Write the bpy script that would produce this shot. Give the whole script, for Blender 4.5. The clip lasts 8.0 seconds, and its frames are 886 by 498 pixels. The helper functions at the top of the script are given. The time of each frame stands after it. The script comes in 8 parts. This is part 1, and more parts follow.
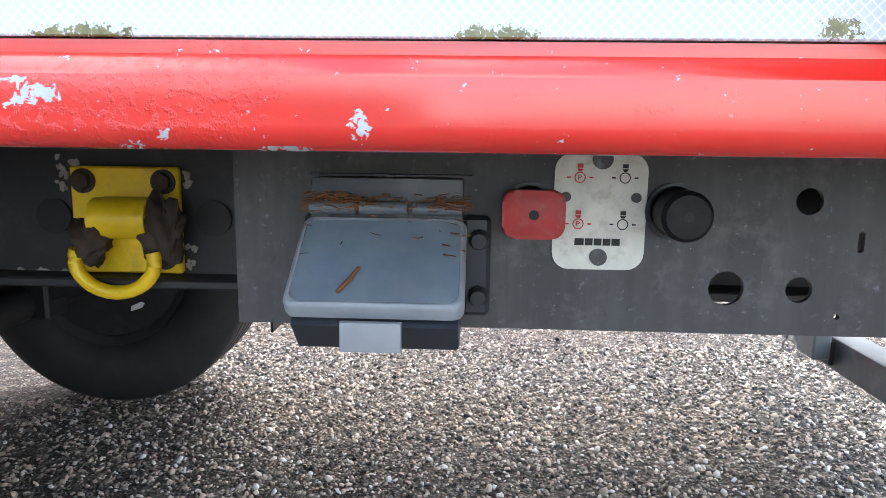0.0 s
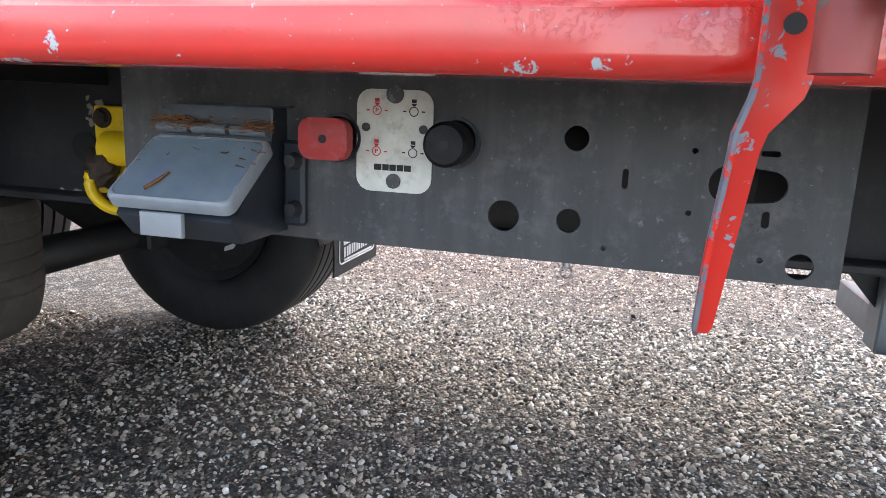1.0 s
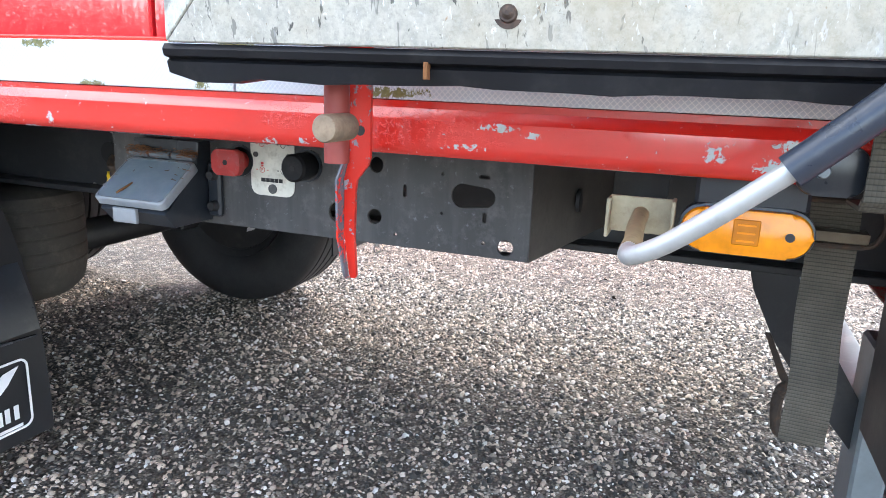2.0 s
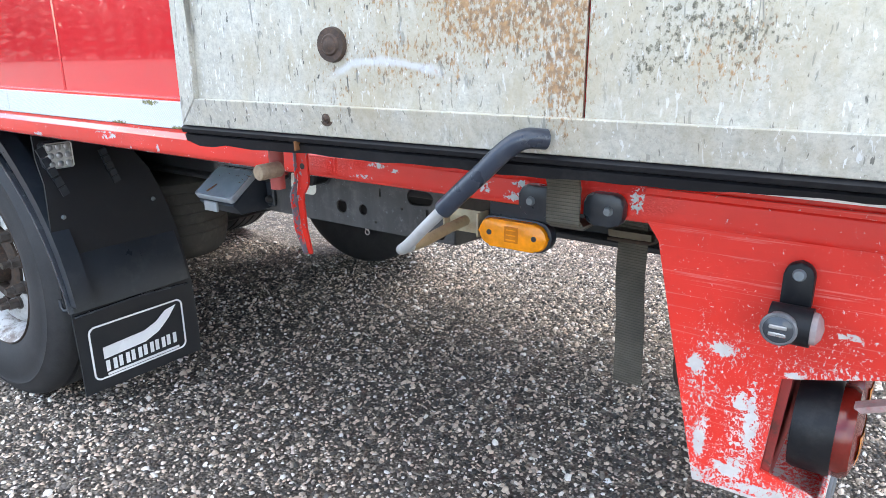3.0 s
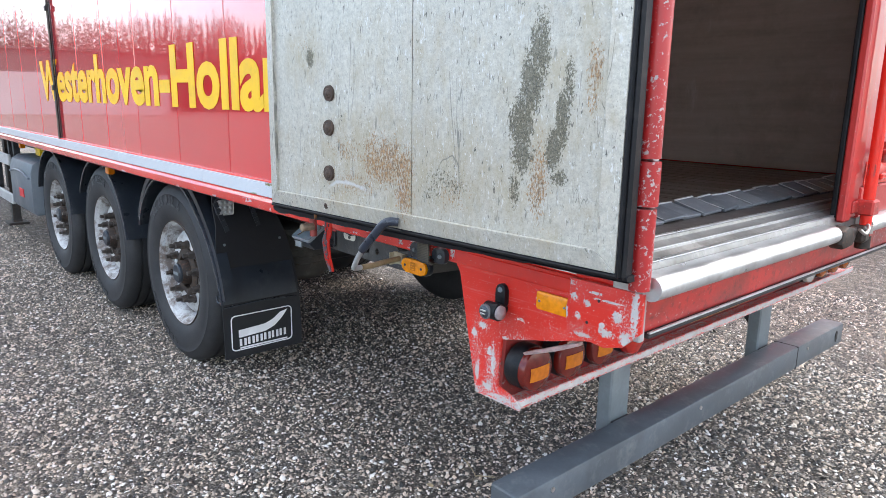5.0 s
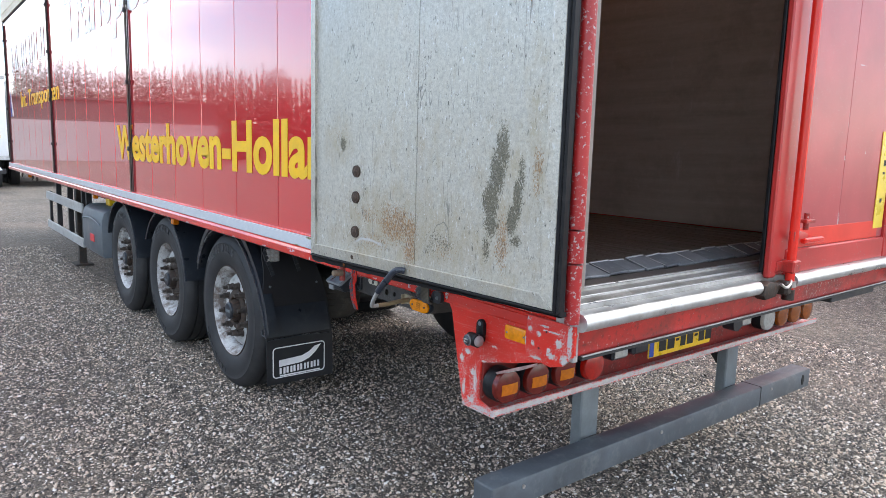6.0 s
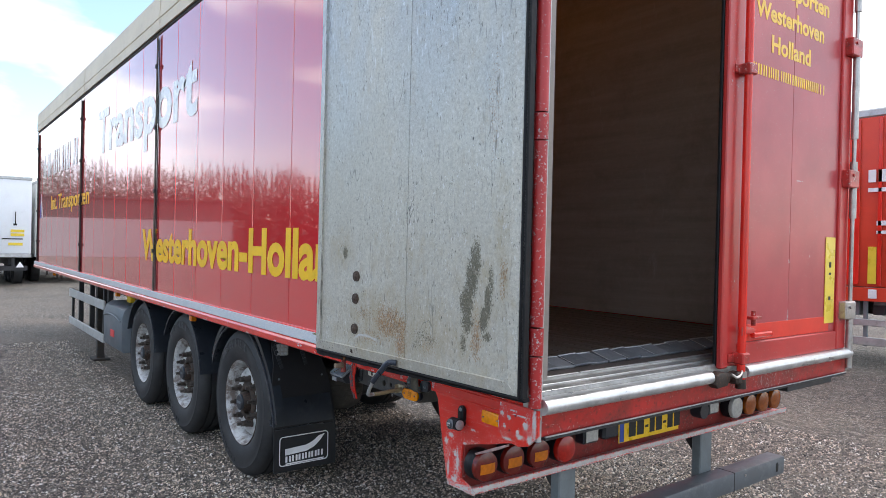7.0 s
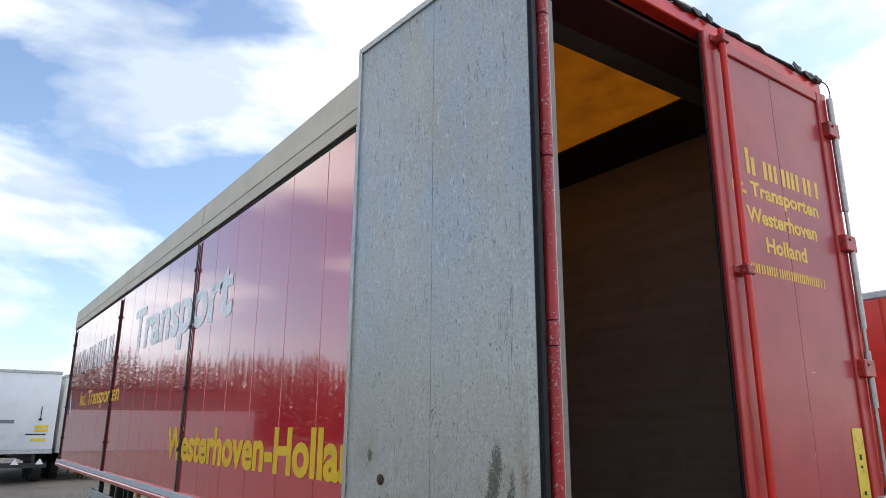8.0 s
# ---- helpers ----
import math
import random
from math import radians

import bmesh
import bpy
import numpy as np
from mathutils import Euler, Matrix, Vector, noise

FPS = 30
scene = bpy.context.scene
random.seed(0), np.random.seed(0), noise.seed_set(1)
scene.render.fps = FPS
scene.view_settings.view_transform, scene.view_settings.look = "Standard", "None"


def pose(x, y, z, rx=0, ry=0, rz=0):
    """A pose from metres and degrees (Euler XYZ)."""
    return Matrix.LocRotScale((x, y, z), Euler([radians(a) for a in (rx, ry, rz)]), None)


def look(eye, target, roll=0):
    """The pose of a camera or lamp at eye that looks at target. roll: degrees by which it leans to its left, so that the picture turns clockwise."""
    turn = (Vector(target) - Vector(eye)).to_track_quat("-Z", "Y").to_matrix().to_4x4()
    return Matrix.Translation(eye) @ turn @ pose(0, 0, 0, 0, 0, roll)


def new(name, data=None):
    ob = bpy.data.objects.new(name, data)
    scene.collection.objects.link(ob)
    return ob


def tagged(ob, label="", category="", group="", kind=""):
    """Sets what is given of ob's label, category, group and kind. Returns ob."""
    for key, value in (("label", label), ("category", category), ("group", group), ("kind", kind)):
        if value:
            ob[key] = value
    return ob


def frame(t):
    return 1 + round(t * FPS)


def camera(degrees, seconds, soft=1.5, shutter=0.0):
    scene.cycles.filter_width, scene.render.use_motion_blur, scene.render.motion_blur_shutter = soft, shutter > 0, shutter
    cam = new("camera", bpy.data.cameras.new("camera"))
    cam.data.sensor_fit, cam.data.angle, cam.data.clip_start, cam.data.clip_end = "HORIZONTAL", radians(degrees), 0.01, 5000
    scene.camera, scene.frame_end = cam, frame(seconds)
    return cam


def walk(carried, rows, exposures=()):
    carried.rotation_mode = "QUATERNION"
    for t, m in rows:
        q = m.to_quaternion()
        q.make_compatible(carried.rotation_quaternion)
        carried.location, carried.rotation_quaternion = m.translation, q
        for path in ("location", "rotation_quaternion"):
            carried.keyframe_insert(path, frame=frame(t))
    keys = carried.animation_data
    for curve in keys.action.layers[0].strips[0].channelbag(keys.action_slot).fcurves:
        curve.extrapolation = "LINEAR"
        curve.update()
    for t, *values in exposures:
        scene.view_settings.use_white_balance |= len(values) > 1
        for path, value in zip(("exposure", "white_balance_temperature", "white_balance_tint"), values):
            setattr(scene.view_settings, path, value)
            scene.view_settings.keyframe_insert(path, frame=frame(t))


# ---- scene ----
cam = camera(65.8, 8.0, soft=0.5, shutter=0.0)
PATH = [
    (0, (0.7047, 0.1614, 1.0751), (0.6159, 2.1308, 0.7380), 0.15),
    (0.5, (0.8362, 0.1179, 1.0471), (0.5926, 2.0732, 0.7045), 0.68),
    (1, (1.0691, 0.1033, 1.0405), (0.5508, 1.9914, 0.6324), 1.76),
    (1.5, (1.2654, -0.0090, 1.0711), (0.6260, 1.8434, 0.6711), 0.11),
    (2, (1.4881, -0.1701, 1.1347), (0.8096, 1.6541, 0.6745), 1.69),
    (2.2, (1.5775, -0.2084, 1.1564), (0.8178, 1.5835, 0.6961), 0.58),
    (3.3, (2.2239, -0.4334, 1.3278), (1.0272, 1.0548, 0.7333), -0.75),
    (3.5, (2.3315, -0.4994, 1.3479), (1.0879, 0.9524, 0.7600), -0.94),
    (4, (2.6021, -0.6106, 1.4284), (1.3180, 0.8038, 0.8362), -0.42),
    (4.2, (2.7073, -0.6307, 1.4373), (1.3814, 0.7661, 0.8979), 0.41),
    (5.3, (3.3343, -0.8621, 1.5342), (1.8449, 0.4103, 1.1309), 1.14),
    (5.5, (3.4423, -0.9354, 1.5561), (1.9419, 0.3255, 1.1574), 1.78),
    (6, (3.6985, -1.0397, 1.6029), (2.1461, 0.1918, 1.3316), 1.29),
    (6.5, (3.9308, -1.0853, 1.6367), (2.3485, 0.1279, 1.4795), 1.22),
    (7, (4.0791, -1.2119, 1.6642), (2.4903, 0.0029, 1.6638), 0.99),
    (7.3, (4.1496, -1.2904, 1.6957), (2.5653, -0.0825, 1.8711), 0.12),
    (7.5, (4.1969, -1.3161, 1.7067), (2.6123, -0.1278, 1.9836), -0.04),
    (8, (4.2368, -1.3080, 1.7294), (2.6610, -0.1938, 2.2541), -0.01),
]
EXPOSURES = [(0.0, 2.50), (0.5, 2.36), (1.0, 2.46), (1.5, 2.70), (2.0, 2.78), (3.5, 2.22), (4.2, 2.12), (5.5, 1.80), (6.5, 1.40), (7.0, 1.20), (8.0, 0.62)]
walk(cam, [(t, look(eye, target, roll)) for t, eye, target, roll in PATH], EXPOSURES)

# ---------------------------------------------------------------- light
SUN_UP, SUN_TURN = 50.0, 12.0      # degrees above the horizon, compass turn
world = bpy.data.worlds.new("sky")
scene.world = world
world.use_nodes = True
wn, wl = world.node_tree.nodes, world.node_tree.links
wn.clear()
w_out, w_bg = wn.new("ShaderNodeOutputWorld"), wn.new("ShaderNodeBackground")
w_sky = wn.new("ShaderNodeTexSky")
w_sky.sky_type, w_sky.sun_disc = "NISHITA", False
w_sky.sun_elevation, w_sky.sun_rotation = radians(SUN_UP), radians(SUN_TURN)
w_co, w_map = wn.new("ShaderNodeTexCoord"), wn.new("ShaderNodeMapping")
w_map.inputs["Scale"].default_value = (1.0, 1.0, 2.6)
w_map.inputs["Location"].default_value = (0.35, 0.1, 0.22)
w_cloud, w_ramp, w_mix = wn.new("ShaderNodeTexNoise"), wn.new("ShaderNodeValToRGB"), wn.new("ShaderNodeMix")
w_cloud.inputs["Scale"].default_value, w_cloud.inputs["Detail"].default_value = 2.3, 9.0
w_cloud.inputs["Roughness"].default_value, w_cloud.inputs["Distortion"].default_value = 0.52, 0.25
w_ramp.color_ramp.elements[0].position, w_ramp.color_ramp.elements[1].position = 0.44, 0.55
w_tone, w_tramp = wn.new("ShaderNodeTexNoise"), wn.new("ShaderNodeValToRGB")
w_tone.inputs["Scale"].default_value, w_tone.inputs["Detail"].default_value = 3.1, 6.0
w_tramp.color_ramp.elements[0].position, w_tramp.color_ramp.elements[1].position = 0.38, 0.60
w_tramp.color_ramp.elements[0].color, w_tramp.color_ramp.elements[1].color = (3.3, 3.8, 4.5, 1), (7.4, 7.5, 7.6, 1)
w_mix.data_type = "RGBA"
wl.new(w_co.outputs["Generated"], w_map.inputs["Vector"])
wl.new(w_map.outputs[0], w_cloud.inputs["Vector"])
wl.new(w_map.outputs[0], w_tone.inputs["Vector"])
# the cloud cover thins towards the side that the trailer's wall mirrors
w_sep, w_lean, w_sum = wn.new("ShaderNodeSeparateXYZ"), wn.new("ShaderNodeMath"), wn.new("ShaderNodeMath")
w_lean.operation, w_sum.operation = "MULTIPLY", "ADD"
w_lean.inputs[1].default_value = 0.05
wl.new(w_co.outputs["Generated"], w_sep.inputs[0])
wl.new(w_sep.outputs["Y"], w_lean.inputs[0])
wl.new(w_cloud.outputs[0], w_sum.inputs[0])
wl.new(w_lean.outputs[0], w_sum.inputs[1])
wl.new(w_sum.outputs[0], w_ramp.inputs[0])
wl.new(w_tone.outputs[0], w_tramp.inputs[0])
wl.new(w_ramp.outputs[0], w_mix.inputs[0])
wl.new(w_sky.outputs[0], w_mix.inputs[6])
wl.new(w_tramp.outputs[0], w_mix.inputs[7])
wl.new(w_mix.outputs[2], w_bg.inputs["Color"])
w_bg.inputs["Strength"].default_value = 0.15
wl.new(w_bg.outputs[0], w_out.inputs[0])
sun = new("sun", bpy.data.lights.new("sun", "SUN"))
sun.data.energy, sun.data.angle, sun.data.color = 0.56, radians(20), (1.0, 0.96, 0.9)
_a, _e = radians(SUN_TURN), radians(SUN_UP)
_s = Vector((math.sin(_a) * math.cos(_e), math.cos(_a) * math.cos(_e), math.sin(_e)))
sun.matrix_world = look((_s.x * 50, _s.y * 50, _s.z * 50), (0, 0, 0))


# ---------------------------------------------------------------- materials
class Mat:
    """A principled node material whose grain lies at real size on the geometry."""

    def __init__(self, name, colour=(0.5, 0.5, 0.5), rough=0.5, metal=0.0):
        self.m = bpy.data.materials.new(name)
        self.m.use_nodes = True
        self.nt = self.m.node_tree
        self.b = self.nt.nodes["Principled BSDF"]
        self.geo = self.nt.nodes.new("ShaderNodeNewGeometry")
        self.pos = self.geo.outputs["Position"]
        self.put("Base Color", colour)
        self.put("Roughness", rough)
        self.put("Metallic", metal)

    def link(self, socket, v):
        if hasattr(v, "is_linked"):
            self.nt.links.new(v, socket)
        elif hasattr(v, "__len__"):
            socket.default_value = (*v, 1.0) if len(v) == 3 and len(socket.default_value) == 4 else v
        else:
            socket.default_value = v

    def put(self, key, v):
        self.link(self.b.inputs[key], v)
        return self

    def scaled(self, s, vec=None, turn=(0, 0, 0)):
        n = self.nt.nodes.new("ShaderNodeMapping")
        n.inputs["Scale"].default_value = s
        n.inputs["Rotation"].default_value = [radians(a) for a in turn]
        self.link(n.inputs["Vector"], vec or self.pos)
        return n.outputs[0]

    def noise(self, scale, detail=4.0, rough=0.55, vec=None, distort=0.0):
        n = self.nt.nodes.new("ShaderNodeTexNoise")
        n.inputs["Scale"].default_value, n.inputs["Detail"].default_value = scale, detail
        n.inputs["Roughness"].default_value, n.inputs["Distortion"].default_value = rough, distort
        self.link(n.inputs["Vector"], vec or self.pos)
        return n.outputs[0]

    def cells(self, scale, out="Distance", feature="F1", vec=None):
        n = self.nt.nodes.new("ShaderNodeTexVoronoi")
        n.feature = feature
        n.inputs["Scale"].default_value = scale
        self.link(n.inputs["Vector"], vec or self.pos)
        return n.outputs[out]

    def calc(self, op, a, b=0.0, clamp=False):
        n = self.nt.nodes.new("ShaderNodeMath")
        n.operation, n.use_clamp = op, clamp
        self.link(n.inputs[0], a)
        self.link(n.inputs[1], b)
        return n.outputs[0]

    def step(self, v, lo, hi, a=0.0, b=1.0):
        n = self.nt.nodes.new("ShaderNodeMapRange")
        n.inputs[1].default_value, n.inputs[2].default_value = lo, hi
        n.inputs[3].default_value, n.inputs[4].default_value = a, b
        self.link(n.inputs[0], v)
        return n.outputs[0]

    def mix(self, f, a, b, mode="MIX"):
        n = self.nt.nodes.new("ShaderNodeMix")
        n.data_type, n.blend_type = "RGBA", mode
        self.link(n.inputs[0], f)
        self.link(n.inputs[6], a)
        self.link(n.inputs[7], b)
        return n.outputs[2]

    def ramp(self, f, stops):
        n = self.nt.nodes.new("ShaderNodeValToRGB")
        while len(n.color_ramp.elements) < len(stops):
            n.color_ramp.elements.new(0.5)
        for e, (p, c) in zip(n.color_ramp.elements, stops):
            e.position, e.color = p, (*c, 1)
        self.link(n.inputs[0], f)
        return n.outputs[0]

    def axis(self, which):
        n = self.nt.nodes.new("ShaderNodeSeparateXYZ")
        self.link(n.inputs[0], self.pos)
        return n.outputs[which]

    def random(self):
        return self.nt.nodes.new("ShaderNodeObjectInfo").outputs["Random"]

    def island(self):
        return self.geo.outputs["Random Per Island"]

    def bump(self, height, strength=0.3, distance=0.002):
        n = self.nt.nodes.new("ShaderNodeBump")
        n.inputs["Strength"].default_value, n.inputs["Distance"].default_value = strength, distance
        self.link(n.inputs["Height"], height)
        self.link(self.b.inputs["Normal"], n.outputs[0])
        return self

    def spots(self, places, edge=18.0, size=0.35, ax="X", az="Z"):
        """A ragged mask of worn patches, each (along, up, half width, half height)."""
        x, z = self.axis(ax), self.axis(az)
        coarse = self.calc("MULTIPLY", self.calc("SUBTRACT", self.noise(edge * 0.55, 5, 0.7, distort=0.6), 0.5), size * 6)
        fine = self.calc("MULTIPLY", self.calc("SUBTRACT", self.noise(edge * 3.2, 4, 0.7), 0.5), size * 5.5)
        wob = self.calc("ADD", coarse, fine)
        total = None
        for px, pz, rx, rz in places:
            dx = self.calc("POWER", self.calc("ABSOLUTE", self.calc("DIVIDE", self.calc("SUBTRACT", x, px), rx)), 2.0)
            dz = self.calc("POWER", self.calc("ABSOLUTE", self.calc("DIVIDE", self.calc("SUBTRACT", z, pz), rz)), 2.0)
            d = self.calc("ADD", self.calc("ADD", dx, dz), wob)
            s = self.step(d, 0.80, 0.68)
            total = s if total is None else self.calc("MAXIMUM", total, s)
        return total

    def stain(self, places, edge=9.0, grain=200.0, stretch=0.6, soft=0.30, ax="X", az="Z", cut=(0.66, 0.76), distort=0.0):
        """Speckled stains that thin out towards their rims, each (along, up, half width, half height, strength)."""
        x, z = self.axis(ax), self.axis(az)
        wob = self.calc("MULTIPLY", self.calc("SUBTRACT", self.noise(edge, 5, 0.65), 0.5), 1.6)
        total = None
        for px, pz, rx, rz, amount in places:
            dx = self.calc("POWER", self.calc("ABSOLUTE", self.calc("DIVIDE", self.calc("SUBTRACT", x, px), rx)), 2.0)
            dz = self.calc("POWER", self.calc("ABSOLUTE", self.calc("DIVIDE", self.calc("SUBTRACT", z, pz), rz)), 2.0)
            s = self.step(self.calc("ADD", self.calc("ADD", dx, dz), wob), 1.3, 0.1, 0.0, amount)
            total = s if total is None else self.calc("MAXIMUM", total, s)
        n = self.noise(grain, 6, 0.66, self.scaled((1.0, 1.0, stretch)), distort)
        return self.step(self.calc("ADD", n, self.calc("MULTIPLY", total, soft)), *cut)


def plain(name, colour, rough, metal=0.0, vary=0.25, scale=9.0, grain=160.0, bump=0.15, dirt=None, dirt_amount=0.5):
    """A surface with broad and fine variation, and a little dirt."""
    m = Mat(name, colour, rough, metal)
    dark = tuple(c * (1 - vary) for c in colour)
    lite = tuple(min(1.0, c * (1 + vary * 0.6)) for c in colour)
    broad, fine = m.noise(scale, 5, 0.6), m.noise(grain, 3, 0.6)
    c = m.mix(m.step(broad, 0.35, 0.65), dark, lite)
    c = m.mix(m.step(fine, 0.3, 0.7, 0.0, 0.35), c, dark)
    if dirt:
        c = m.mix(m.step(m.noise(scale * 2.3, 7, 0.7), 0.52, 0.75, 0.0, dirt_amount), c, dirt)
    m.put("Base Color", c)
    m.put("Roughness", m.step(broad, 0.3, 0.7, max(0.03, rough - 0.08), min(1.0, rough + 0.12)))
    if bump:
        m.bump(fine, bump, 0.001)
    return m.m


def chipped(name, colour, rough=0.25, level=0.66, chip=(0.55, 0.56, 0.57), scale=16.0, places=(), ax="X", az="Z", edge=150.0, soft=0.21, speckle=(), scratch=0.0, grime=0.0, coat=0.0, blister=()):
    """Gloss paint with flaked patches that show the primer or the metal."""
    m = Mat(name, colour, rough)
    dark, lite = tuple(c * 0.8 for c in colour), tuple(min(1, c * 1.12 + 0.004) for c in colour)
    c = m.mix(m.step(m.noise(3.0, 5), 0.3, 0.7), dark, lite)
    c = m.mix(m.step(m.noise(70, 4, 0.7), 0.55, 0.8, 0, 0.25), c, tuple(x * 0.55 + 0.01 for x in colour))
    if grime:
        film = m.noise(11, 6, 0.7, m.scaled((1.0, 0.6, 1.0)))
        c = m.mix(m.step(film, 0.42, 0.68, 0.0, grime), c, (0.13, 0.035, 0.028))
        c = m.mix(m.step(m.noise(45, 5, 0.7), 0.54, 0.66, 0.0, grime * 0.8), c, (0.07, 0.03, 0.024))
    region = m.step(m.noise(1.7, 3), 0.35, 0.7, -0.05, 0.07)
    flake = m.step(m.calc("ADD", m.noise(scale, 7, 0.68, distort=0.4), region), level, level + 0.02)
    if places:
        flake = m.calc("MAXIMUM", flake, m.stain([(*p, 1.0) for p in places], edge * 0.5, edge, 1.0, soft, ax, az, (0.672, 0.684), 0.5 if not speckle else 1.6))
    if speckle:
        flake = m.calc("MAXIMUM", flake, m.stain(speckle, 22.0, 260.0, 0.7, 0.21, ax, az, (0.672, 0.690), 0.9))
    if scratch:
        lines = m.noise(55, 5, 0.6, m.scaled((0.10, 1.0, 5.0)))
        c = m.mix(m.step(lines, 0.60, 0.66, 0.0, scratch), c, (0.62, 0.30, 0.27))
    tone = m.mix(m.noise(40, 4), tuple(x * 0.6 for x in chip), tuple(min(1, x * 1.2) for x in chip))
    m.put("Base Color", m.mix(flake, c, tone))
    m.put("Roughness", m.step(flake, 0, 1, rough, 0.6))
    relief = m.calc("ADD", m.calc("MULTIPLY", m.noise(60, 6, 0.65), 0.45), m.calc("MULTIPLY", flake, -1.0))
    if blister:
        bubbles = m.step(m.noise(190, 4, 0.6), 0.50, 0.66)
        where = m.stain([(*p, 1.0) for p in blister], 30.0, 30.0, 1.0, 0.6, ax, az, (0.60, 0.95))
        relief = m.calc("ADD", relief, m.calc("MULTIPLY", m.calc("MULTIPLY", bubbles, where), 2.6))
    if coat:
        m.put("Coat Weight", coat)
        m.put("Coat Roughness", 0.10)
    m.bump(relief, 0.35, 0.0015)
    return m.m


RED = (0.72, 0.027, 0.015)
red_paint = chipped("red_paint", RED, 0.22, 0.70)
red_rail_paint = chipped("red_rail_paint", (0.70, 0.022, 0.014), 0.24, 0.735, (0.50, 0.53, 0.55), 30.0, coat=0.8, blister=[(0.50, 1.085, 0.09, 0.03), (0.56, 1.105, 0.05, 0.02), (1.02, 1.10, 0.04, 0.02), (1.20, 1.09, 0.12, 0.025), (1.70, 1.09, 0.10, 0.03)], places=[
    (0.642, 1.078, 0.008, 0.010), (0.535, 1.073, 0.008, 0.006), (0.430, 1.1025, 0.05, 0.003), (0.462, 1.096, 0.018, 0.009), (0.43, 1.092, 0.020, 0.007), (0.515, 1.067, 0.012, 0.004), (0.60, 1.065, 0.02, 0.003), (0.56, 1.118, 0.005, 0.004), (0.70, 1.098, 0.005, 0.004),
    (0.995, 1.066, 0.017, 0.006), (1.045, 1.068, 0.010, 0.006), (1.245, 1.072, 0.03, 0.005), (1.285, 1.094, 0.03, 0.005), (1.32, 1.088, 0.010, 0.005),
    (1.50, 1.078, 0.012, 0.012), (1.55, 1.07, 0.02, 0.009), (1.74, 1.085, 0.015, 0.02), (1.56, 1.09, 0.012, 0.008), (0.1, 1.08, 0.03, 0.008), (-1.2, 1.09, 0.05, 0.012), (-0.35, 1.08, 0.03, 0.010), (-2.3, 1.10, 0.06, 0.010)])
red_worn = chipped("red_worn_paint", (0.52, 0.030, 0.024), 0.32, 0.640, (0.55, 0.52, 0.50), 80.0, grime=0.75)
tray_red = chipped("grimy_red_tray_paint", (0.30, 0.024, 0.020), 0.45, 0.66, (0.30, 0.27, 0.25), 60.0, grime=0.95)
scraped_pink = plain("scraped_pinkish_steel", (0.44, 0.30, 0.285), 0.45, 0.2, 0.35, 40, 150, 0.3, (0.50, 0.06, 0.05), 0.6)
red_hinge = chipped("red_hinge_paint", (0.40, 0.020, 0.020), 0.33, 0.60, (0.46, 0.40, 0.39), 85.0)
red_very_worn = chipped("red_very_worn_paint", RED, 0.36, 0.65, (0.56, 0.53, 0.51), 130.0, edge=85.0, soft=0.29, scratch=0.28, speckle=[
    (1.845, 0.80, 0.035, 0.16, 0.62), (1.90, 0.70, 0.10, 0.05, 0.75), (1.91, 0.78, 0.05, 0.12, 0.68), (1.99, 0.715, 0.06, 0.04, 0.8), (2.02, 0.892, 0.13, 0.022, 0.75), (1.87, 0.89, 0.06, 0.05, 0.5), (1.97, 0.93, 0.12, 0.06, 0.36), (2.14, 0.93, 0.10, 0.05, 0.42),
    (2.21, 0.97, 0.07, 0.03, 0.6), (2.19, 1.07, 0.05, 0.04, 0.45), (2.33, 1.02, 0.045, 0.08, 0.65), (2.10, 1.02, 0.09, 0.06, 0.30)], places=[
    (2.008, 0.703, 0.014, 0.014), (1.93, 0.692, 0.08, 0.006), (1.868, 0.900, 0.018, 0.013), (1.835, 0.872, 0.013, 0.018), (1.912, 0.800, 0.011, 0.060), (1.895, 0.730, 0.024, 0.022), (1.945, 0.705, 0.060, 0.010), (1.850, 0.760, 0.010, 0.040), (1.845, 0.700, 0.016, 0.016), (1.900, 0.830, 0.016, 0.016),
    (1.955, 0.884, 0.016, 0.006), (2.050, 0.888, 0.056, 0.003), (2.175, 1.088, 0.016, 0.008), (2.185, 1.055, 0.011, 0.011), (2.225, 1.045, 0.014, 0.010), (2.210, 0.965, 0.032, 0.007), (2.165, 1.010, 0.006, 0.024), (2.280, 0.985, 0.024, 0.014),
    (2.355, 1.050, 0.013, 0.072), (2.335, 0.985, 0.019, 0.019), (2.270, 1.000, 0.011, 0.010), (2.200, 1.010, 0.010, 0.011), (2.285, 1.062, 0.048, 0.004), (2.250, 1.075, 0.024, 0.005), (2.310, 1.030, 0.016, 0.016), (2.010, 0.950, 0.016, 0.005)])


def gloss_panel():
    m = Mat("gloss_red_panel", (0.5, 0.012, 0.02), 0.07)
    tint = m.mix(m.random(), (0.64, 0.024, 0.032), (0.70, 0.028, 0.036))
    streak = m.noise(7, 5, 0.65, m.scaled((6.0, 1.0, 0.35)))
    tint = m.mix(m.step(streak, 0.55, 0.8, 0, 0.22), tint, (0.55, 0.045, 0.05))
    m.put("Base Color", tint)
    m.put("Roughness", m.step(m.noise(5, 5), 0.3, 0.75, 0.07, 0.12))
    m.put("Specular IOR Level", 0.62)
    m.put("Coat Weight", 1.0)
    m.put("Coat IOR", 1.8)
    m.put("Coat Roughness", 0.02)
    m.bump(m.noise(1.6, 2), 0.04, 0.02)
    return m.m


panel_red = gloss_panel()


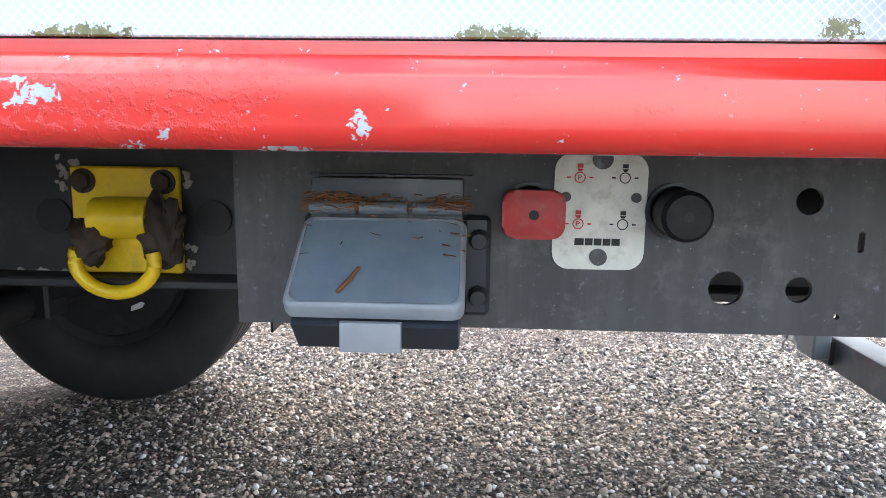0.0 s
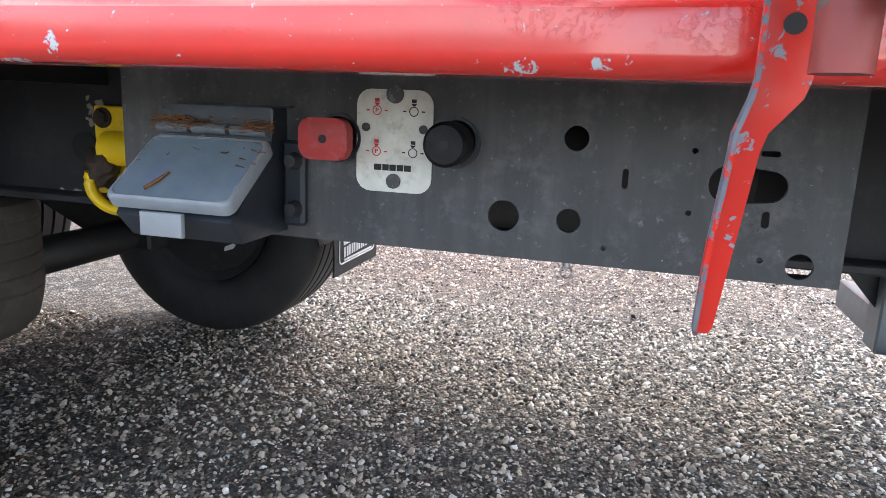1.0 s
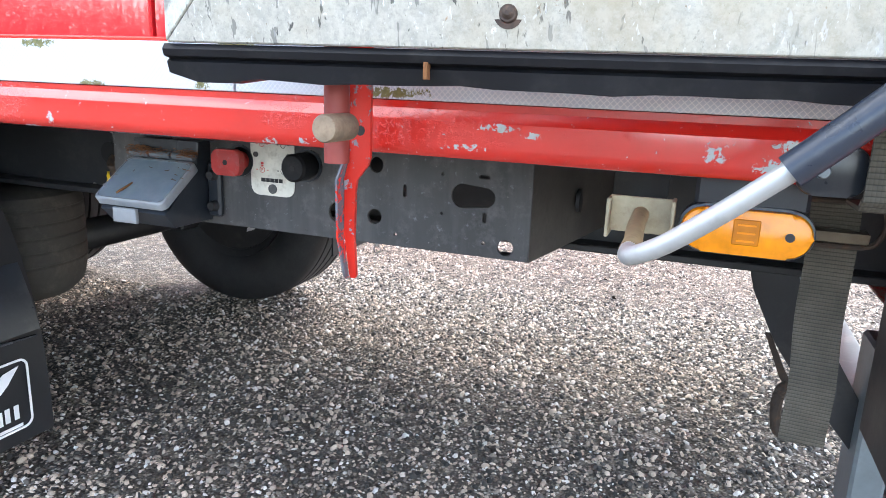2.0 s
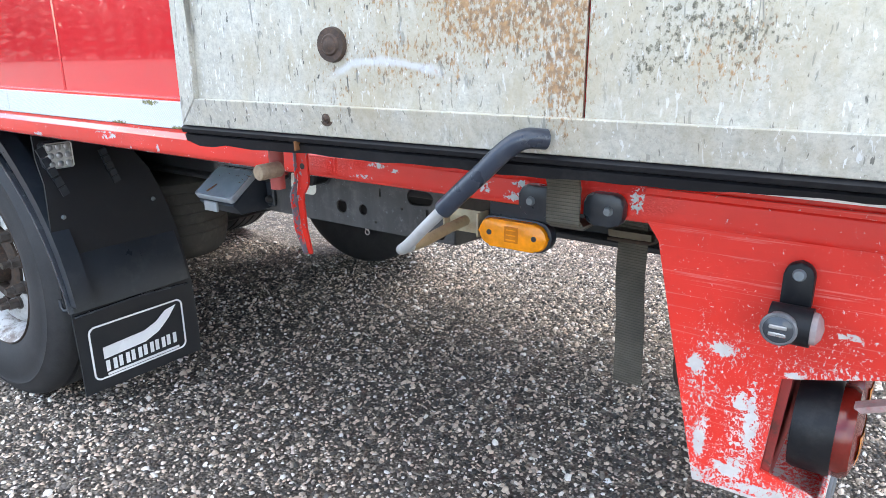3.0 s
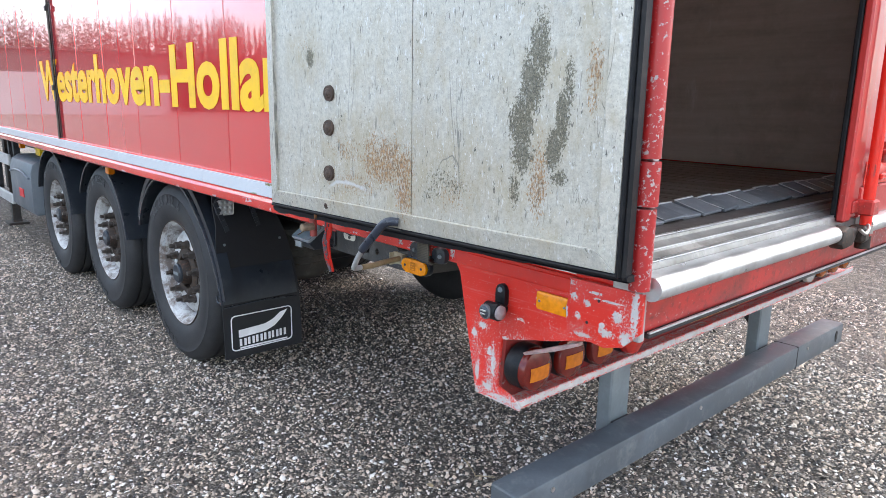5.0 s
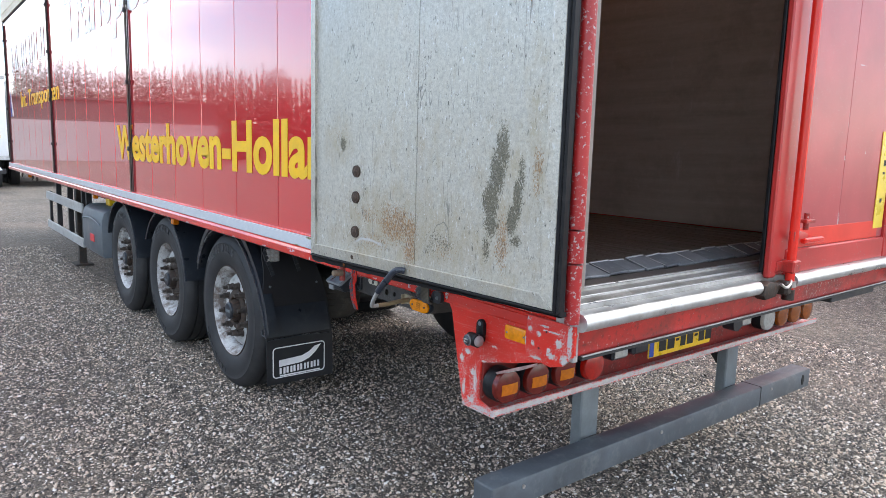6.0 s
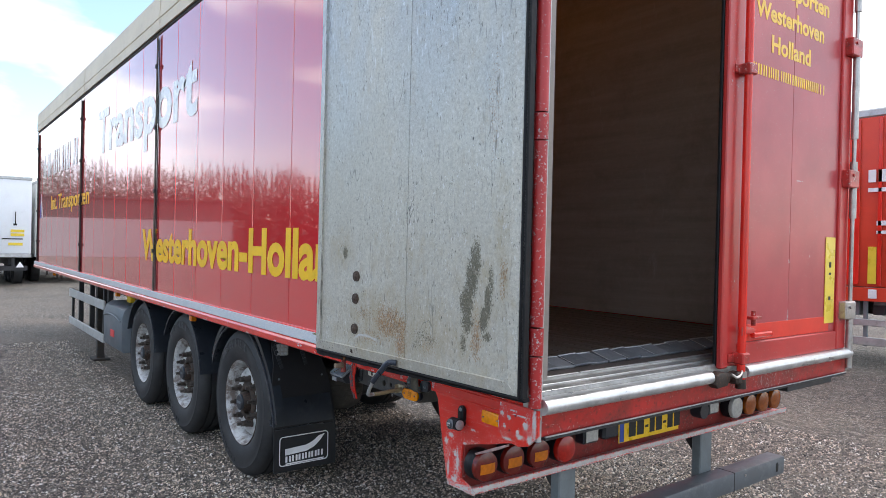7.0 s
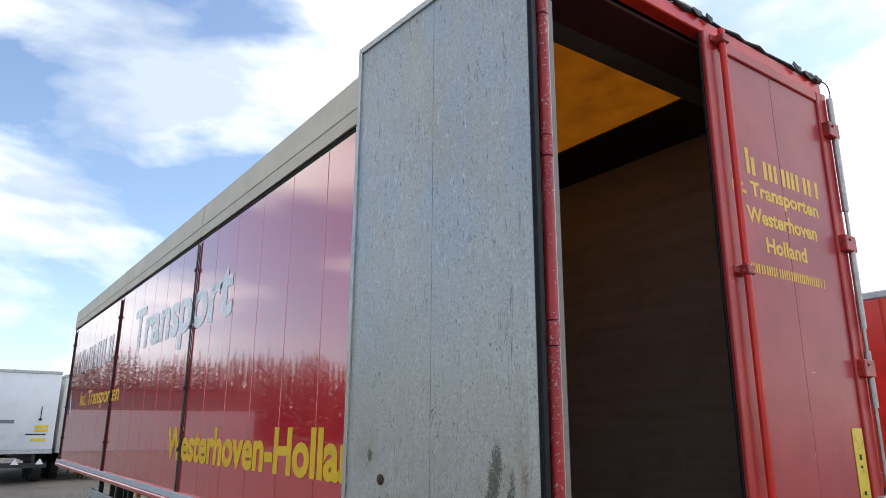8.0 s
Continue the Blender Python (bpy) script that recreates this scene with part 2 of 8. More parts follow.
def strip_material():
    m = Mat("white_reflective_tape", (0.74, 0.77, 0.8), 0.3)
    k = 150.0
    u = m.calc("ABSOLUTE", m.calc("SINE", m.calc("MULTIPLY", m.calc("ADD", m.axis("X"), m.axis("Z")), k * 3.1416)))
    v = m.calc("ABSOLUTE", m.calc("SINE", m.calc("MULTIPLY", m.calc("SUBTRACT", m.axis("X"), m.axis("Z")), k * 3.1416)))
    line = m.step(m.calc("MINIMUM", u, v), 0.10, 0.40)
    c = m.mix(line, (0.76, 0.77, 0.78), (0.53, 0.57, 0.63))
    grime = m.step(m.noise(9, 7, 0.7), 0.62, 0.78, 0, 0.6)
    c = m.mix(grime, c, (0.40, 0.38, 0.33))
    moss = m.spots([(0.492, 1.127, 0.028, 0.006), (0.715, 1.126, 0.022, 0.005), (1.155, 1.127, 0.04, 0.006), (0.62, 1.178, 0.03, 0.006), (0.95, 1.178, 0.03, 0.006), (0.895, 1.128, 0.012, 0.006)], 170, 0.9)
    c = m.mix(moss, c, m.mix(m.noise(150, 3), (0.04, 0.04, 0.02), (0.32, 0.30, 0.12)))
    m.put("Base Color", c)
    m.put("Roughness", m.step(grime, 0, 1, 0.2, 0.7))
    m.bump(line, 0.12, 0.0006)
    return m.m


tape_white = strip_material()


def bare_door_material():
    """Weathered grey laminate of the open door's inner face, scored, stained and rusty."""
    m = Mat("weathered_grey_laminate", (0.46, 0.46, 0.44), 0.45)
    c = m.mix(m.step(m.noise(1.5, 6, 0.65), 0.3, 0.7), (0.50, 0.475, 0.41), (0.64, 0.615, 0.545))
    # bluish sky reflection painted into the door's upper part
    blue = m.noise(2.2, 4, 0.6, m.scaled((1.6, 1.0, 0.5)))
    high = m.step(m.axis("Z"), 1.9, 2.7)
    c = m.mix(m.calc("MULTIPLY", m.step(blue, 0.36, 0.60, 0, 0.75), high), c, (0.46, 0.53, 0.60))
    c = m.mix(m.step(m.noise(75, 5, 0.75), 0.40, 0.62, 0, 0.5), c, (0.31, 0.30, 0.265))
    c = m.mix(m.step(m.noise(230, 4, 0.7), 0.50, 0.66, 0, 0.32), c, (0.22, 0.21, 0.18))
    c = m.mix(m.step(m.noise(190, 4, 0.7), 0.56, 0.66, 0, 0.25), c, (0.66, 0.65, 0.61))
    c = m.mix(m.step(m.noise(26, 6, 0.7, m.scaled((1.5, 1.0, 0.16))), 0.54, 0.74, 0, 0.18), c, (0.60, 0.61, 0.60))
    patch = m.step(m.noise(3.4, 4, 0.6), 0.40, 0.60)
    # old ochre water stains over the lower half
    ochre = m.stain([(1.50, 1.32, 0.40, 0.20, 0.9), (1.88, 1.32, 0.28, 0.16, 0.9), (2.16, 1.42, 0.16, 0.32, 0.8), (1.22, 1.66, 0.12, 0.12, 0.8), (2.27, 1.62, 0.05, 0.35, 0.9), (1.70, 1.62, 0.35, 0.18, 0.4)], 7, 24, 0.5, 0.30, cut=(0.55, 0.85))
    c = m.mix(m.calc("MULTIPLY", ochre, 0.62), c, (0.40, 0.335, 0.225))

    def flecks(scale, stretch, lean, cut, tone, amount, where):
        f = m.noise(scale, 3, 0.6, m.scaled((1.0, 1.0, stretch), turn=(0, lean, 0)), 0.5)
        return m.mix(m.calc("MULTIPLY", m.step(f, cut, cut + 0.03, 0, amount), where), c, tone)
    whole = m.step(patch, 0, 1, 0.45, 1.0)
    c = flecks(120, 0.28, 4, 0.645, (0.74, 0.76, 0.78), 0.6, whole)
    c = flecks(210, 0.35, -14, 0.65, (0.80, 0.82, 0.84), 0.7, whole)
    c = flecks(105, 0.24, -5, 0.640, (0.14, 0.14, 0.13), 0.7, whole)
    c = flecks(120, 0.30, 9, 0.655, (0.06, 0.06, 0.055), 0.9, whole)
    c = flecks(48, 0.24, -12, 0.690, (0.10, 0.10, 0.095), 0.55, patch)
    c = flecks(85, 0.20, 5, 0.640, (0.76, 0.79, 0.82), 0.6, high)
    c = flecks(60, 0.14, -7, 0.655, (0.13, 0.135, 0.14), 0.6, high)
    # hairline scratches
    for lean, at in ((12, 0.5), (-24, 0.53), (70, 0.47)):
        line = m.noise(9, 2, 0.5, m.scaled((1.0, 1.0, 0.10), turn=(0, lean, 0)), 0.8)
        thin = m.step(m.calc("ABSOLUTE", m.calc("SUBTRACT", line, at)), 0.0035, 0.0012)
        gate = m.step(m.noise(6, 3), 0.55, 0.60)
        c = m.mix(m.calc("MULTIPLY", m.calc("MULTIPLY", thin, gate), 0.7), c, (0.14, 0.14, 0.13))
    rust = m.stain([(1.60, 1.35, 0.12, 0.09, 1.0), (1.69, 1.30, 0.05, 0.12, 1.0), (1.45, 1.37, 0.11, 0.05, 0.6), (1.48, 1.27, 0.14, 0.05, 0.6), (1.36, 1.27, 0.05, 0.08, 0.5), (1.87, 1.28, 0.08, 0.06, 0.6), (2.14, 1.33, 0.035, 0.12, 0.9), (2.275, 1.56, 0.025, 0.10, 0.8), (2.22, 2.2, 0.05, 0.25, 0.5), (1.24, 1.68, 0.06, 0.05, 0.4)], 14, 230, 0.5, 0.25)
    c = m.mix(m.calc("MULTIPLY", rust, 0.8), c, m.mix(m.step(m.noise(120, 4), 0.35, 0.65), (0.12, 0.055, 0.018), (0.42, 0.21, 0.07)))
    mould = m.stain([(2.135, 1.63, 0.035, 0.09, 0.9), (2.112, 1.55, 0.036, 0.09, 1.0), (2.088, 1.46, 0.040, 0.08, 1.0), (2.088, 1.39, 0.038, 0.07, 0.9), (2.072, 1.31, 0.022, 0.06, 0.7), (2.215, 1.55, 0.018, 0.07, 0.8), (2.200, 1.47, 0.022, 0.08, 0.95), (2.180, 1.40, 0.026, 0.06, 1.0), (2.195, 1.345, 0.03, 0.025, 0.9), (1.262, 1.64, 0.024, 0.034, 1.0), (1.85, 1.31, 0.10, 0.05, 0.45), (1.79, 1.27, 0.05, 0.03, 0.5)], 22, 190, 0.7, 0.36)
    c = m.mix(m.calc("MULTIPLY", mould, 0.85), c, m.mix(m.step(m.noise(260, 3, 0.6), 0.40, 0.58), (0.035, 0.032, 0.02), (0.16, 0.145, 0.10)))
    # pale rubbed arc
    dx, dz = m.calc("SUBTRACT", m.axis("X"), 1.435), m.calc("SUBTRACT", m.axis("Z"), 1.015)
    rad = m.calc("SQRT", m.calc("ADD", m.calc("MULTIPLY", dx, dx), m.calc("MULTIPLY", dz, dz)))
    arc = m.step(m.calc("ABSOLUTE", m.calc("SUBTRACT", rad, m.step(m.noise(18, 4), 0, 1, 0.245, 0.265))), 0.007, 0.002)
    arc = m.calc("MULTIPLY", arc, m.step(m.calc("ABSOLUTE", dx), 0.10, 0.07))
    arc = m.calc("MULTIPLY", arc, m.step(dz, 0.0, 0.01))
    c = m.mix(m.calc("MULTIPLY", arc, 0.6), c, (0.62, 0.65, 0.70))
    m.put("Base Color", c)
    m.put("Metallic", 0.25)
    m.put("Roughness", m.step(m.noise(8, 5), 0.3, 0.7, 0.30, 0.52))
    m.bump(m.noise(60, 5, 0.7, m.scaled((1.0, 1.0, 0.4))), 0.22, 0.0015)
    return m.m


door_grey = bare_door_material()


def dusty(name, colour, dust):
    """Dull paint with dust that has run down in streaks, and small pale specks."""
    m = Mat(name, colour, 0.5)
    c = m.mix(m.step(m.noise(7, 5, 0.6), 0.3, 0.7), tuple(x * 0.7 for x in colour), tuple(x * 1.2 for x in colour))
    run = m.noise(16, 5, 0.65, m.scaled((1.0, 1.0, 0.12)))
    c = m.mix(m.step(run, 0.46, 0.72, 0, 0.5), c, dust)
    c = m.mix(m.step(m.noise(26, 6, 0.75), 0.52, 0.70, 0, 0.5), c, dust)
    c = m.mix(m.step(m.noise(210, 2, 0.5), 0.735, 0.76, 0, 0.8), c, (0.42, 0.40, 0.37))
    c = m.mix(m.step(m.noise(40, 5, 0.8), 0.60, 0.70, 0, 0.6), c, (0.016, 0.014, 0.012))
    c = m.mix(m.step(m.noise(3.5, 4, 0.6), 0.52, 0.66, 0, 0.35), c, (0.035, 0.026, 0.020))
    c = m.mix(m.step(m.noise(70, 5, 0.75), 0.60, 0.68, 0, 0.55), c, (0.21, 0.22, 0.245))
    m.put("Base Color", c)
    m.put("Roughness", m.step(run, 0.3, 0.7, 0.42, 0.65))
    m.bump(m.noise(120, 4, 0.7), 0.2, 0.001)
    return m.m


step_brown = plain("worn_brown_step", (0.062, 0.052, 0.048), 0.5, 0.0, 0.35, 12, 90, 0.2, (0.16, 0.14, 0.13), 0.5)
sill_alu = plain("scuffed_sill_aluminium", (0.30, 0.29, 0.275), 0.36, 0.5, 0.35, 9, 70, 0.2, (0.13, 0.115, 0.095), 0.7)
bolt_rust = plain("rust_brown_washer", (0.085, 0.058, 0.045), 0.6, 0.4, 0.4, 60, 200, 0.4, (0.18, 0.09, 0.05), 0.6)
# red darkened to maroon: the shade under the roof end is in the colour
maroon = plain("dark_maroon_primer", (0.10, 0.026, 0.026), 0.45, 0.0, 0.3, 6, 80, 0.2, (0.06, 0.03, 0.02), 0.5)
sheet_grey = plain("grey_brown_lining", (0.17, 0.145, 0.125), 0.6, 0.0, 0.25, 5, 60, 0.2, (0.08, 0.07, 0.06), 0.5)
alu_dull = plain("dull_aluminium", (0.52, 0.53, 0.53), 0.42, 0.55, 0.2, 6, 90, 0.15, (0.2, 0.19, 0.17), 0.6)
alu_bright = plain("polished_aluminium_tube", (0.50, 0.51, 0.52), 0.32, 0.8, 0.12, 5, 120, 0.1, (0.35, 0.3, 0.27), 0.35)
sill_bright = plain("dented_bright_aluminium", (0.62, 0.63, 0.64), 0.33, 0.8, 0.22, 9, 60, 0.45, (0.40, 0.38, 0.36), 0.5)
steel_pin = plain("bare_steel", (0.5, 0.47, 0.45), 0.38, 0.85, 0.25, 14, 100, 0.2, (0.18, 0.1, 0.06), 0.5)
galvanised = plain("galvanised_steel", (0.20, 0.225, 0.24), 0.5, 0.35, 0.22, 7, 90, 0.2, (0.12, 0.12, 0.12), 0.5)
bumper_grey = plain("grey_painted_bumper", (0.105, 0.12, 0.135), 0.42, 0.15, 0.3, 6, 110, 0.25, (0.30, 0.31, 0.30), 0.4)
chassis_grey = dusty("dark_grey_chassis_paint", (0.052, 0.052, 0.053), (0.145, 0.140, 0.134))
chassis_dark = plain("black_chassis_paint", (0.022, 0.022, 0.024), 0.5, 0.0, 0.3, 7, 120, 0.15, (0.085, 0.075, 0.065), 0.35)
rubber = plain("black_rubber", (0.009, 0.009, 0.011), 0.45, 0.0, 0.3, 11, 140, 0.2, (0.05, 0.048, 0.045), 0.35)
rubber.node_tree.nodes["Principled BSDF"].inputs["Specular IOR Level"].default_value = 0.25
bellows_rubber = plain("dusty_bellows_rubber", (0.046, 0.041, 0.034), 0.75, 0.0, 0.45, 7, 90, 0.3, (0.10, 0.088, 0.07), 0.7)
# dusty panel steel, lightened: the light on the returns is in the colour
lit_panel_dust = plain("dusty_panel_side", (0.115, 0.104, 0.092), 0.65, 0.0, 0.35, 10, 120, 0.2, (0.06, 0.05, 0.042), 0.6)
plastic_black = plain("black_moulded_plastic", (0.020, 0.025, 0.033), 0.32, 0.0, 0.25, 6, 200, 0.12, (0.10, 0.10, 0.10), 0.25)
plastic_lip = plain("glossy_black_plastic_edge", (0.045, 0.05, 0.06), 0.2, 0.0, 0.2, 6, 200, 0.1, (0.18, 0.18, 0.19), 0.4)
plastic_flap = plain("matt_black_flap_plastic", (0.007, 0.008, 0.011), 0.55, 0.0, 0.2, 3, 200, 0.1, (0.035, 0.035, 0.035), 0.2)
plastic_box = plain("grey_plastic", (0.115, 0.135, 0.155), 0.4, 0.0, 0.15, 5, 140, 0.1, (0.2, 0.2, 0.2), 0.3)
yellow_paint = plain("yellow_paint", (0.88, 0.58, 0.014), 0.35, 0.0, 0.15, 9, 90, 0.2, (0.18, 0.10, 0.03), 0.5)
rusty = plain("rust_and_grease", (0.055, 0.038, 0.028), 0.75, 0.1, 0.5, 30, 120, 0.6, (0.13, 0.06, 0.025), 0.6)
oil_black = plain("old_hub_grease", (0.036, 0.024, 0.018), 0.55, 0.2, 0.4, 25, 110, 0.5, (0.17, 0.08, 0.045), 0.85)
def rim_material():
    """White wheel paint, rusted and greasy in patches."""
    m = Mat("rusted_white_rim_paint", (0.55, 0.56, 0.56), 0.42)
    c = m.mix(m.step(m.noise(9, 5), 0.3, 0.7), (0.44, 0.44, 0.44), (0.60, 0.605, 0.61))
    rust = m.step(m.noise(8, 8, 0.75, distort=0.4), 0.44, 0.58, 0, 0.85)
    c = m.mix(rust, c, m.mix(m.noise(70, 4), (0.035, 0.024, 0.018), (0.15, 0.085, 0.052)))
    c = m.mix(m.step(m.noise(120, 4, 0.7), 0.60, 0.66, 0, 0.7), c, (0.05, 0.035, 0.028))
    m.put("Base Color", c)
    m.bump(m.noise(90, 4), 0.25, 0.001)
    return m.m


rim_white = rim_material()
letter_yellow = plain("yellow_vinyl", (0.95, 0.55, 0.006), 0.45, 0.0, 0.1, 6, 90, 0.05, (0.6, 0.35, 0.02), 0.4)
letter_white = plain("white_vinyl", (0.84, 0.83, 0.84), 0.25, 0.0, 0.08, 6, 90, 0.05)
letter_door = plain("faded_yellow_vinyl", (0.88, 0.52, 0.03), 0.35, 0.0, 0.15, 14, 90, 0.05)
letter_black = plain("black_print", (0.010, 0.010, 0.010), 0.6, 0.0, 0.1)
letter_red = plain("red_print", (0.6, 0.03, 0.03), 0.5, 0.0, 0.1)
plate_white = plain("white_enamelled_plate", (0.70, 0.68, 0.60), 0.4, 0.0, 0.15, 25, 120, 0.1, (0.25, 0.2, 0.14), 0.55)
plate_yellow = plain("yellow_number_plate", (0.82, 0.52, 0.01), 0.3, 0.0, 0.12, 20, 90, 0.05, (0.3, 0.2, 0.05), 0.4)
blue_print = plain("blue_print", (0.02, 0.06, 0.35), 0.4, 0.0, 0.1)
valve_red = plain("red_plastic_knob", (0.40, 0.028, 0.025), 0.5, 0.0, 0.15, 40, 150, 0.1, (0.3, 0.2, 0.18), 0.35)
def webbing_material():
    """Coarse woven strap with cross ribs."""
    m = Mat("worn_grey_webbing", (0.14, 0.135, 0.11), 0.85)
    rib = m.calc("ABSOLUTE", m.calc("SINE", m.calc("MULTIPLY", m.axis("Z"), 620.0)))
    warp = m.calc("ABSOLUTE", m.calc("SINE", m.calc("MULTIPLY", m.axis("X"), 900.0)))
    c = m.mix(m.step(m.noise(14, 5), 0.3, 0.7), (0.060, 0.054, 0.042), (0.125, 0.112, 0.086))
    c = m.mix(m.step(rib, 0.05, 0.5, 0.8, 0.0), c, (0.022, 0.020, 0.016))
    c = m.mix(m.step(warp, 0.0, 0.4, 0.3, 0.0), c, (0.03, 0.027, 0.022))
    m.put("Base Color", c)
    m.bump(m.calc("ADD", rib, m.calc("MULTIPLY", warp, 0.4)), 0.6, 0.001)
    return m.m


webbing = webbing_material()
marker_yellow = plain("yellow_marker_board", (0.80, 0.58, 0.05), 0.3, 0.0, 0.1, 8, 70, 0.05)
white_paint = plain("white_trailer_skin", (0.74, 0.76, 0.79), 0.3, 0.0, 0.05, 1.2, 30, 0.04, (0.5, 0.5, 0.5), 0.25)
cream_paint = plain("cream_trailer_skin", (0.62, 0.62, 0.58), 0.35, 0.0, 0.06, 1.2, 30, 0.04)
far_red = plain("bright_red_tarpaulin", (0.68, 0.055, 0.022), 0.4, 0.0, 0.12, 1.5, 40, 0.1)
needle = plain("dry_pine_needles", (0.20, 0.08, 0.025), 0.8, 0.0, 0.4, 60, 200, 0.2)
# conifer green lightened, with the distance haze mixed into it
leaf = plain("dark_conifer_green", (0.15, 0.16, 0.135), 0.7, 0.0, 0.5, 0.4, 4, 0.2)
hall_pale = plain("pale_cladding", (0.36, 0.35, 0.35), 0.6, 0.0, 0.1, 0.2, 2, 0.1)
hall_dark = plain("dark_cladding", (0.10, 0.09, 0.085), 0.6, 0.0, 0.2, 0.2, 2, 0.1)


def lens_material(name, colour, rough=0.12):
    """A coloured ribbed lamp lens."""
    m = Mat(name, colour, rough)
    rib = m.calc("SINE", m.calc("MULTIPLY", m.axis("X"), 900.0))
    ribz = m.calc("SINE", m.calc("MULTIPLY", m.axis("Z"), 900.0))
    m.put("Base Color", m.mix(m.step(m.noise(60, 4), 0.3, 0.7), tuple(c * 0.7 for c in colour), colour))
    m.put("Coat Weight", 0.15)
    m.put("Coat Roughness", 0.05)
    m.put("Roughness", 0.24)
    m.bump(m.calc("ADD", rib, ribz), 0.05, 0.0004)
    return m.m


lens_amber = lens_material("amber_lens", (0.95, 0.31, 0.001))
lens_dark_amber = lens_material("dark_amber_lens", (0.62, 0.165, 0.003))
lens_maroon = lens_material("dark_red_lens", (0.15, 0.010, 0.006))
lens_brown_amber = lens_material("brown_amber_lens", (0.32, 0.075, 0.008))
lens_block_amber = lens_material("deep_amber_lens", (0.62, 0.19, 0.002))
lens_ring_grey = lens_material("grey_lens_rim", (0.14, 0.145, 0.155))
disc_rust = plain("rust_stained_disc", (0.54, 0.535, 0.52), 0.5, 0.0, 0.4, 12, 60, 0.3, (0.06, 0.038, 0.026), 0.9)
stud_grey = plain("weathered_wheel_nut_steel", (0.085, 0.072, 0.064), 0.5, 0.4, 0.4, 30, 120, 0.4, (0.15, 0.085, 0.055), 0.6)
lens_red = lens_material("red_lens", (0.46, 0.012, 0.006))
lens_clear = lens_material("clear_lens", (0.50, 0.49, 0.46))
lens_smoke = lens_material("smoky_clear_lens", (0.045, 0.05, 0.06))
lens_pink = lens_material("faded_red_lens", (0.32, 0.26, 0.26))


def lid_material():
    m = Mat("frosted_clear_plastic", (0.62, 0.68, 0.74), 0.4)
    m.put("Base Color", m.mix(m.step(m.noise(45, 5), 0.35, 0.7), (0.42, 0.51, 0.575), (0.56, 0.645, 0.70)))
    m.put("Transmission Weight", 0.72)
    m.put("IOR", 1.25)
    m.put("Roughness", m.step(m.noise(30, 5), 0.3, 0.7, 0.30, 0.45))
    return m.m


lid_clear = lid_material()


def tyre_material():
    m = Mat("worn_tyre_rubber", (0.035, 0.035, 0.037), 0.62)
    dust = m.step(m.noise(9, 6, 0.65), 0.42, 0.78, 0.0, 0.22)
    m.put("Base Color", m.mix(dust, m.mix(m.noise(120, 3), (0.010, 0.010, 0.012), (0.026, 0.026, 0.028)), (0.085, 0.082, 0.08)))
    m.bump(m.noise(140, 4), 0.3, 0.0015)
    return m.m


tyre_rubber = tyre_material()
tyre_dusty = plain("dusty_raised_rubber", (0.075, 0.075, 0.078), 0.7, 0.0, 0.2, 20, 140, 0.2)


def plywood_material():
    m = Mat("brown_film_faced_plywood", (0.10, 0.06, 0.04), 0.42)
    streak = m.noise(4, 6, 0.65, m.scaled((0.25, 1, 3.5)))
    c = m.mix(m.step(streak, 0.3, 0.72), (0.190, 0.162, 0.142), (0.280, 0.240, 0.210))
    c = m.mix(m.step(m.noise(28, 5, 0.7), 0.5, 0.75, 0, 0.3), c, (0.33, 0.285, 0.25))
    c = m.mix(m.step(m.noise(2.3, 6, 0.7), 0.52, 0.70, 0, 0.4), c, (0.105, 0.086, 0.074))
    c = m.mix(m.step(m.noise(9, 5, 0.7, m.scaled((1, 1, 0.3))), 0.64, 0.72, 0, 0.35), c, (0.36, 0.33, 0.31))
    m.put("Base Color", c)
    m.put("Roughness", m.step(streak, 0.3, 0.7, 0.35, 0.6))
    m.bump(m.noise(60, 4), 0.15, 0.001)
    return m.m


plywood = plywood_material()


def floor_slat_material():
    m = Mat("brown_stained_slat", (0.10, 0.075, 0.06), 0.45)
    streak = m.noise(10, 6, 0.7, m.scaled((0.15, 2.5, 1)))
    c = m.mix(m.step(streak, 0.3, 0.7), (0.036, 0.030, 0.026), (0.068, 0.057, 0.050))
    rub = m.noise(22, 5, 0.7, m.scaled((0.04, 1.6, 1)))
    m.put("Base Color", m.mix(m.step(rub, 0.63, 0.70, 0, 0.7), c, (0.40, 0.36, 0.33)))
    m.put("Roughness", m.step(streak, 0.3, 0.7, 0.3, 0.6))
    m.bump(streak, 0.2, 0.002)
    return m.m


slat_brown = floor_slat_material()


def tarp_material(name, colour, through_colour=None):
    m = Mat(name, colour, 0.5)
    c = m.mix(m.step(m.noise(1.5, 6, 0.6), 0.3, 0.7), tuple(x * 0.82 for x in colour), colour)
    c = m.mix(m.step(m.noise(14, 6, 0.7), 0.55, 0.8, 0, 0.35), c, tuple(x * 0.5 for x in colour))
    m.put("Base Color", c)
    m.bump(m.noise(6, 4), 0.3, 0.01)
    if through_colour:
        t, mixer = m.nt.nodes.new("ShaderNodeBsdfTranslucent"), m.nt.nodes.new("ShaderNodeMixShader")
        m.link(t.inputs["Color"], m.mix(m.step(m.noise(5, 7, 0.75), 0.34, 0.66), tuple(x * 0.55 for x in through_colour), through_colour))
        mixer.inputs[0].default_value = 0.5
        out = m.nt.nodes["Material Output"]
        m.nt.links.new(m.b.outputs[0], mixer.inputs[1])
        m.nt.links.new(t.outputs[0], mixer.inputs[2])
        m.nt.links.new(mixer.outputs[0], out.inputs["Surface"])
    return m.m


